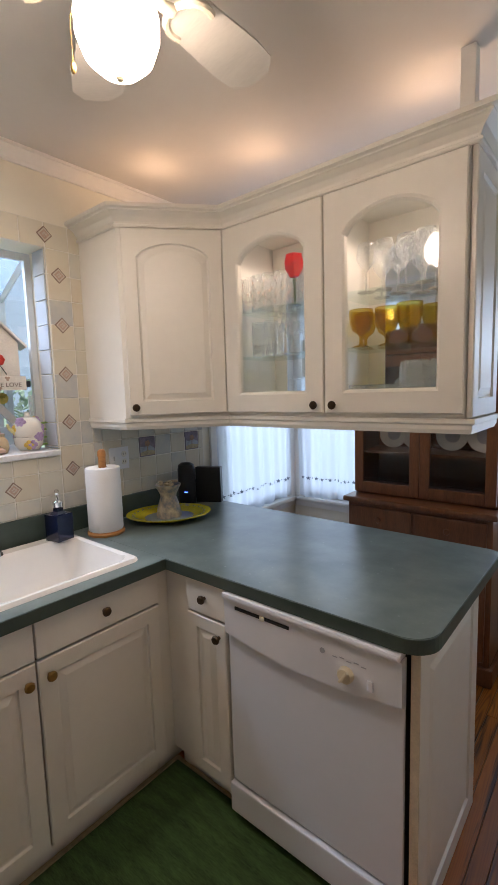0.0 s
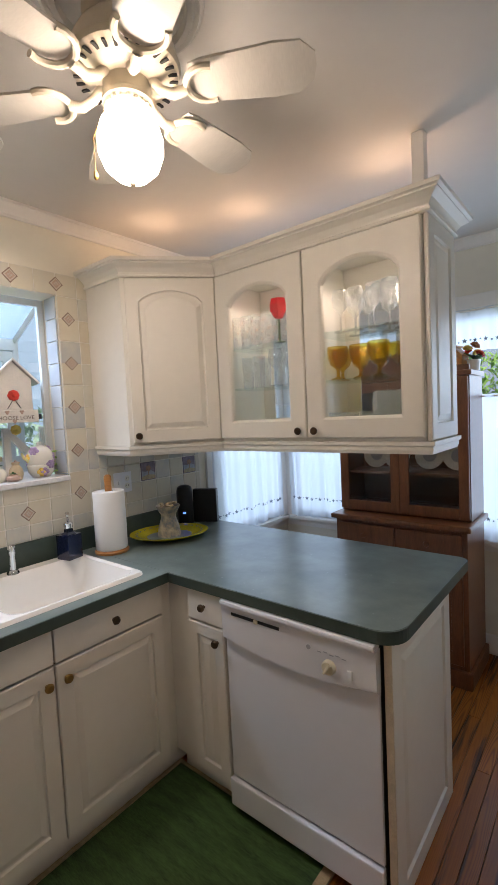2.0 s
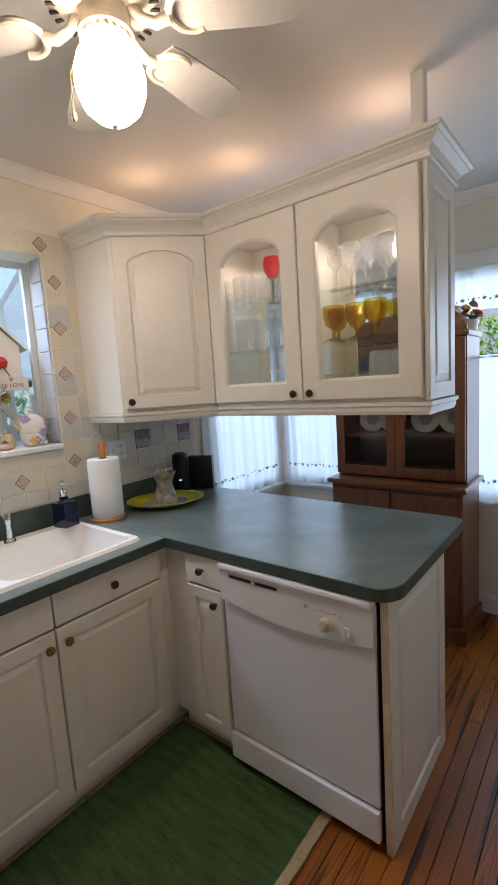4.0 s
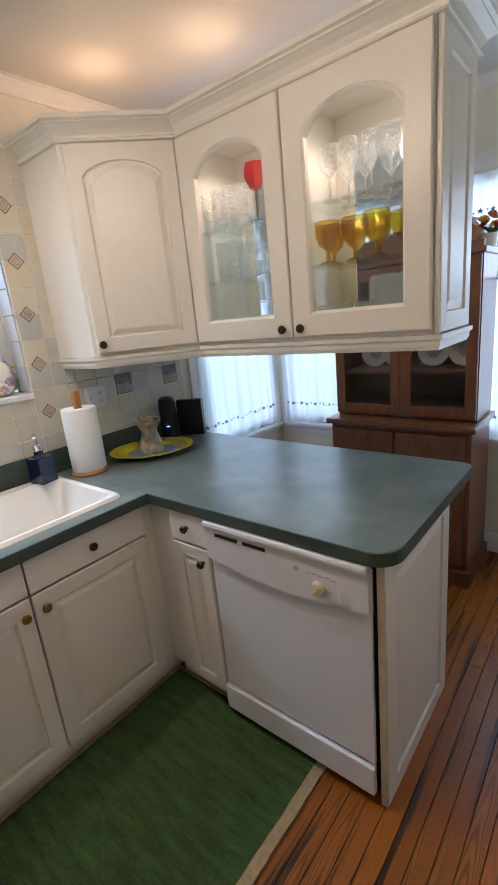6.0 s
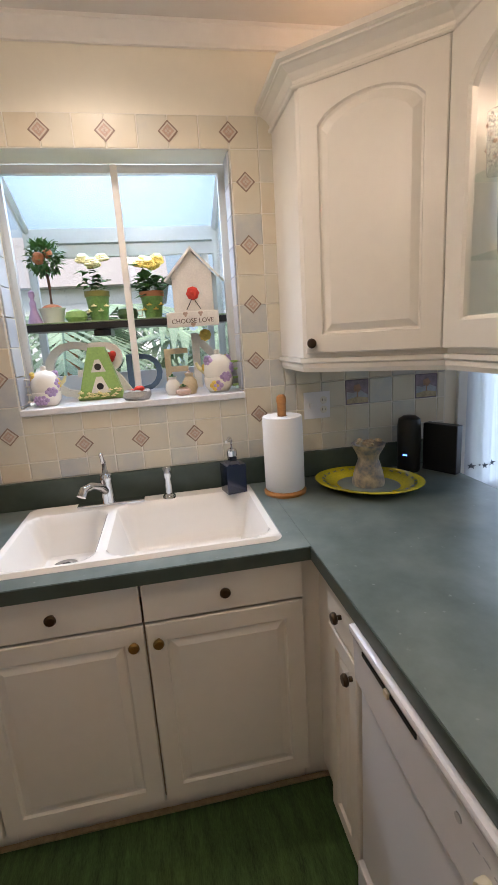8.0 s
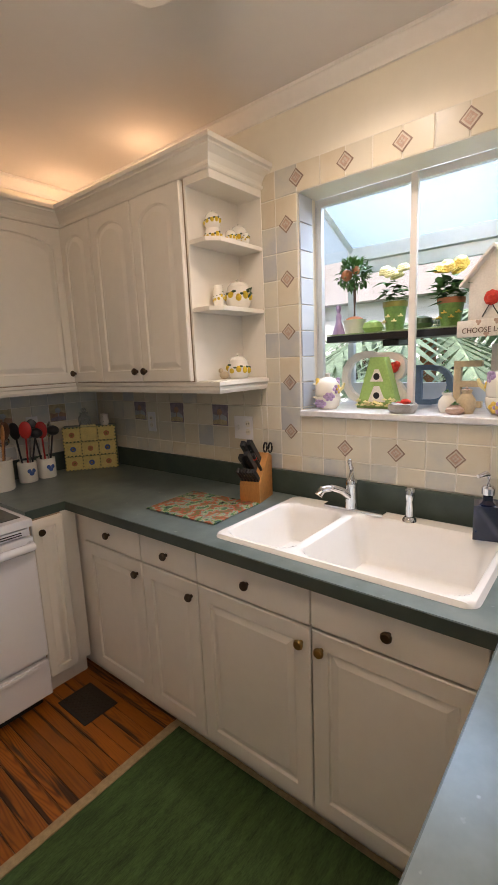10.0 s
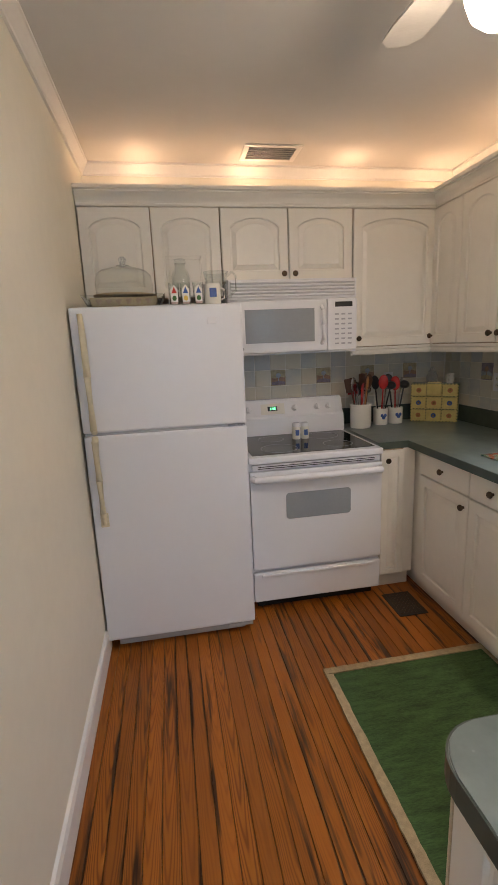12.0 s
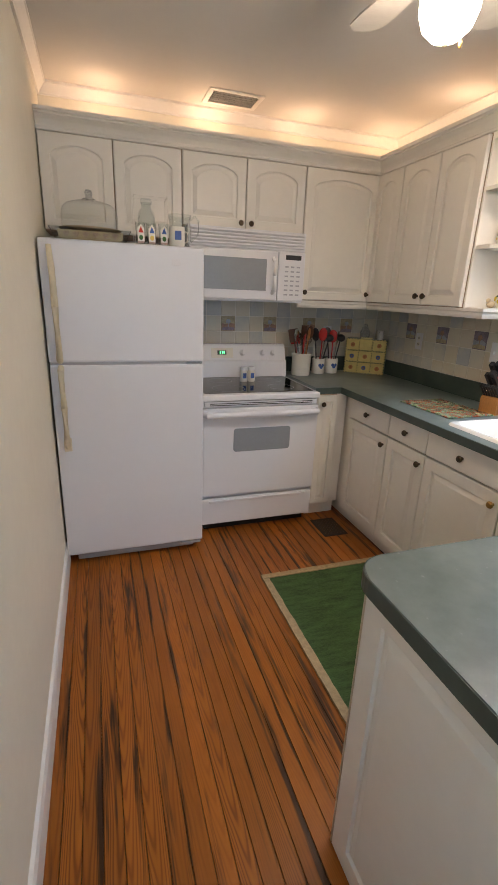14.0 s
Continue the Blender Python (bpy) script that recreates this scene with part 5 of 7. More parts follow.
# ---- hutch ----
def hutch():
    t = thing("hutch", pose(0.70, 4.275, 0), "red-brown wooden hutch with glazed doors and plates", "hutch")
    w = 0.83
    # local: x 0..w, front is -y
    part("base_body", box(0.02, w - 0.02, -0.40, -0.005, 0.10, 0.885, 0.004), M_HUTCH, t)
    part("plinth", box(0.0, w, -0.42, -0.002, 0.0, 0.10, 0.010), M_HUTCH, t)
    part("waist_top", box(-0.005, w + 0.005, -0.43, 0.0, 0.886, 0.918, 0.010), M_HUTCH, t)
    for i in range(2):
        d = part("drawer", box(0.04 + i * 0.38, 0.405 + i * 0.38, -0.416, -0.401, 0.735, 0.865, 0.006), M_HUTCH, t)
        part("knob", lathe([(0, 0), (0.010, 0), (0.009, 0.010), (0.018, 0.018), (0.014, 0.026), (0, 0.028)], 16), M_HUTCH, d, "turned wooden knob", pose(0.22 + i * 0.38, -0.416, 0.80, 90), True)
        part("lower_door", door_mesh(0.365, 0.58, 0.0, 0.06), M_HUTCH, t, "", pose(0.04 + i * 0.38, -0.401, 0.13))
    # upper case
    for nm, q in (("case_side", (0.02, 0.045, -0.30, -0.005, 0.92, 1.74)), ("case_side", (w - 0.045, w - 0.02, -0.30, -0.005, 0.92, 1.74)),
                  ("case_back", (0.045, w - 0.045, -0.02, -0.005, 0.92, 1.74)), ("case_bottom", (0.045, w - 0.045, -0.30, -0.02, 0.92, 0.945)),
                  ("case_top", (0.045, w - 0.045, -0.30, -0.02, 1.715, 1.74)), ("shelf", (0.045, w - 0.045, -0.27, -0.02, 1.165, 1.180)),
                  ("shelf", (0.045, w - 0.045, -0.27, -0.02, 1.44, 1.455))):
        part(nm, box(*q), M_HUTCH, t)
    part("cornice", box(0.005, w - 0.005, -0.325, -0.002, 1.741, 1.770, 0.008), M_HUTCH, t)
    cr = [(0.02, 1.771), (w - 0.02, 1.771), (w - 0.02, 1.80), (w - 0.10, 1.80), (w - 0.16, 1.83), (w - 0.22, 1.875), (w / 2, 1.90), (0.22, 1.875), (0.16, 1.83), (0.10, 1.80), (0.02, 1.80)]
    part("crest", prism(cr, 0, 0.018, 0.003), M_HUTCH, t, "scalloped crest board", pose(0, -0.29, 0, 90))
    for i in range(2):
        x0 = 0.022 + i * (w / 2 - 0.022)
        dw = w / 2 - 0.024
        b = box(x0, x0 + 0.055, -0.325, -0.301, 0.935, 1.735, 0.004)
        box(x0 + dw - 0.055, x0 + dw, -0.325, -0.301, 0.935, 1.735, 0.004, bm=b)
        box(x0 + 0.055, x0 + dw - 0.055, -0.325, -0.301, 0.935, 0.995, 0.004, bm=b)
        box(x0 + 0.055, x0 + dw - 0.055, -0.325, -0.301, 1.675, 1.735, 0.004, bm=b)
        d = part("glazed_door", b, M_HUTCH, t, "framed glass door")
        part("pane", box(x0 + 0.05, x0 + dw - 0.05, -0.315, -0.311, 0.99, 1.68), M_DARKPANE, d)
    return t


hutch()
for i, (px, pz) in enumerate(((0.87, 1.1805), (1.01, 1.1805), (1.22, 1.1805), (1.39, 1.1805), (0.95, 1.4555), (1.20, 1.4555), (1.40, 1.4555))):
    pl = thing("display_plate", pose(px, 4.20, pz, 0, 0, 0), "white dinner plate with grey scene standing in the hutch", "plate", "plates in the hutch")
    part("plate", lathe([(0, 0), (0.05, 0.0), (0.058, 0.004), (0.088, 0.012), (0.09, 0.014), (0.058, 0.008), (0.05, 0.004), (0, 0.004)], 28), M_CERAMIC, pl, "", pose(0, 0, 0.089, 80), True)
    part("picture", lathe([(0, 0.0046), (0.042, 0.0046)], 24), M_PRINT, pl, "grey printed scene", pose(0, 0, 0.089, 80))

# small birdhouse and flowers on the hutch
bh = thing("small_birdhouse", pose(1.42, 4.10, 1.771, 0, 0, -12), "small natural wood birdhouse on the hutch", "birdhouse")
part("house", prism([(-0.045, 0), (0.045, 0), (0.045, 0.09), (0, 0.135), (-0.045, 0.09)], -0.04, 0.04), M_WOOD, bh, "", pose(0, 0, 0, 90))
part("roof", tube([(0, -0.055, 0.142), (0, 0.055, 0.142)], 0.008, 6), M_WOOD, bh)
part("hole", lathe([(0, 0), (0.013, 0), (0.013, 0.002), (0, 0.002)], 16), M_BLACK, bh, "", pose(0, -0.041, 0.07, 90))


def petals(r, n, rnd, bm=None, centre=(0, 0, 0), layers=2, size=0.5):
    b = bmesh.new() if bm is None else bm
    cx, cy, cz = centre
    for l in range(layers):
        for i in range(n):
            a = 2 * math.pi * (i + 0.5 * l) / n + rnd.uniform(-0.1, 0.1)
            ball(r * size, (cx + r * 0.6 * math.cos(a) * (1 - 0.3 * l), cy + r * 0.6 * math.sin(a) * (1 - 0.3 * l), cz + r * 0.25 * l), (1, 1, 0.55), bm=b, u=8, v=5)
    ball(r * 0.4, (cx, cy, cz + r * 0.4), bm=b, u=8, v=6)
    return b


def leaf(b, p, d, length, width):
    p, d = Vector(p), Vector(d).normalized()
    s = d.cross(Vector((0, 0, 1)))
    s = (s if s.length > 0.1 else Vector((1, 0, 0))).normalized()
    up = s.cross(d)
    v = [b.verts.new(q) for q in (p, p + d * length * 0.45 + s * width / 2 + up * width * 0.12, p + d * length - up * length * 0.12, p + d * length * 0.45 - s * width / 2 + up * width * 0.12, p + d * length * 0.45)]
    b.faces.new((v[0], v[1], v[4])), b.faces.new((v[1], v[2], v[4])), b.faces.new((v[2], v[3], v[4])), b.faces.new((v[3], v[0], v[4]))


rnd = random.Random(4)
fl = thing("flower_arrangement", pose(1.50, 4.12, 1.771), "orange and yellow silk flowers in a small pot on the hutch", "flowers")
part("pot", lathe([(0, 0), (0.03, 0), (0.038, 0.06), (0.034, 0.06), (0, 0.055)], 16), M_CERAMIC, fl, "", None, True)
for k, mt in enumerate((M_RED, M_YELLOW, M_RED, M_YELLOW, M_TERRA)):
    part("blossom", petals(0.026, 7, rnd), mt, fl, "", pose(0.035 * math.cos(k * 1.3), 0.035 * math.sin(k * 1.3), 0.09 + 0.012 * k, rnd.uniform(-40, 40), rnd.uniform(-40, 40)))
b = bmesh.new()
for k in range(14):
    a = rnd.uniform(0, 6.28)
    leaf(b, (0, 0, 0.06), (math.cos(a), math.sin(a), rnd.uniform(0.1, 1)), 0.08, 0.03)
part("leaves", b, M_LEAF, fl)


# ---- things at the sink ----
def faucet():
    t = thing("faucet", pose(0.105, 1.885, CZ + 0.0145), "chrome single-lever kitchen faucet on the sink rim", "faucet")
    part("deck_plate", box(-0.024, 0.024, -0.125, 0.125, 0.0, 0.012, 0.005), M_CHROME, t, "", None, True)
    part("body", lathe([(0, 0.012), (0.027, 0.012), (0.024, 0.05), (0.022, 0.095), (0.025, 0.105), (0.020, 0.125), (0, 0.130)], 24), M_CHROME, t, "", pose(0, -0.01, 0), True)
    part("spout", tube([(0.008, -0.012, 0.055), (0.045, -0.028, 0.088), (0.085, -0.050, 0.106), (0.122, -0.072, 0.104), (0.136, -0.080, 0.084)], [0.016, 0.014, 0.013, 0.015, 0.016], 14), M_CHROME, t, "low curved spout", None, True)
    part("lever", tube([(0, -0.01, 0.125), (-0.006, -0.012, 0.165), (0.004, -0.016, 0.195)], [0.013, 0.009, 0.007], 12), M_CHROME, t, "upright lever", None, True)
    part("lever_cap", ball(0.009, (0.004, -0.016, 0.198), u=12, v=8), M_CHROME, t, "", None, True)


faucet()
sp = thing("sink_sprayer", pose(0.105, 2.105, CZ + 0.0145), "chrome side sprayer beside the faucet", "sprayer")
part("base", lathe([(0, 0), (0.026, 0), (0.024, 0.008), (0.016, 0.016), (0, 0.016)], 20), M_CHROME, sp, "", None, True)
part("handle", lathe([(0.012, 0.012), (0.015, 0.05), (0.012, 0.075), (0.017, 0.09), (0.016, 0.118), (0.010, 0.126), (0, 0.127)], 20), M_CHROME, sp, "", None, True)
so = thing("soap_dispenser", pose(0.120, 2.362, CZ + 0.0145) @ Matrix.Scale(1.17, 4), "square navy glass soap bottle with chrome pump", "soap dispenser")
part("bottle", prism([(-0.034, -0.034), (0.034, -0.034), (0.034, 0.034), (-0.034, 0.034)], 0, 0.120, 0.022), M_NAVY, so, "navy glass bottle", pose(0, 0, 0, 0, 0, 12), True)
part("collar", lathe([(0.017, 0.124), (0.018, 0.142), (0.012, 0.148), (0, 0.148)], 16), M_CHROME, so, "", None, True)
part("pump", tube([(0, 0, 0.146), (0, 0, 0.178), (0.010, -0.006, 0.184), (0.036, -0.02, 0.180)], [0.006, 0.006, 0.008, 0.005], 10), M_CHROME, so, "", None, True)

pt = thing("paper_towel_holder", pose(0.168, 2.560, CZ) @ Matrix.Scale(1.05, 4), "white paper towel roll on a wooden stand", "paper towels")
part("base", lathe([(0, 0), (0.078, 0), (0.080, 0.010), (0.074, 0.018), (0, 0.018)], 36), M_WOOD, pt, "round wooden base", None, True)
roll = [(0.021, 0.0185), (0.071, 0.0185), (0.0735, 0.022), (0.074, 0.15), (0.073, 0.288), (0.071, 0.2925), (0.021, 0.2925), (0.021, 0.0185)]
part("roll", lathe(roll, 48), M_PAPER, pt, "quilted white paper roll", None, True)
part("dowel", lathe([(0.016, 0.018), (0.016, 0.335), (0.018, 0.345), (0.017, 0.362), (0.010, 0.370), (0, 0.371)], 20), M_WOOD, pt, "wooden dowel", None, True)

pl = thing("oval_platter", pose(0.228, 2.885, CZ, 0, 0, 52) @ Matrix.Scale(1.13, 4), "yellow glazed platter painted with dark leaves", "platter")
prof = [(0, 0.004), (0.10, 0.004), (0.115, 0.010), (0.165, 0.026), (0.168, 0.030), (0.163, 0.031), (0.112, 0.016), (0.098, 0.010), (0, 0.010)]
b = lathe(prof, 48)
b.transform(Matrix.Diagonal((1.12, 0.92, 1, 1)))
part("dish", b, M_YELLOWPLATE, pl, "", None, True)
b = lathe([(0, 0.0105), (0.097, 0.0105)], 40)
b.transform(Matrix.Diagonal((1.12, 0.92, 1, 1)))
part("well", b, M_COUNTER, pl, "green glazed well")
b = bmesh.new()
rnd = random.Random(5)
for k in range(26):
    a = 2 * math.pi * k / 26
    for s in (-1, 1):
        c = Vector((0.140 * 1.12 * math.cos(a), 0.140 * 0.92 * math.sin(a), 0.0265))
        d = Vector((math.cos(a + s * 1.1), math.sin(a + s * 1.1), 0.25 * math.cos(s * 1.1))) * 0.016
        n = Vector((-d.y, d.x, 0)).normalized() * 0.004
        v = [b.verts.new(q) for q in (c - d, c + n, c + d, c - n)]
        b.faces.new(v)
part("painted_leaves", b, M_TEALDEC, pl, "dark painted leaves round the rim")
vs = thing("pottery_vase", pose(0.228, 2.885, CZ + 0.0121) @ Matrix.Scale(1.1, 4), "blue and beige waisted pottery vase with shells", "vase")
part("body", lathe([(0, 0), (0.056, 0), (0.058, 0.010), (0.050, 0.050), (0.036, 0.092), (0.038, 0.108), (0.056, 0.140), (0.060, 0.150), (0.055, 0.150), (0.034, 0.112), (0, 0.105)], 36), M_VASE, vs, "", None, True)
b = bmesh.new()
for k in range(16):
    a, r = rnd.uniform(0, 6.28), rnd.uniform(0, 0.042)
    ball(rnd.uniform(0.008, 0.013), (r * math.cos(a), r * math.sin(a), 0.148 + rnd.uniform(0, 0.012)), (1, 0.8, 0.6), bm=b, u=8, v=6)
part("shells", b, M_SAND, vs, "heap of small sand-coloured shells")
sk = thing("smart_speaker", pose(0.085, 3.14, CZ), "black cylindrical speaker with blue light", "speaker")
part("shell", lathe([(0, 0), (0.046, 0), (0.049, 0.010), (0.049, 0.20), (0.044, 0.228), (0.026, 0.240), (0, 0.242)], 32), M_BLACK, sk, "", None, True)
part("light", box(-0.009, 0.009, -0.004, 0.002, 0.0, 0.006, 0.002), M_BLUELED, sk, "blue indicator light", pose(0.032, -0.036, 0.075, 0, 0, 45))
rt = thing("router", pose(0.10, 3.23, CZ, 0, 0, 28), "black rectangular box standing on the worktop", "router")
part("case", box(-0.02, 0.13, -0.022, 0.022, 0.0, 0.205, 0.004), M_BLACK, rt)
cb = thing("cable", pose(0, 0, 0), "thin black cable hanging under the cabinet", "cable")
part("wire", tube([(0.02, 3.22, 1.42), (0.09, 3.21, 1.385), (0.16, 3.22, 1.395), (0.20, 3.23, 1.44)], 0.0025, 6), M_BLACK, cb)


def outlet(m, w, label, toggles=0, sockets=1):
    t = thing("outlet", m, label, "outlet")
    part("plate", box(-w / 2, w / 2, -0.014, -0.009, -0.057, 0.057, 0.003), M_ENAMEL, t)
    n = toggles + sockets
    for i in range(n):
        cx = -w / 2 + w * (i + 0.5) / n
        if i < toggles:
            part("toggle", box(cx - 0.005, cx + 0.005, -0.026, -0.013, -0.010, 0.012, 0.002), M_ENAMEL, t)
        else:
            for z in (-0.02, 0.02):
                s_ = part("socket", lathe([(0, 0), (0.016, 0), (0.015, 0.002), (0, 0.002)], 20), M_CERAMIC, t, "", pose(cx, -0.0135, z, 90))
                bb = box(-0.007, -0.005, 0.0021, 0.0026, -0.004, 0.006)
                part("slots", merge(box(0.005, 0.007, -0.004, 0.006, 0.0021, 0.0026), box(-0.007, -0.005, -0.004, 0.006, 0.0021, 0.0026)), M_BLACK, s_)


outlet(pose(0, 1.255, 1.226, 0, 0, 90), 0.116, "white double outlet plate on the backsplash tiles", 1, 1)
outlet(pose(0, 0.556, 1.221, 0, 0, 90), 0.070, "white single outlet plate on the backsplash tiles", 0, 1)
outlet(pose(0, 2.755, 1.240, 0, 0, 90), 0.116, "white double outlet plate on the backsplash tiles", 1, 1)
outlet(pose(0.45, SY, 1.22, 0, 0, 180), 0.070, "white single outlet plate on the backsplash tiles", 0, 1)

# ---- things on the worktop by the stove ----
kb = thing("knife_block", pose(0.15, 1.425, CZ, 0, 0, 14), "light wooden knife block with black-handled knives", "knife block")
blk = [(-0.085, 0), (0.065, 0), (0.065, 0.085), (-0.05, 0.205), (-0.085, 0.185)]
part("block", prism(blk, -0.048, 0.048, 0.003), M_WOOD, kb, "light beech block", pose(0, 0, 0, 90, 0, 0))
KD = Vector((0.69, 0, 0.72))


def knife(kx, ky, ln, w, t):
    """A flat black handle standing out of the sloping face of the block."""
    p0 = Vector((kx, ky, 0.085 + (0.065 - kx) * 1.04)) - KD * 0.004
    h = part("knife_handle", box(-t, t, -w, w, 0, ln, 0.004), M_BLACK, kb, "black knife handle", Matrix.Translation(p0) @ pose(0, 0, 0, 0, 43.8))
    for z in (0.3, 0.7):
        part("rivet", lathe([(0, 0), (0.0028, 0), (0.0026, 0.0008), (0, 0.0008)], 8), M_STEEL, h, "", pose(t, 0, ln * z, 0, 90))


for k in range(6):
    knife(0.048, -0.037 + 0.0148 * k, 0.075, 0.0066, 0.012)
for kx, ky, ln, w, t in ((0.012, -0.028, 0.105, 0.010, 0.013), (0.010, 0.004, 0.125, 0.011, 0.014), (-0.022, -0.024, 0.13, 0.011, 0.014), (-0.022, 0.010, 0.14, 0.012, 0.015)):
    knife(kx, ky, ln, w, t)
part("sharpening_steel", tube([Vector((0.012, 0.036, 0.14)), Vector((0.012, 0.036, 0.14)) + KD * 0.12], [0.007, 0.009], 8), M_BLACK, kb, "thin black steel handle", None, True)
part("red_band", tube([Vector((0.012, 0.036, 0.14)) + KD * 0.085, Vector((0.012, 0.036, 0.14)) + KD * 0.092], 0.0095, 8), M_RED, kb, "red band")
b = bmesh.new()
for s in (-1, 1):
    tube([(-0.068 + 0.020 * math.cos(a * math.pi / 5), 0.036 + s * 0.012 + 0.002, 0.225 + 0.022 * math.sin(a * math.pi / 5)) for a in range(10)], 0.0045, 6, bm=b, closed=True)
part("scissors", b, M_BLACK, kb, "black scissor handles")

cbm = speckled("painted_garden_glass", [(0.33, (0.04, 0.09, 0.10)), (0.41, (0.08, 0.20, 0.07)), (0.45, (0.44, 0.42, 0.24)), (0.48, (0.10, 0.26, 0.28)), (0.51, (0.42, 0.20, 0.10)), (0.545, (0.40, 0.07, 0.04)), (0.60, (0.10, 0.16, 0.05)), (0.68, (0.34, 0.07, 0.07))], 19.0, 0.15)
bd = thing("cutting_board", pose(0.365, 1.30, CZ, 0, 0, 2), "glass cutting board with a colourful garden picture", "cutting board")
part("board", box(-0.15, 0.15, -0.195, 0.195, 0.002, 0.007, 0.002), cbm, bd)
for fx in (-0.13, 0.13):
    for fy in (-0.17, 0.17):
        part("foot", lathe([(0, 0), (0.008, 0), (0.007, 0.002), (0, 0.002)], 10), M_BLACK, bd, "", pose(fx, fy, 0))


def utensil_set(parent, rnd, n, r, z, kinds):
    for i in range(n):
        a = 2 * math.pi * i / n + rnd.uniform(-0.3, 0.3)
        lean = rnd.uniform(0.10, 0.24)
        d = Vector((math.cos(a) * lean, math.sin(a) * lean, 1)).normalized()
        p0 = Vector((r * 0.35 * math.cos(a), r * 0.35 * math.sin(a), z * 0.25))
        ln = rnd.uniform(0.19, 0.25)
        mt, kind = kinds[i % len(kinds)]
        u = part("utensil", tube([p0, p0 + d * ln], 0.005, 8), mt, parent, "kitchen utensil handle")
        tip = p0 + d * (ln + 0.02)
        q = d.to_track_quat("Z", "Y").to_matrix().to_4x4()
        if kind == "spoon":
            b = ball(0.038, (0, 0, 0), (0.85, 0.25, 1.3), u=14, v=10)
        elif kind == "spatula":
            b = box(-0.036, 0.036, -0.004, 0.004, -0.045, 0.05, 0.003)
        else:
            b = ball(0.036, (0, 0, 0), (1, 1, 0.8), u=14, v=10)
        part("head", b, mt, u, "", Matrix.Translation(tip) @ q @ pose(0, 0, 0, 0, 0, rnd.uniform(0, 180)), True)


M_DKWOOD = material("dark_wood_utensil", (0.10, 0.04, 0.02), 0.5, var=0.3, scale=20)
M_REDPL = material("red_silicone", (0.45, 0.02, 0.015), 0.35, var=0.1)
rnd = random.Random(21)
cr = thing("utensil_crock", pose(0.735, 0.175, CZ), "cream stoneware crock full of kitchen utensils", "crock")
part("crock", lathe([(0, 0), (0.066, 0), (0.070, 0.008), (0.070, 0.145), (0.074, 0.150), (0.074, 0.162), (0.066, 0.162), (0.064, 0.02), (0, 0.016)], 32), M_CERAMIC, cr, "", None, True)
utensil_set(cr, rnd, 9, 0.06, 0.16, [(M_DKWOOD, "spatula"), (M_STEEL, "spoon"), (M_REDPL, "spatula"), (M_WOOD, "spoon"), (M_DKWOOD, "spoon"), (M_STEEL, "ladle")])
for i, (cx, cy) in enumerate(((0.565, 0.125), (0.450, 0.115))):
    cu = thing("heart_cup", pose(cx, cy, CZ), "white cup with blue heart holding utensils", "cup", "cups of utensils")
    part("cup", lathe([(0, 0), (0.046, 0), (0.050, 0.006), (0.050, 0.112), (0.048, 0.114), (0.045, 0.112), (0.044, 0.012), (0, 0.010)], 28), M_CERAMIC, cu, "", None, True)
    hb = bmesh.new()
    for s in (-1, 1):
        ball(0.013, (s * 0.010, 0.047, 0.066), (1, 0.35, 1), bm=hb, u=10, v=8)
    ball(0.014, (0, 0.047, 0.052), (1, 0.35, 1.1), bm=hb, u=10, v=8)
    part("heart", hb, M_BLUEDEC, cu, "blue painted heart")
    utensil_set(cu, rnd, 5, 0.04, 0.12, [(M_BLACK, "spoon"), (M_REDPL, "spoon"), (M_BLACK, "ladle"), (M_STEEL, "spoon"), (M_CERAMIC, "spatula")])

# chest of nine little drawers, set across the corner
tn = thing("drawer_chest", pose(0.185, 0.165, CZ, 0, 0, 143), "small yellow chest of nine flower-painted drawers", "drawer chest")
part("case", box(-0.155, 0.155, -0.02, 0.09, 0.0, 0.265, 0.003), M_TEALDEC, tn, "dark scalloped case")
M_PALEYEL = material("pale_yellow_paint", (0.58, 0.47, 0.16), 0.5, var=0.2, scale=20)
for i in range(3):
    for j in range(3):
        d = part("drawer", box(-0.047, 0.047, -0.012, 0.0, -0.039, 0.039, 0.003), M_PALEYEL, tn, "pale yellow drawer", pose(-0.100 + 0.100 * i, -0.021, 0.045 + 0.0875 * j))
        part("painted_flower", lathe([(0, 0), (0.017, 0), (0.016, 0.0015), (0, 0.0015)], 10), M_BLUEDEC if (i + j) % 2 else M_TERRA, d, "", pose(0, -0.012, 0.0, 90))
        part("knob", ball(0.007, (0, -0.018, 0), u=10, v=8), M_BRASS, d)
for k in range(4):
    b = bmesh.new()
    for j in range(13):
        box(-0.0035, 0.0035, -0.0295, -0.0205, 0.006 + 0.020 * j, 0.016 + 0.020 * j, bm=b)
    part("checked_edge", b, M_PALEYEL, tn, "yellow and black checked edge", pose(-0.150 + 0.100 * k, 0, 0))
    b = bmesh.new()
    for j in range(14):
        box(-0.148 + 0.0215 * j, -0.138 + 0.0215 * j, -0.0290, -0.0202, -0.0025, 0.0025, bm=b)
    part("checked_edge", b, M_PALEYEL, tn, "yellow and black checked edge", pose(0, 0, 0.003 + 0.0865 * k))
part("open_drawer", box(-0.045, 0.045, -0.060, -0.034, -0.036, 0.040, 0.003), M_PALEYEL, tn, "little drawer pulled half open", pose(0, 0, 0.226))
for k in range(5):
    part("paper_flower", petals(0.012, 6, random.Random(60 + k), layers=2), M_CREAMPETAL, tn, "cream paper flower in the open drawer", pose(-0.034 + 0.017 * k, -0.040 - 0.006 * (k % 2), 0.272))
jr = thing("glass_jar", pose(0.20, 0.15, CZ + 0.266), "small clear glass jar on the drawer chest", "jar")
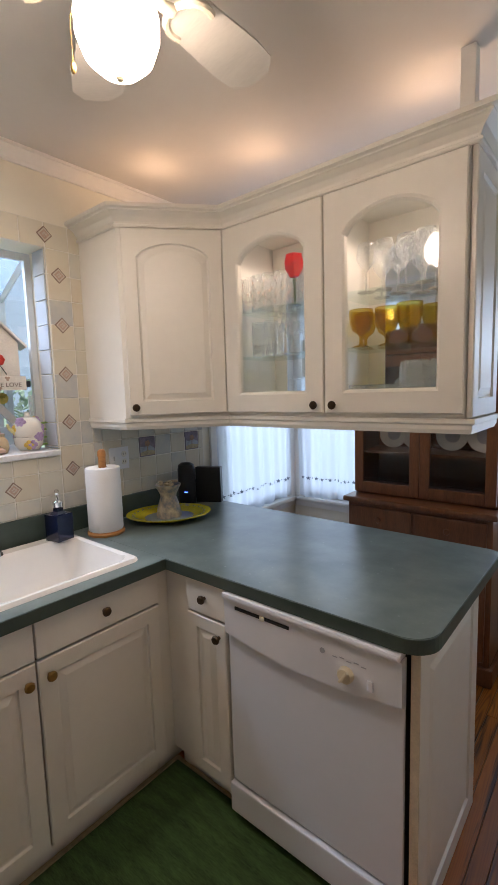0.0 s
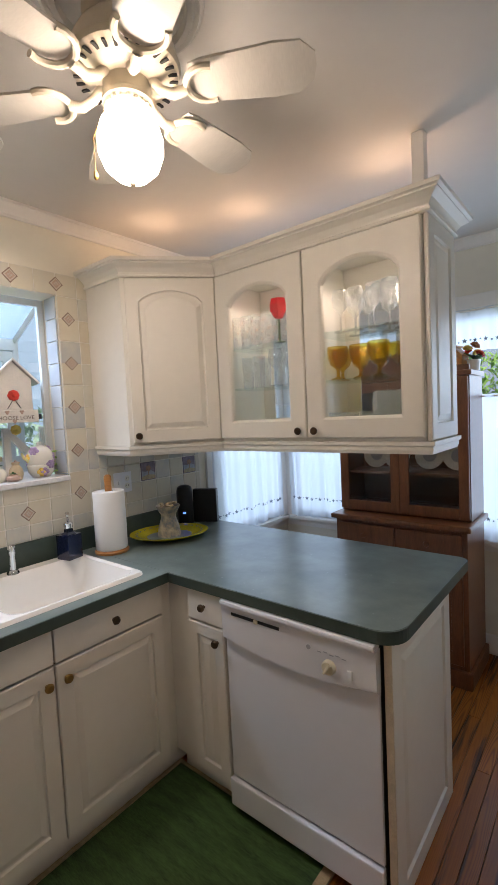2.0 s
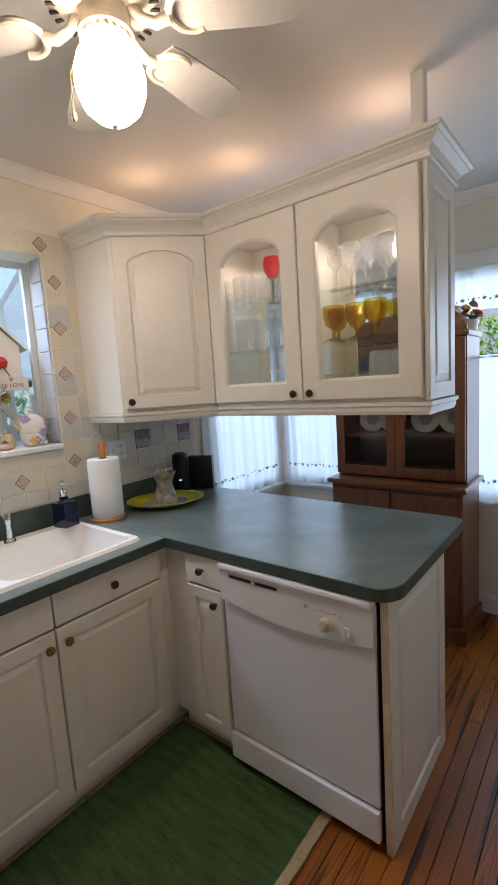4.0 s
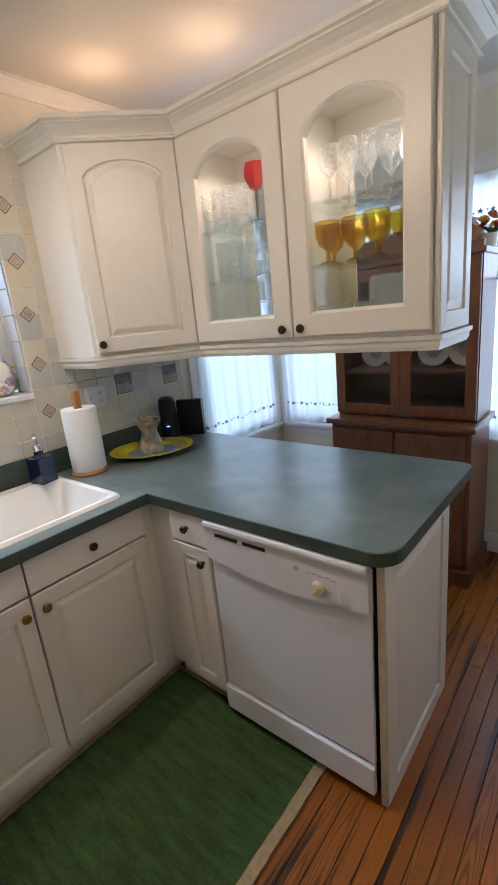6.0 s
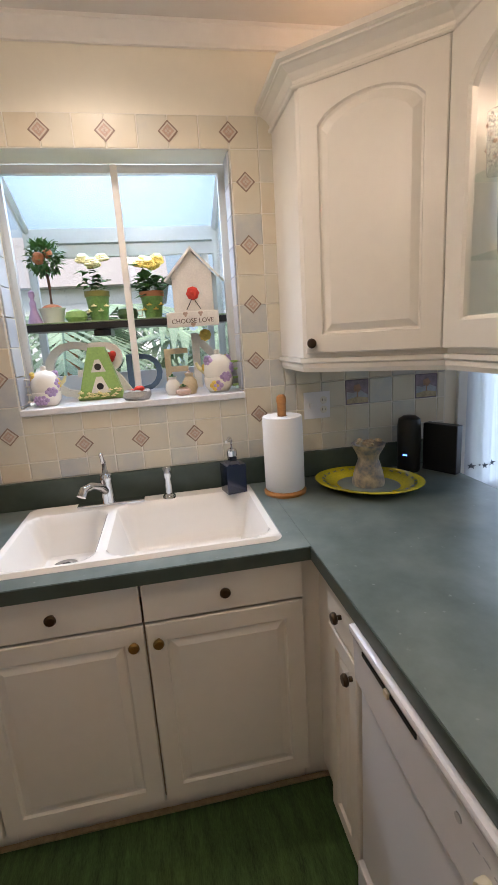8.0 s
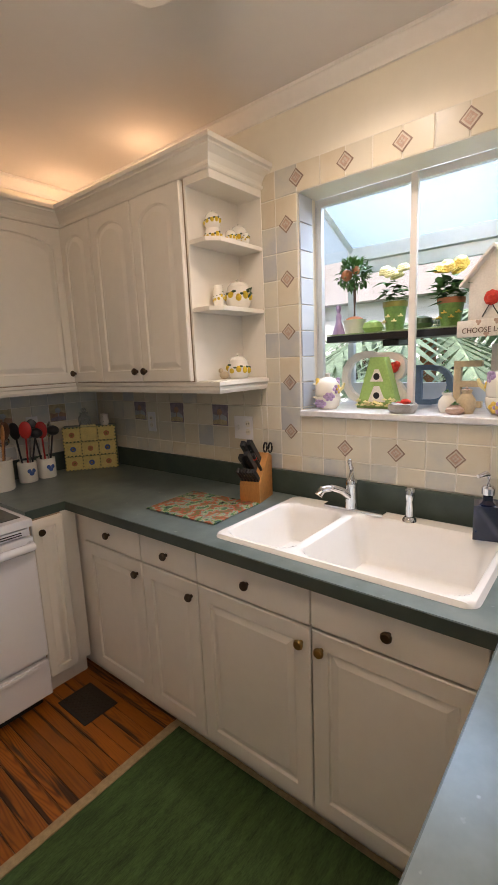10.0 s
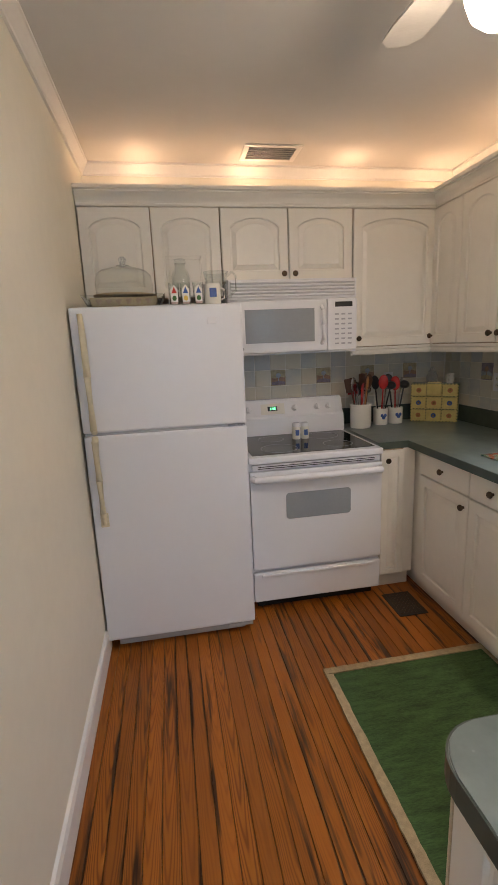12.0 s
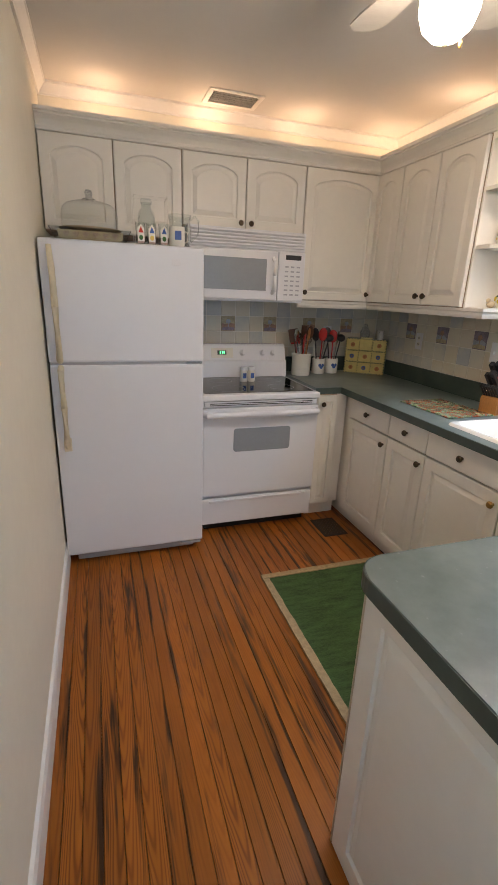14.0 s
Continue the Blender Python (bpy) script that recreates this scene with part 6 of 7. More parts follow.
part("jar", lathe([(0, 0), (0.035, 0), (0.038, 0.05), (0.024, 0.075), (0.026, 0.085), (0.023, 0.085), (0.021, 0.075), (0.034, 0.05), (0.032, 0.004), (0, 0.004)], 24), M_CRYSTAL, jr, "", None, True)
part("lid", ball(0.016, (0, 0, 0.097), u=12, v=8), M_CRYSTAL, jr)
cm = thing("creamer", pose(0.105, 0.215, CZ + 0.266), "small white patterned creamer on the drawer chest", "creamer")
part("jug", lathe([(0, 0), (0.022, 0), (0.028, 0.025), (0.022, 0.05), (0.028, 0.068), (0.025, 0.068), (0.019, 0.05), (0, 0.045)], 20), M_CERAMIC, cm, "", None, True)
part("handle", tube([(0.024, 0, 0.055), (0.045, 0, 0.055), (0.045, 0, 0.025), (0.026, 0, 0.022)], 0.004, 8), M_CERAMIC, cm, "", pose(0, 0, 0, 0, 0, 40), True)
for i, sx in enumerate((1.235, 1.180)):
    s = thing("shaker", pose(sx, 0.34, 0.9195), "white salt shaker with blue print on the stove", "shaker", "salt and pepper")
    part("jar", lathe([(0, 0), (0.024, 0), (0.026, 0.008), (0.026, 0.070), (0.022, 0.078), (0, 0.078)], 20), M_CERAMIC, s, "", None, True)
    part("cap", lathe([(0.023, 0.078), (0.024, 0.095), (0.020, 0.102), (0, 0.103)], 20), M_ENAMEL, s, "", None, True)
    part("print", box(-0.012, 0.012, 0.0255, 0.0268, 0.025, 0.060), M_BLUEDEC, s, "blue printed motif")

# ---- on top of the fridge ----
FT = 1.7015
cd = thing("cake_dome", pose(2.17, 0.70, FT + 0.062), "clear glass cake dome on a baking dish", "cake dome")
part("dome", lathe([(0.132, 0), (0.133, 0.060), (0.128, 0.090), (0.108, 0.112), (0.060, 0.126), (0.030, 0.130), (0, 0.131)], 40), M_DOME, cd, "clear domed cover", None, True)
part("finial", lathe([(0, 0.130), (0.026, 0.131), (0.030, 0.137), (0.014, 0.142), (0.016, 0.154), (0.018, 0.166), (0.012, 0.176), (0, 0.178)], 20), M_CRYSTAL, cd, "glass finial", None, True)
part("plate", lathe([(0, -0.006), (0.140, -0.005), (0.148, 0.002), (0.144, 0.003), (0, -0.001)], 40), M_SAND, cd, "tan base plate", None, True)
cs = thing("baking_dish", pose(2.17, 0.72, FT), "glass baking dish in a patterned tan cosy", "baking dish")


def tub(w0, d0, w1, d1, z0, z1, t):
    """An oblong dish with flared sides and a thickness."""
    b = bmesh.new()
    rings = []
    for w, d, z in ((w0, d0, z0), (w1, d1, z1), (w1 - t, d1 - t, z1), (w0 - t, d0 - t, z0 + t)):
        rings.append([b.verts.new((x * w / 2, y * d / 2, z)) for x, y in ((-1, -1), (1, -1), (1, 1), (-1, 1))])
    for p, q in zip(rings, rings[1:]):
        for i in range(4):
            b.faces.new((p[i], p[(i + 1) % 4], q[(i + 1) % 4], q[i]))
    b.faces.new(rings[0][::-1])
    b.faces.new(rings[-1])
    bmesh.ops.bevel(b, geom=b.edges[:], offset=0.003, segments=2, affect="EDGES")
    return b


part("cosy", tub(0.285, 0.175, 0.300, 0.190, 0.004, 0.046, 0.006), M_SAND, cs, "tan patterned holder")
for k in range(6):
    hb = bmesh.new()
    for sx in (-1, 1):
        ball(0.0075, (sx * 0.0055, 0, 0.003), (1, 0.3, 1), bm=hb, u=8, v=6)
    ball(0.008, (0, 0, -0.005), (0.9, 0.3, 1.1), bm=hb, u=8, v=6)
    part("heart", hb, M_TILE_ROSE, cs, "small red printed heart", pose(-0.11 + 0.044 * k, 0.0938, 0.029))
part("dish", tub(0.315, 0.200, 0.372, 0.232, 0.0, 0.056, 0.006), M_DOME, cs, "clear flared glass dish")
jb = thing("bottle_carrier", pose(1.885, 0.76, FT), "clear glass decanter and painted tumblers in a wire carrier", "bottle carrier")
for sx in (-0.08, 0.08):
    for sy in (-0.045, 0.045):
        part("upright", tube([(sx, sy, 0), (sx, sy, 0.222)], 0.0018, 6), M_OFFWHITE, jb, "thin pale wire upright")
for z in (0.004, 0.221):
    part("hoop", tube([(-0.08, -0.045, z), (0.08, -0.045, z), (0.08, 0.045, z), (-0.08, 0.045, z)], 0.0018, 6, closed=True), M_OFFWHITE, jb, "thin pale wire hoop")
dc = part("decanter", lathe([(0, 0.005), (0.040, 0.005), (0.043, 0.014), (0.043, 0.130), (0.036, 0.158), (0.024, 0.172), (0.024, 0.188), (0.029, 0.195), (0.021, 0.195), (0.020, 0.172), (0.039, 0.128), (0.039, 0.016), (0, 0.012)], 28), M_DOME, jb, "clear straight-sided decanter", pose(0.018, -0.004, 0), True)
part("stopper", lathe([(0, 0.190), (0.020, 0.192), (0.028, 0.200), (0.026, 0.214), (0.012, 0.218), (0, 0.218)], 20), M_DOME, dc, "glass stopper", None, True)
for i, (bx, mts) in enumerate(((-0.055, (M_BLUEDEC, M_LEAF)), (0.004, (M_BLUEDEC, M_YELLOW)), (0.056, (M_RED, M_LEAF)))):
    tb = part("painted_tumbler", lathe([(0, 0.002), (0.021, 0.002), (0.025, 0.100), (0.0235, 0.100), (0.020, 0.006), (0, 0.006)], 20), M_DOME, jb, "small tumbler painted with a house", pose(bx, 0.070, 0), True)
    part("painted_panel", prism([(-0.016, 0.012), (0.016, 0.012), (0.016, 0.070), (0, 0.090), (-0.016, 0.070)], 0.0258, 0.0272), M_CERAMIC, tb, "white painted house", pose(0, 0, 0, 90, 0, 180))
    part("painted_roof", prism([(-0.012, 0.052), (0.012, 0.052), (0.0, 0.080)], 0.0273, 0.0280), mts[0], tb, "", pose(0, 0, 0, 90, 0, 180))
    part("painted_bush", prism([(0.010 * math.cos(a * 0.785), 0.030 + 0.012 * math.sin(a * 0.785)) for a in range(8)], 0.0273, 0.0282), mts[1], tb, "", pose(0, 0, 0, 90, 0, 180))
    part("painted_base", box(-0.015, 0.015, 0.0258, 0.0280, 0.005, 0.014), M_TILE_ROSE, tb)
pc = thing("glass_pitcher", pose(1.735, 0.74, FT), "clear glass pitcher beside a printed mug", "pitcher")
part("jug", lathe([(0, 0), (0.048, 0), (0.052, 0.01), (0.054, 0.13), (0.060, 0.158), (0.057, 0.158), (0.050, 0.13), (0.048, 0.012), (0, 0.008)], 28), M_DOME, pc, "", None, True)
part("handle", tube([(-0.054, 0, 0.140), (-0.080, 0, 0.158), (-0.098, 0, 0.140), (-0.098, 0, 0.075), (-0.054, 0, 0.035)], 0.006, 8), M_DOME, pc, "", None, True)
mg = thing("mug", pose(1.765, 0.835, FT), "white mug with blue leaf print on the fridge", "mug")
part("cup", lathe([(0, 0), (0.036, 0), (0.039, 0.006), (0.039, 0.090), (0.036, 0.090), (0.035, 0.010), (0, 0.008)], 24), M_CERAMIC, mg, "", None, True)
part("handle", tube([(0.038, 0, 0.075), (0.062, 0, 0.07), (0.062, 0, 0.03), (0.038, 0, 0.02)], 0.0045, 8), M_CERAMIC, mg, "", pose(0, 0, 0, 0, 0, 200), True)
part("print", box(-0.016, 0.016, 0.037, 0.0405, 0.030, 0.070, 0.001), M_BLUEDEC, mg)


# ---- ceramics on the open shelf ----
def lemon_pot(name, x, y, z, r, h, label, category, lid=True, handles=False):
    t = thing(name, pose(x, y, z), label, category, "lemon ceramics on the open shelf")
    part("body", lathe([(0, 0), (r * 0.75, 0), (r * 0.98, h * 0.25), (r, h * 0.55), (r * 0.85, h * 0.85), (r * 0.80, h), (0, h)], 24), M_CERAMIC, t, "", None, True)
    rr = random.Random(int(x * 1000 + z * 100))
    b, g = bmesh.new(), bmesh.new()
    for k in range(5):
        a = -0.6 + k * 0.62
        zz = h * rr.uniform(0.35, 0.6)
        ball(r * 0.36, (r * 0.84 * math.cos(a), r * 0.90 * math.sin(a), zz), (0.6, 0.9, 0.85), bm=b, u=10, v=8)
        ball(r * 0.20, (r * 0.92 * math.cos(a + 0.3), r * 0.95 * math.sin(a + 0.3), zz + h * 0.16), (0.5, 1.2, 0.5), bm=g, u=8, v=6)
    part("painted_lemons", b, M_LEMON, t, "raised yellow lemons")
    part("painted_leaves", g, M_TEALDEC, t, "dark green leaves")
    if lid:
        part("lid", lathe([(r * 0.82, h), (r * 0.6, h + r * 0.25), (r * 0.12, h + r * 0.36), (r * 0.16, h + r * 0.5), (0, h + r * 0.58)], 20), M_CERAMIC, t, "", None, True)
    if handles:
        for s in (-1, 1):
            part("handle", tube([(0, s * r * 0.9, h * 0.8), (0, s * r * 1.3, h * 0.85), (0, s * r * 1.25, h * 0.6), (0, s * r * 0.98, h * 0.5)], r * 0.09, 8), M_TEALDEC, t, "twig handle", None, True)


S1, S2, S3 = 2.0335, 1.7705, 1.4705
lemon_pot("canister", 0.215, 1.305, S1, 0.036, 0.055, "small lemon-painted ceramic jar", "jar", lid=False)
lemon_pot("canister", 0.215, 1.305, S1 + 0.0555, 0.034, 0.052, "small lemon-painted jar stacked on another", "jar")
lemon_pot("canister", 0.085, 1.335, S1, 0.040, 0.07, "small lemon-painted jar with lid", "jar")
lemon_pot("canister", 0.15, 1.345, S1, 0.026, 0.045, "tiny lemon-painted ceramic shaker", "shaker")
lemon_pot("canister", 0.10, 1.383, S1, 0.018, 0.040, "tiny lemon-painted ceramic shaker", "shaker")
lemon_pot("tureen", 0.105, 1.335, S2, 0.056, 0.095, "white tureen painted with lemons", "tureen", handles=True)
lemon_pot("bottle", 0.205, 1.310, S2, 0.024, 0.095, "slim white cruet with lemon print", "cruet", lid=False)
lemon_pot("sugar_bowl", 0.125, 1.335, S3, 0.050, 0.080, "round lemon-painted pot with lid", "pot")
bi = thing("bird_figurine", pose(0.20, 1.315, S3), "small brown ceramic bird beside a pot", "figurine")
b = ball(0.018, (0, 0, 0.018), (1.4, 0.9, 0.95), u=12, v=8)
ball(0.011, (0.020, 0, 0.038), bm=b, u=10, v=8)
part("bird", b, M_SAND, bi, "", None, True)


# ---- glassware ----
def glassware(name, profile, m, mat, label, category, group, seg=20):
    t = link(name, lathe(profile, seg), mat, None, "", m, True)
    return tagged(t, label, category, group)


TUMBLER = [(0, 0.001), (0.026, 0.001), (0.030, 0.010), (0.031, 0.03), (0.034, 0.095), (0.033, 0.096), (0.0325, 0.093)]
TALL = [(0, 0.001), (0.024, 0.001), (0.026, 0.010), (0.030, 0.150), (0.029, 0.151), (0.0285, 0.148)]
WINE = [(0, 0.001), (0.032, 0.001), (0.030, 0.004), (0.005, 0.010), (0.004, 0.075), (0.012, 0.085), (0.032, 0.110), (0.036, 0.135), (0.030, 0.175), (0.029, 0.176), (0.0285, 0.173)]
GOBLET = [(0, 0.001), (0.034, 0.001), (0.031, 0.006), (0.008, 0.014), (0.007, 0.040), (0.012, 0.050), (0.034, 0.066), (0.043, 0.095), (0.046, 0.140), (0.045, 0.141), (0.044, 0.138)]
A0, A1, A2 = 1.4765, 1.7125, 1.9125
g0 = glassware("wine_glass", WINE, pose(1.22, 3.06, A2), M_CRYSTAL, "clear stemmed wine glass on a glass shelf", "glass", "wine glasses", 16)
rnd = random.Random(31)
for x, y in ((1.30, 3.17), (1.37, 3.06), (1.44, 3.18), (1.50, 3.07), (1.29, 3.06), (1.53, 3.19), (1.22, 3.20), (1.37, 3.22), (1.44, 3.05), (1.55, 3.05)):
    copy_thing(g0, pose(x, y, A2))
g1 = glassware("goblet", GOBLET, pose(1.20, 3.06, A1), M_AMBER, "amber glass goblet on a glass shelf", "goblet", "amber goblets", 9)
for x, y in ((1.295, 3.08), (1.39, 3.05), (1.53, 3.06), (1.25, 3.18), (1.345, 3.17), (1.44, 3.16), (1.53, 3.19), (1.17, 3.16)):
    copy_thing(g1, pose(x, y, A1))
g2 = glassware("tumbler", TUMBLER, pose(1.42, 3.05, A0), M_CRYSTAL, "clear cut-glass tumbler in the cabinet", "glass", "tumblers", 9)
g4 = glassware("beer_glass", [(0, 0.002), (0.034, 0.002), (0.039, 0.014), (0.036, 0.030), (0.043, 0.060), (0.044, 0.150), (0.040, 0.178), (0.0385, 0.178), (0.041, 0.150), (0.040, 0.062)], pose(1.41, 3.06, A0), M_CRYSTAL, "large clear fluted beer glass in the cabinet", "glass", "beer glasses", 9)
for x, y in ((1.505, 3.06), (1.455, 3.16), (1.55, 3.16), (1.36, 3.15)):
    copy_thing(g4, pose(x, y, A0))
for x, y in ((1.18, 3.07), (1.26, 3.05), (1.34, 3.06), (1.20, 3.17), (1.29, 3.15), (1.37, 3.15)):
    copy_thing(g2, pose(x, y, A0))
g3 = glassware("tall_glass", TALL, pose(0.70, 3.06, A2), M_CRYSTAL, "tall clear glass on a glass shelf", "glass", "tall glasses")
fg3 = glassware("flowered_glass", TALL, pose(0.655, 3.05, A2), M_CRYSTAL, "tall clear glass painted with red flowers", "glass", "flowered glasses")
for k in range(9):
    part("painted_flower", petals(0.0055, 5, random.Random(80 + k), layers=1), M_TILE_ROSE, fg3, "small red painted flower", pose(0, 0, 0.030 + 0.011 * k, 0, 0, 77 * k) @ pose(0.0275 + 0.0003 * k, 0, 0, 0, 90))
for x, y in ((0.715, 3.05), (0.775, 3.05), (0.835, 3.06), (0.69, 3.13), (0.75, 3.13), (0.81, 3.14), (0.875, 3.15), (0.67, 3.21), (0.74, 3.21), (0.98, 3.17)):
    copy_thing(fg3, pose(x, y, A2))
for x, y in ((0.70, 3.06), (0.78, 3.05), (0.87, 3.06), (0.95, 3.05), (1.03, 3.07), (0.74, 3.15), (0.83, 3.15), (0.92, 3.16), (1.00, 3.17)):
    copy_thing(g0 if x > 0.85 else g3, pose(x, y, A1))
tg = thing("tulip_glass", pose(0.90, 3.06, A2), "red tulip-shaped glass on a green stem", "glass")
M_TULIP = material("red_tulip_glass", (0.75, 0.015, 0.02), 0.12, var=0.1, coat=0.6, Emission_Strength=0.0)
part("cup", lathe([(0, 0.11), (0.022, 0.115), (0.042, 0.145), (0.045, 0.170), (0.036, 0.205), (0.034, 0.205), (0.042, 0.170), (0, 0.12)], 6), M_TULIP, tg, "red petal cup", None, True)
part("stem", tube([(0, 0, 0.004), (0, 0, 0.112)], 0.005, 8), M_TEALDEC, tg, "green stem")
part("foot", lathe([(0, 0), (0.030, 0), (0.028, 0.005), (0, 0.010)], 20), M_TEALDEC, tg, "", None, True)
for k in range(5):
    p = glassware("plate", [(0, 0), (0.05, 0), (0.085, 0.006), (0.085, 0.009), (0.05, 0.004), (0, 0.004)], pose(0.80, 3.10, A0 + 0.0062 * k), M_CERAMIC, "small white plate in a stack", "plate", "stack of plates", 28)
mp_ = thing("mug", pose(1.005, 3.08, A0), "white mug with pink pattern in the cabinet", "mug")
part("cup", lathe([(0, 0), (0.034, 0), (0.037, 0.006), (0.037, 0.078), (0.034, 0.078), (0.033, 0.010), (0, 0.008)], 24), M_CERAMIC, mp_, "", None, True)
part("band", lathe([(0.0375, 0.02), (0.0378, 0.055)], 24), M_TILE_ROSE, mp_, "pink patterned band")


# ---- in the garden window ----
SILL = KW[2] + 0.0185
SHELF = 1.6475


def foliage(b, rnd, centre, n, spread, ln, wd, up=0.6):
    for _ in range(n):
        a = rnd.uniform(0, 6.28)
        e = rnd.uniform(-0.3, 1.0) * up
        o = Vector(centre) + Vector((rnd.gauss(0, spread), rnd.gauss(0, spread), rnd.gauss(0, spread * 0.8)))
        leaf(b, o, (math.cos(a), math.sin(a), e), ln * rnd.uniform(0.7, 1.3), wd * rnd.uniform(0.7, 1.3))


def flower_pot(y, label, pot_mat, rim_mat, h, flowers, petal_mat, seed, leaf_len):
    rnd = random.Random(seed)
    t = thing("potted_flower", pose(-0.29, y, SHELF), label, "potted plant", "plants on the window shelf")
    p = part("pot", lathe([(0, 0), (0.036, 0), (0.048, h * 0.95), (0.050, h), (0.045, h), (0.034, 0.01), (0, 0.008)], 24), pot_mat, t, "", None, True)
    part("rim", lathe([(0.046, h), (0.052, h), (0.053, h + 0.022), (0.047, h + 0.022), (0.044, h - 0.005), (0, h - 0.004)], 24), rim_mat, t, "", None, True)
    b = bmesh.new()
    for k in range(4):
        a = -0.9 + k * 0.6
        petals(0.012, 5, rnd, bm=b, centre=(0, 0, 0), layers=1)
        bmesh.ops.translate(b, verts=[v for v in b.verts if v.co.length < 0.03 and abs(v.co.z) < 0.03 and v.co.x < 0.03], vec=(0.046 * math.cos(a), 0.046 * math.sin(a), h * (0.4 + 0.2 * (k % 2))))
    part("applied_flowers", b, petal_mat, t, "raised yellow flowers")
    b = bmesh.new()
    foliage(b, rnd, (0, 0, h + 0.06), 55, 0.028, leaf_len, leaf_len * 0.55)
    part("leaves", b, M_LEAF, t, "dark green leaves")
    for k in range(flowers):
        a = 2 * math.pi * k / flowers
        r = 0.03 if flowers > 1 else 0
        part("blossom", petals(0.030, 9, rnd, layers=3), petal_mat, t, "full double blossom", pose(r * math.cos(a) + 0.01, r * 1.3 * math.sin(a), h + 0.13 + 0.02 * (k % 2), rnd.uniform(-20, 20), rnd.uniform(10, 40)))


flower_pot(1.885, "cream chrysanthemums in a green flowered pot", M_GREENPOT, material("olive_pot", (0.22, 0.20, 0.04), 0.5, var=0.2), 0.10, 4, M_CREAMPETAL, 3, 0.05)
flower_pot(2.115, "yellow begonias in a green flowered pot", M_GREENPOT, M_TERRA, 0.09, 5, M_YELLOW, 5, 0.075)
tp = thing("topiary", pose(-0.29, 1.695, SHELF), "small ball topiary in a white scalloped planter", "potted plant", "plants on the window shelf")
rnd = random.Random(9)
part("planter", lathe([(0, 0), (0.040, 0), (0.050, 0.055), (0.056, 0.062), (0.052, 0.062), (0.044, 0.05), (0, 0.045)], 24), M_CERAMIC, tp, "white scalloped planter", None, True)
part("moss", ball(0.045, (0, 0, 0.055), (1, 1, 0.55)), M_TERRA, tp)
part("stem", tube([(0, 0, 0.07), (0.004, 0.003, 0.15), (0, 0, 0.22)], 0.006, 8), M_DKWOOD, tp)
b = bmesh.new()
for _ in range(330):
    d = Vector((rnd.gauss(0, 1), rnd.gauss(0, 1), rnd.gauss(0, 1))).normalized()
    leaf(b, Vector((0, 0, 0.265)) + d * rnd.uniform(0.035, 0.07), d + Vector((rnd.gauss(0, .5), rnd.gauss(0, .5), rnd.gauss(0, .5))), 0.030, 0.017)
part("crown", b, M_LEAF, tp, "leafy ball crown")
part("berries", merge(ball(0.025, (0.045, -0.015, 0.255), u=10, v=8), ball(0.02, (0.03, 0.02, 0.275), u=10, v=8)), M_TERRA, tp)
for yy, lab in ((1.79, "green leaf-shaped teapot on the window shelf"), (2.005, "small green ceramic pot on the window shelf")):
    q = thing("green_pot", pose(-0.28, yy, SHELF), lab, "pot")
    part("body", lathe([(0, 0), (0.034, 0), (0.047, 0.020), (0.040, 0.042), (0.015, 0.052), (0, 0.053)], 20), M_LIMEGREEN if yy < 1.9 else M_TEALDEC, q, "", None, True)
    part("handle", tube([(0, 0.042, 0.035), (0, 0.064, 0.036), (0, 0.062, 0.012), (0, 0.045, 0.012)], 0.004, 8), M_CERAMIC, q, "", None, True)
fg = thing("fairy_figurine", pose(-0.27, 1.625, SHELF), "small pastel garden fairy figurine", "figurine")
b = lathe([(0, 0), (0.030, 0), (0.026, 0.02), (0.012, 0.06), (0.014, 0.085), (0.006, 0.10), (0.013, 0.115), (0.012, 0.13), (0, 0.138)], 16)
part("figure", b, M_LAVENDER, fg, "", None, True)

wb = thing("white_birdhouse", pose(-0.224, 2.300, SHELF, 0, 0, 75), "white wooden birdhouse with a red flower and sign", "birdhouse")
part("body", prism([(-0.085, 0), (0.085, 0), (0.085, 0.165), (0, 0.255), (-0.085, 0.165)], -0.075, 0.055), M_OFFWHITE, wb, "white gabled box", pose(0, 0, 0, 90))
for s in (-1, 1):
    ln = math.hypot(0.115, 0.122)
    part("roof_board", box(0, ln, -0.078, 0.095, 0, 0.010, 0.002), M_OFFWHITE, wb, "", pose(0, 0, 0.262, 0, 46.7 if s > 0 else 180 - 46.7, 0))
part("flower", petals(0.026, 8, random.Random(2), layers=2), M_RED, wb, "red silk flower", pose(0, -0.058, 0.085, 90))
part("wire", tube([(-0.03, -0.060, 0.02), (-0.012, -0.062, 0.05), (0, -0.060, 0.07), (0.012, -0.062, 0.05), (0.03, -0.060, 0.02)], 0.002, 6), M_BLACK, wb, "wire hanger")
sg = part("sign", box(-0.118, 0.105, -0.074, -0.062, -0.050, 0.012, 0.004), M_OFFWHITE, wb, "weathered sign board")


def text_mesh(name, body, size, depth, mat, parent, m, label=""):
    cu = bpy.data.curves.new(name, "FONT")
    cu.body, cu.size, cu.extrude, cu.align_x = body, size, depth, "CENTER"
    cu.resolution_u = 4
    tmp = bpy.data.objects.new(name, cu)
    scene.collection.objects.link(tmp)
    dg = bpy.context.evaluated_depsgraph_get()
    me = bpy.data.meshes.new_from_object(tmp.evaluated_get(dg))
    bpy.data.objects.remove(tmp)
    me.materials.clear()
    me.materials.append(mat)
    ob = new(name, me)
    if parent is not None:
        ob.parent = parent
    ob.matrix_basis = m
    if label:
        ob["label"] = label
    return ob


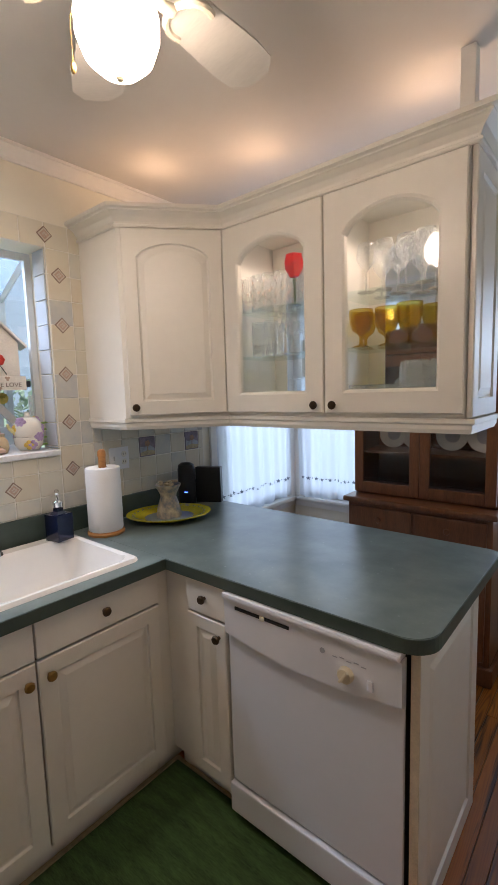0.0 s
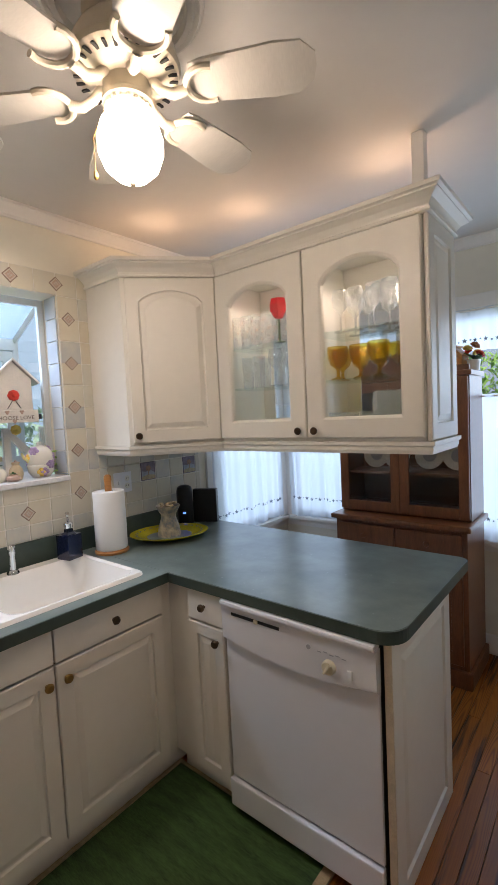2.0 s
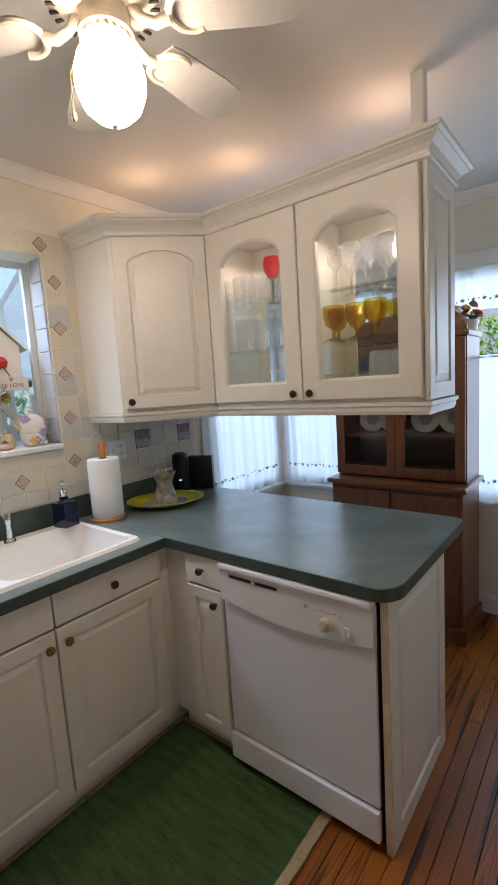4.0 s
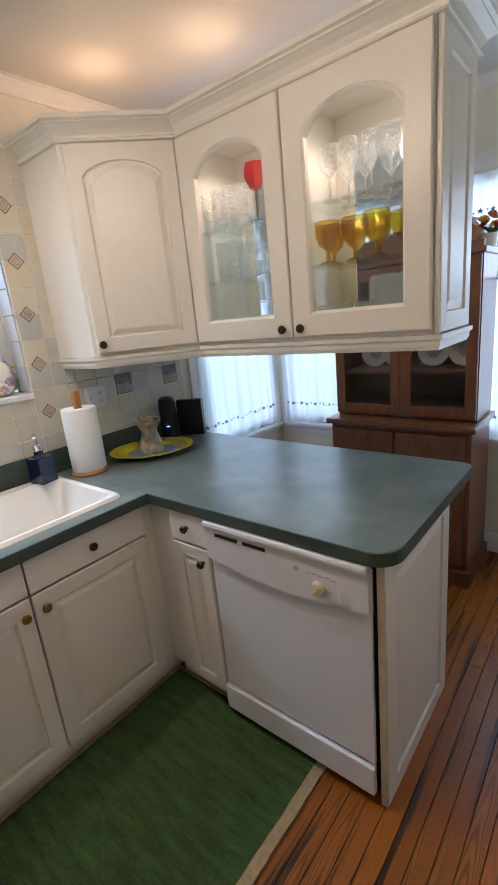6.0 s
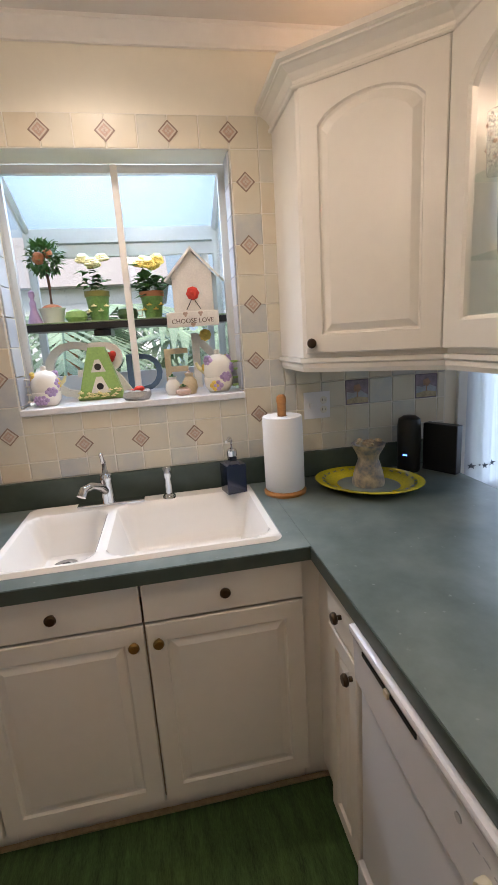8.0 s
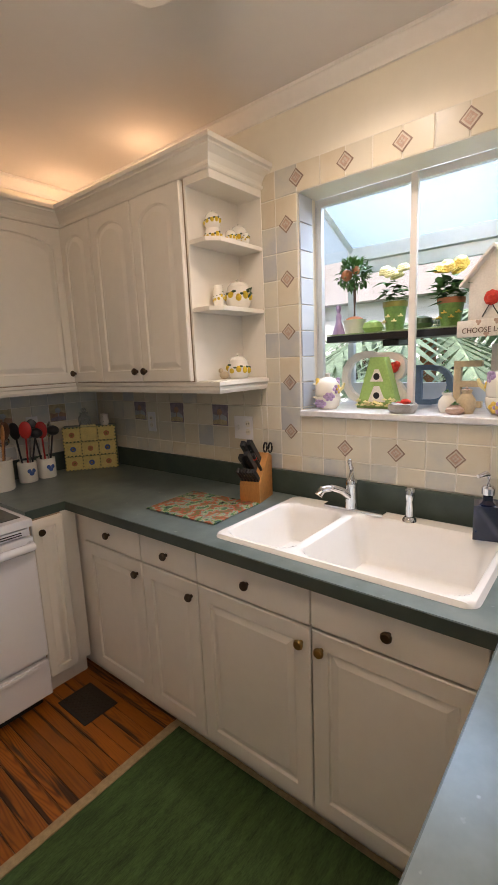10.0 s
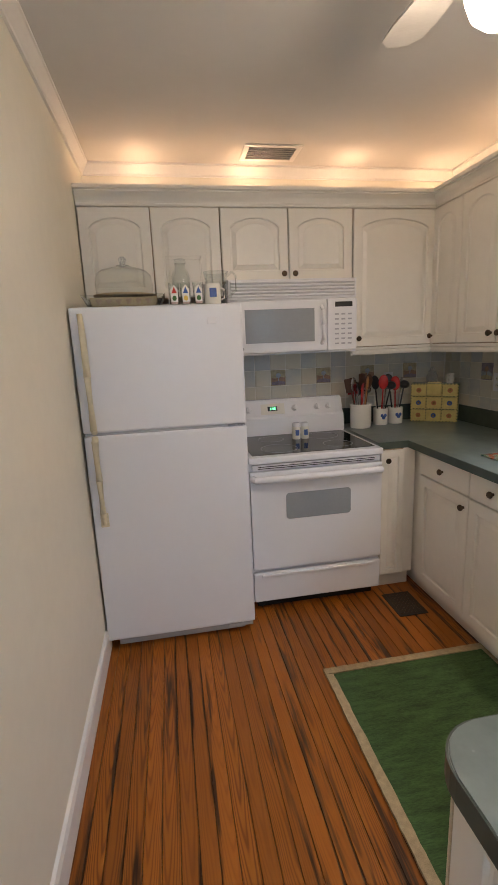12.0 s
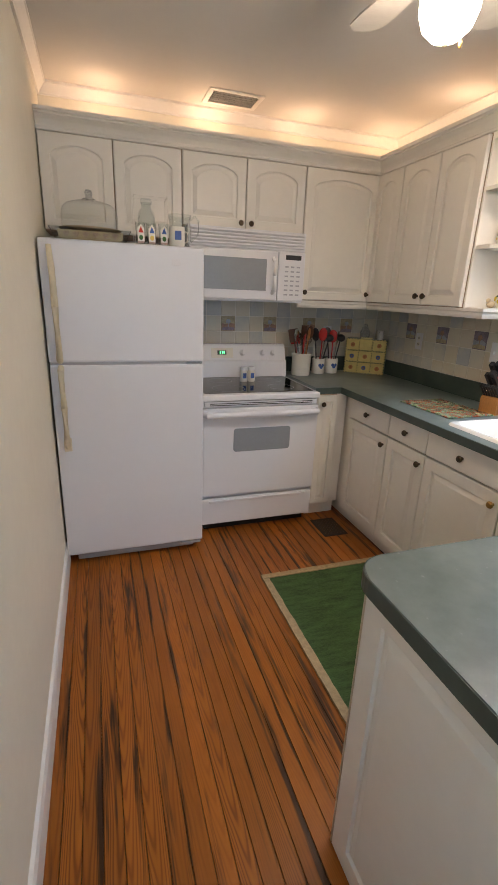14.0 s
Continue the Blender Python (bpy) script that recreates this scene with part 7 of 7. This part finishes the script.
text_mesh("lettering", "CHOOSE LOVE", 0.027, 0.0006, M_INK, sg, pose(-0.006, -0.0748, -0.035, 90), "hand-painted words")
for k, hx in enumerate((-0.035, 0.03, -0.005)):
    hb = bmesh.new()
    for s in (-1, 1):
        ball(0.006, (s * 0.0045, 0, 0.003), (1, 0.3, 1), bm=hb, u=8, v=6)
    ball(0.006, (0, 0, -0.004), (0.9, 0.3, 1.2), bm=hb, u=8, v=6)
    part("heart", hb, M_TILE_ROSE, sg, "", pose(hx, -0.0745, 0.002 if k < 2 else -0.043))

# wooden letters standing on the sill
for ch, y, x, size, mt, lab, rz in (("G", 1.735, -0.30, 0.35, M_OFFWHITE, "distressed white wooden letter G with a green base", 84), ("R", 1.905, -0.24, 0.34, M_OFFWHITE, "distressed white wooden letter R with a red bird", 82), ("D", 2.045, -0.33, 0.25, M_BLUEGREY, "blue-grey wooden letter D", 88), ("E", 2.19, -0.27, 0.27, M_SAND, "sand-coloured wooden letter E", 86), ("N", 2.385, -0.30, 0.36, M_OFFWHITE, "pale wooden letter N with a yellow flower", 90)):
    ob = text_mesh("wooden_letter", ch, size, 0.012, mt, None, pose(x, y, SILL + 0.003, 90, 0, rz))
    tagged(ob, lab, "letter", "garden letters")
    if ch == "R":
        bd_ = ball(0.026, (0.005, 0.165, 0.018), (1.0, 0.9, 0.6), u=12, v=8)
        ball(0.015, (0.024, 0.178, 0.022), bm=bd_, u=10, v=8)
        part("red_bird", bd_, M_RED, ob, "small red cardinal")
    if ch == "N":
        part("yellow_flower", petals(0.026, 8, random.Random(77), layers=2), M_YELLOW, ob, "yellow flower", pose(-0.05, 0.235, 0.014))
la = thing("letter_birdhouse", pose(-0.17, 1.868, SILL, 0, 0, 88), "green birdhouse shaped like the letter A", "birdhouse")
part("body", prism([(-0.095, 0), (0.095, 0), (0.032, 0.215), (-0.032, 0.215)], -0.025, 0.025, 0.003), M_LIMEGREEN, la, "spring green tapered box", pose(0, 0, 0, 90))
for z, r in ((0.135, 0.030), (0.055, 0.040)):
    part("white_patch", prism([(-r, z - r * 0.7), (r, z - r * 0.7), (r * 0.3, z + r), (-r * 0.3, z + r)], 0.0255, 0.027), M_OFFWHITE, la, "", pose(0, 0, 0, 90))
    part("hole", lathe([(0, 0), (0.014, 0), (0.014, 0.0015), (0, 0.0015)], 16), M_BLACK, la, "round dark hole", pose(0, -0.0272, z, 90))
b = bmesh.new()
rnd = random.Random(3)
for k in range(22):
    petals(0.010, 5, rnd, bm=b, centre=(-0.09 + 0.18 * rnd.random(), -0.034, 0.012 + 0.03 * rnd.random()), layers=1)
part("flowers", b, M_CREAMPETAL, la, "small painted flowers along the base")


def teapot(y, x, label, s=1.0, rz=0):
    t = thing("stacked_teapot", pose(x, y, SILL, 0, 0, rz), label, "teapot", "lavender teapots")
    p = part("cup", lathe([(0, 0), (0.036 * s, 0), (0.052 * s, 0.022 * s), (0.056 * s, 0.052 * s), (0.054 * s, 0.056 * s), (0, 0.056 * s)], 28), M_CERAMIC, t, "white lower cup", None, True)
    q = part("pot", lathe([(0.053 * s, 0.057 * s), (0.056 * s, 0.080 * s), (0.050 * s, 0.112 * s), (0.032 * s, 0.132 * s), (0.012 * s, 0.138 * s), (0.010 * s, 0.146 * s), (0.012 * s, 0.154 * s), (0, 0.158 * s)], 28), M_CERAMIC, t, "white pot with lid", None, True)
    for k in range(17):
        a, z = k * 0.75, (0.026 + 0.030 * (k % 4)) * s
        r = 0.054 * s if z < 0.09 * s else 0.048 * s
        b = bmesh.new()
        for q_ in range(4):
            aa, zz = a + 0.19 * math.cos(q_ * 1.57), z + 0.0100 * s * math.sin(q_ * 1.57)
            ball(0.0100 * s, ((r - 0.004) * math.cos(aa), (r - 0.004) * math.sin(aa), zz), bm=b, u=8, v=6)
        part("painted_pansy", b, M_YELLOW if k % 5 == 2 else M_LAVENDER, t, "painted pansy")
    for z in (0.03, 0.09):
        part("handle", tube([(0, -0.050 * s, (z + 0.016) * s), (0, -0.080 * s, (z + 0.018) * s), (0, -0.082 * s, (z - 0.010) * s), (0, -0.052 * s, (z - 0.012) * s)], 0.005 * s, 8), M_LIMEGREEN if s > 1 else M_CERAMIC, t, "", None, True)
    part("spout", tube([(0, 0.048 * s, 0.075 * s), (0, 0.072 * s, 0.092 * s), (0, 0.080 * s, 0.112 * s)], [0.010 * s, 0.007 * s, 0.005 * s], 8), M_CREAMPETAL, t, "", None, True)


teapot(1.668, -0.085, "lavender-flowered stacked teapot and cup on the sill", 1.0, 0)
teapot(2.358, -0.095, "large lavender-flowered stacked teapot on the sill", 1.12, 180)
st = thing("stone_dish", pose(-0.04, 2.018, SILL), "rough grey stone dish with a red cardinal", "stone dish")
b = lathe([(0, 0), (0.045, 0), (0.056, 0.016), (0.052, 0.034), (0.042, 0.036), (0.030, 0.024), (0, 0.022)], 22)
rnd = random.Random(8)
for v in b.verts:
    v.co += Vector((rnd.gauss(0, 1), rnd.gauss(0, 1), rnd.gauss(0, 1))) * 0.0018
part("dish", b, M_STONE, st, "", None, True)
b = bmesh.new()
for k in range(9):
    leaf(b, (0, 0, 0.03), (math.cos(k * 0.7), math.sin(k * 0.7), 0.5), 0.035, 0.016)
ball(0.013, (0, 0.012, 0.042), (1, 1.6, 0.9), bm=b, u=10, v=8)
part("red_sprig", b, M_RED, st, "red leaves")
for y, x, mt, lab, hh in ((2.165, -0.10, M_CERAMIC, "small white ceramic jug on the sill", 0.075), (2.235, -0.09, M_SAND, "small honey-coloured beehive pot on the sill", 0.085), (2.205, -0.055, M_TILE_ROSE, "tiny pink trinket on the sill", 0.035)):
    q = thing("trinket_pot", pose(x, y, SILL), lab, "trinket")
    part("pot", lathe([(0, 0), (0.024, 0), (0.033, hh * 0.3), (0.030, hh * 0.6), (0.016, hh * 0.85), (0.020, hh), (0, hh)], 20), mt, q, "", None, True)
    part("topper", petals(0.014, 6, random.Random(int(y * 100)), layers=1), M_TILE_ROSE if mt is M_SAND else M_LEAF, q, "", pose(0, 0, hh))


# ---- rug, register ----
rug = thing("rug", pose(0, 0, 0), "green woven rug with beige binding on the plank floor", "rug")
part("field", box(0.592, 1.352, 1.305, 2.565, 0.0, 0.008, 0.002), M_RUG, rug, "green woven field")
for q in ((0.572, 1.390, 1.267, 1.304), (0.572, 1.390, 2.566, 2.580), (0.572, 0.591, 1.304, 2.566), (1.353, 1.390, 1.304, 2.566)):
    b = bmesh.new()
    n = 46
    along_y = q[3] - q[2] > q[1] - q[0]
    rj = random.Random(int(q[0] * 1000 + q[2] * 100))
    lo, hi = [], []
    for i in range(n + 1):
        u = i / n
        j1, j2 = rj.uniform(-0.002, 0.002), rj.uniform(-0.002, 0.002)
        if along_y:
            lo.append((q[0] + j1, q[2] + (q[3] - q[2]) * u)), hi.append((q[1] + j2, q[2] + (q[3] - q[2]) * u))
        else:
            lo.append((q[0] + (q[1] - q[0]) * u, q[2] + j1)), hi.append((q[0] + (q[1] - q[0]) * u, q[3] + j2))
    part("binding", prism(lo + hi[::-1], 0.0, 0.011, 0.0015), M_RUGEDGE, rug, "beige woven binding")
rg_ = thing("floor_register", pose(0.752, 0.850, 0.0), "dark ornate floor register in the corner", "floor vent")
part("frame", box(-0.085, 0.085, -0.115, 0.115, 0.0005, 0.004, 0.001), M_DARK, rg_)
part("opening", box(-0.070, 0.070, -0.100, 0.100, 0.0042, 0.005), M_DARK, rg_)
b = bmesh.new()
for i in range(6):
    for j in range(8):
        cx, cy = -0.058 + 0.0232 * i, -0.087 + 0.0249 * j
        tube([(cx + 0.009 * math.cos(a * math.pi / 4), cy + 0.009 * math.sin(a * math.pi / 4), 0.0055) for a in range(8)], 0.0015, 4, bm=b, closed=True)
part("grid", b, M_KNOB, rg_, "scrolled iron grid")

# ---- pieces: floor boards, wall tiles ----
rnd = random.Random(11)
x = 0.0
k = 0
while x < RX - 0.005:
    x1 = min(x + PW, RX)
    y = -0.02
    first = True
    while y < BY:
        ln = rnd.uniform(4.2, 6.5) * (0.75 if first else 1)
        first = False
        y1 = min(BY, y + ln)
        if BY - y1 < 0.4:
            y1 = BY
        link("plank", box(x + 0.0009, x1 - 0.0009, y + 0.0007, y1 - 0.0007, -0.010, rnd.uniform(-0.0006, 0.0), 0.0011, seg=1), M_FLOOR, floor)
        y = y1
    x = x1
    k += 1

TP = 0.1083
TZ = 0.1093
TYJ = KW[0]
TZJ = 1.226
_tiles = {}


def tile_mesh(w, h, mat):
    key = (round(w, 4), round(h, 4), mat.name)
    if key not in _tiles:
        b = box(-w / 2, w / 2, -0.008, -0.0015, -h / 2, h / 2, 0.0022, seg=1)
        me = bpy.data.meshes.new("tile")
        bmesh.ops.recalc_face_normals(b, faces=b.faces)
        b.to_mesh(me)
        b.free()
        me.materials.append(mat)
        _tiles[key] = me
    return _tiles[key]


def lay(parent, m, w, h, mat=None):
    ob = new("tile", tile_mesh(w, h, mat or M_TILE))
    ob.parent = parent
    ob.matrix_basis = m
    return ob


def cells(lo, hi, joint, pitch):
    a = joint + pitch * math.floor((lo - joint) / pitch + 1e-6)
    out = []
    while a < hi - 0.006:
        q0, q1 = max(a, lo), min(a + pitch, hi)
        if q1 - q0 > 0.006:
            out.append((q0, q1))
        a += pitch
    return out


# grout bed of the sink wall
b = box(0.0005, 0.0058, 0.0, 3.36, 1.042, KW[2])
box(0.0005, 0.0058, 1.40, KW[0], KW[2], 2.3195, bm=b)
box(0.0005, 0.0058, KW[1], 2.62, KW[2], 2.3195, bm=b)
box(0.0005, 0.0058, KW[0], KW[1], KW[3], 2.3195, bm=b)
link("grout_bed", b, M_GROUT, wall_west)
b = box(0.0, 1.66, SY + 0.0005, SY + 0.0058, 1.042, 1.47)
link("grout_bed", b, M_GROUT, wall_south)
GAP = 0.0032
PICS_W = (0.446, 0.769, 1.094, 1.422, 2.60, 2.93, 3.26)


def picture_tile(parent, m, i):
    """A tile with a painted landscape: sky, hills and a darker motif as thin raised glaze."""
    skyc = M_PIC[i % 4]
    t = new("picture_tile", tile_mesh(TP - GAP, TZ - GAP, skyc))
    t.parent = parent
    t.matrix_basis = m
    h = 0.048
    r = random.Random(i)
    bb = prism([(-h, -h), (h, -h), (h, -0.008 + r.uniform(-0.01, 0.01)), (0.015, 0.006), (-0.02, -0.004), (-h, 0.004)], 0.0082, 0.0088)
    link("painted_hill", bb, M_PIC[(i + 1) % 4], t, "", pose(0, 0, 0, 90))
    bb = prism([(-h, -h), (h, -h), (h, -0.028), (0.0, -0.020), (-h, -0.030)], 0.0088, 0.0093)
    link("painted_field", bb, M_PIC[(i + 2) % 4], t, "", pose(0, 0, 0, 90))
    bb = bmesh.new()
    for q in range(5):
        a = 2 * math.pi * q / 5
        cx, cz = 0.010 * math.cos(a), 0.016 + 0.009 * math.sin(a)
        merge(bb, prism([(cx + 0.009 * math.cos(w_ * math.pi / 4), cz + 0.009 * math.sin(w_ * math.pi / 4)) for w_ in range(8)], 0.0092 + 0.0001 * q, 0.0097 + 0.0001 * q))
    merge(bb, prism([(-0.003, -0.022), (0.003, -0.022), (0.002, 0.010), (-0.002, 0.010)], 0.0092, 0.0096))
    link("painted_tree", bb, M_PIC[(i + 3) % 4], t, "", pose(0, 0, 0, 90))


M_PIC = [material("glaze_plum", (0.22, 0.18, 0.22), 0.3, var=0.4, scale=40), material("glaze_blue_grey", (0.33, 0.36, 0.41), 0.3, var=0.3, scale=40),
         material("glaze_ochre", (0.42, 0.35, 0.22), 0.3, var=0.4, scale=40), material("glaze_rust", (0.32, 0.19, 0.13), 0.3, var=0.4, scale=40)]
W_ROT = 90   # on the sink wall tiles face +x


def wall_tiles(parent, regions, joint_h, place, pics):
    for h0, h1, z0, z1 in regions:
        for a0, a1 in cells(h0, h1, joint_h, TP):
            for c0, c1 in cells(z0, z1, TZJ, TZ):
                ch, cz = (a0 + a1) / 2, (c0 + c1) / 2
                if a1 - a0 > 0.1 and abs(cz - (TZJ + TZ / 2)) < 0.01 and any(abs(ch - p) < 0.05 for p in pics):
                    picture_tile(parent, place(ch, cz), int(ch * 37))
                else:
                    lay(parent, place(ch, cz), a1 - a0 - GAP, c1 - c0 - GAP)


def on_west(y, z):
    return pose(0, y, z, 0, 0, 90)


def on_south(x, z):
    return pose(x, SY, z, 0, 0, 180)


wall_tiles(wall_west, [(0.0, 1.40, 1.043, 1.46), (1.40, KW[0], 1.043, 2.3195), (KW[0], KW[1], 1.043, KW[2] - 0.008), (KW[0], KW[1], KW[3], 2.3195), (KW[1], 2.62, 1.043, 2.3195), (2.62, 3.355, 1.043, 1.45)], TYJ, on_west, PICS_W)
wall_tiles(wall_south, [(0.01, 1.655, 1.043, 1.465)], 1.258 - TP / 2, on_south, (1.258, 0.932, 0.607, 0.28))
# reveal tiles in the window opening
for c0, c1 in cells(KW[2] + 0.02, KW[3], TZJ, TZ):
    for yy, rz in ((KW[0], 180), (KW[1], 0)):
        lay(wall_west, pose(-0.052, yy, (c0 + c1) / 2, 0, 0, rz), 0.100, c1 - c0 - GAP, M_REVEAL)
for a0, a1 in cells(KW[0] + 0.008, KW[1] - 0.008, TYJ, TP):
    lay(wall_west, pose(-0.052, (a0 + a1) / 2, KW[3], 0, 0, 90) @ pose(0, 0, 0, -90), a1 - a0 - GAP, 0.100, M_REVEAL)


def diamond(y, z):
    """A small painted inset set on its corner, with border and rosette."""
    s = 0.0255
    t = link("inset_tile", box(-s, s, -0.0105, -0.0075, -s, s, 0.001, seg=1), M_TILE_EDGE, wall_west, "", pose(0, y, z, 0, 0, 90) @ pose(0, 0, 0, 0, 45))
    link("inset_border", box(-s + 0.005, s - 0.005, -0.0112, -0.0106, -s + 0.005, s - 0.005), M_TILE_PALE, t)
    link("inset_ring", box(-s + 0.010, s - 0.010, -0.0118, -0.0113, -s + 0.010, s - 0.010), M_TILE_ROSE, t)
    bb = bmesh.new()
    for q in range(4):
        a = math.pi / 2 * q + math.pi / 4
        merge(bb, prism([(0.007 * math.cos(a) + 0.005 * math.cos(w_ * math.pi / 3), 0.007 * math.sin(a) + 0.005 * math.sin(w_ * math.pi / 3)) for w_ in range(6)], 0.0118, 0.0103))
    link("inset_rosette", bb, M_TILE_PALE, t, "", pose(0, 0, 0, 90))


for k in range(5):
    diamond(TYJ + 2 * TP * k, 2.265)
    for yy in (1.531, 2.504):
        diamond(yy, TZJ + 2 * TZ * k)
for k in (1, 2, 3):
    diamond(TYJ + 2 * TP * k - 0.003, 1.171)
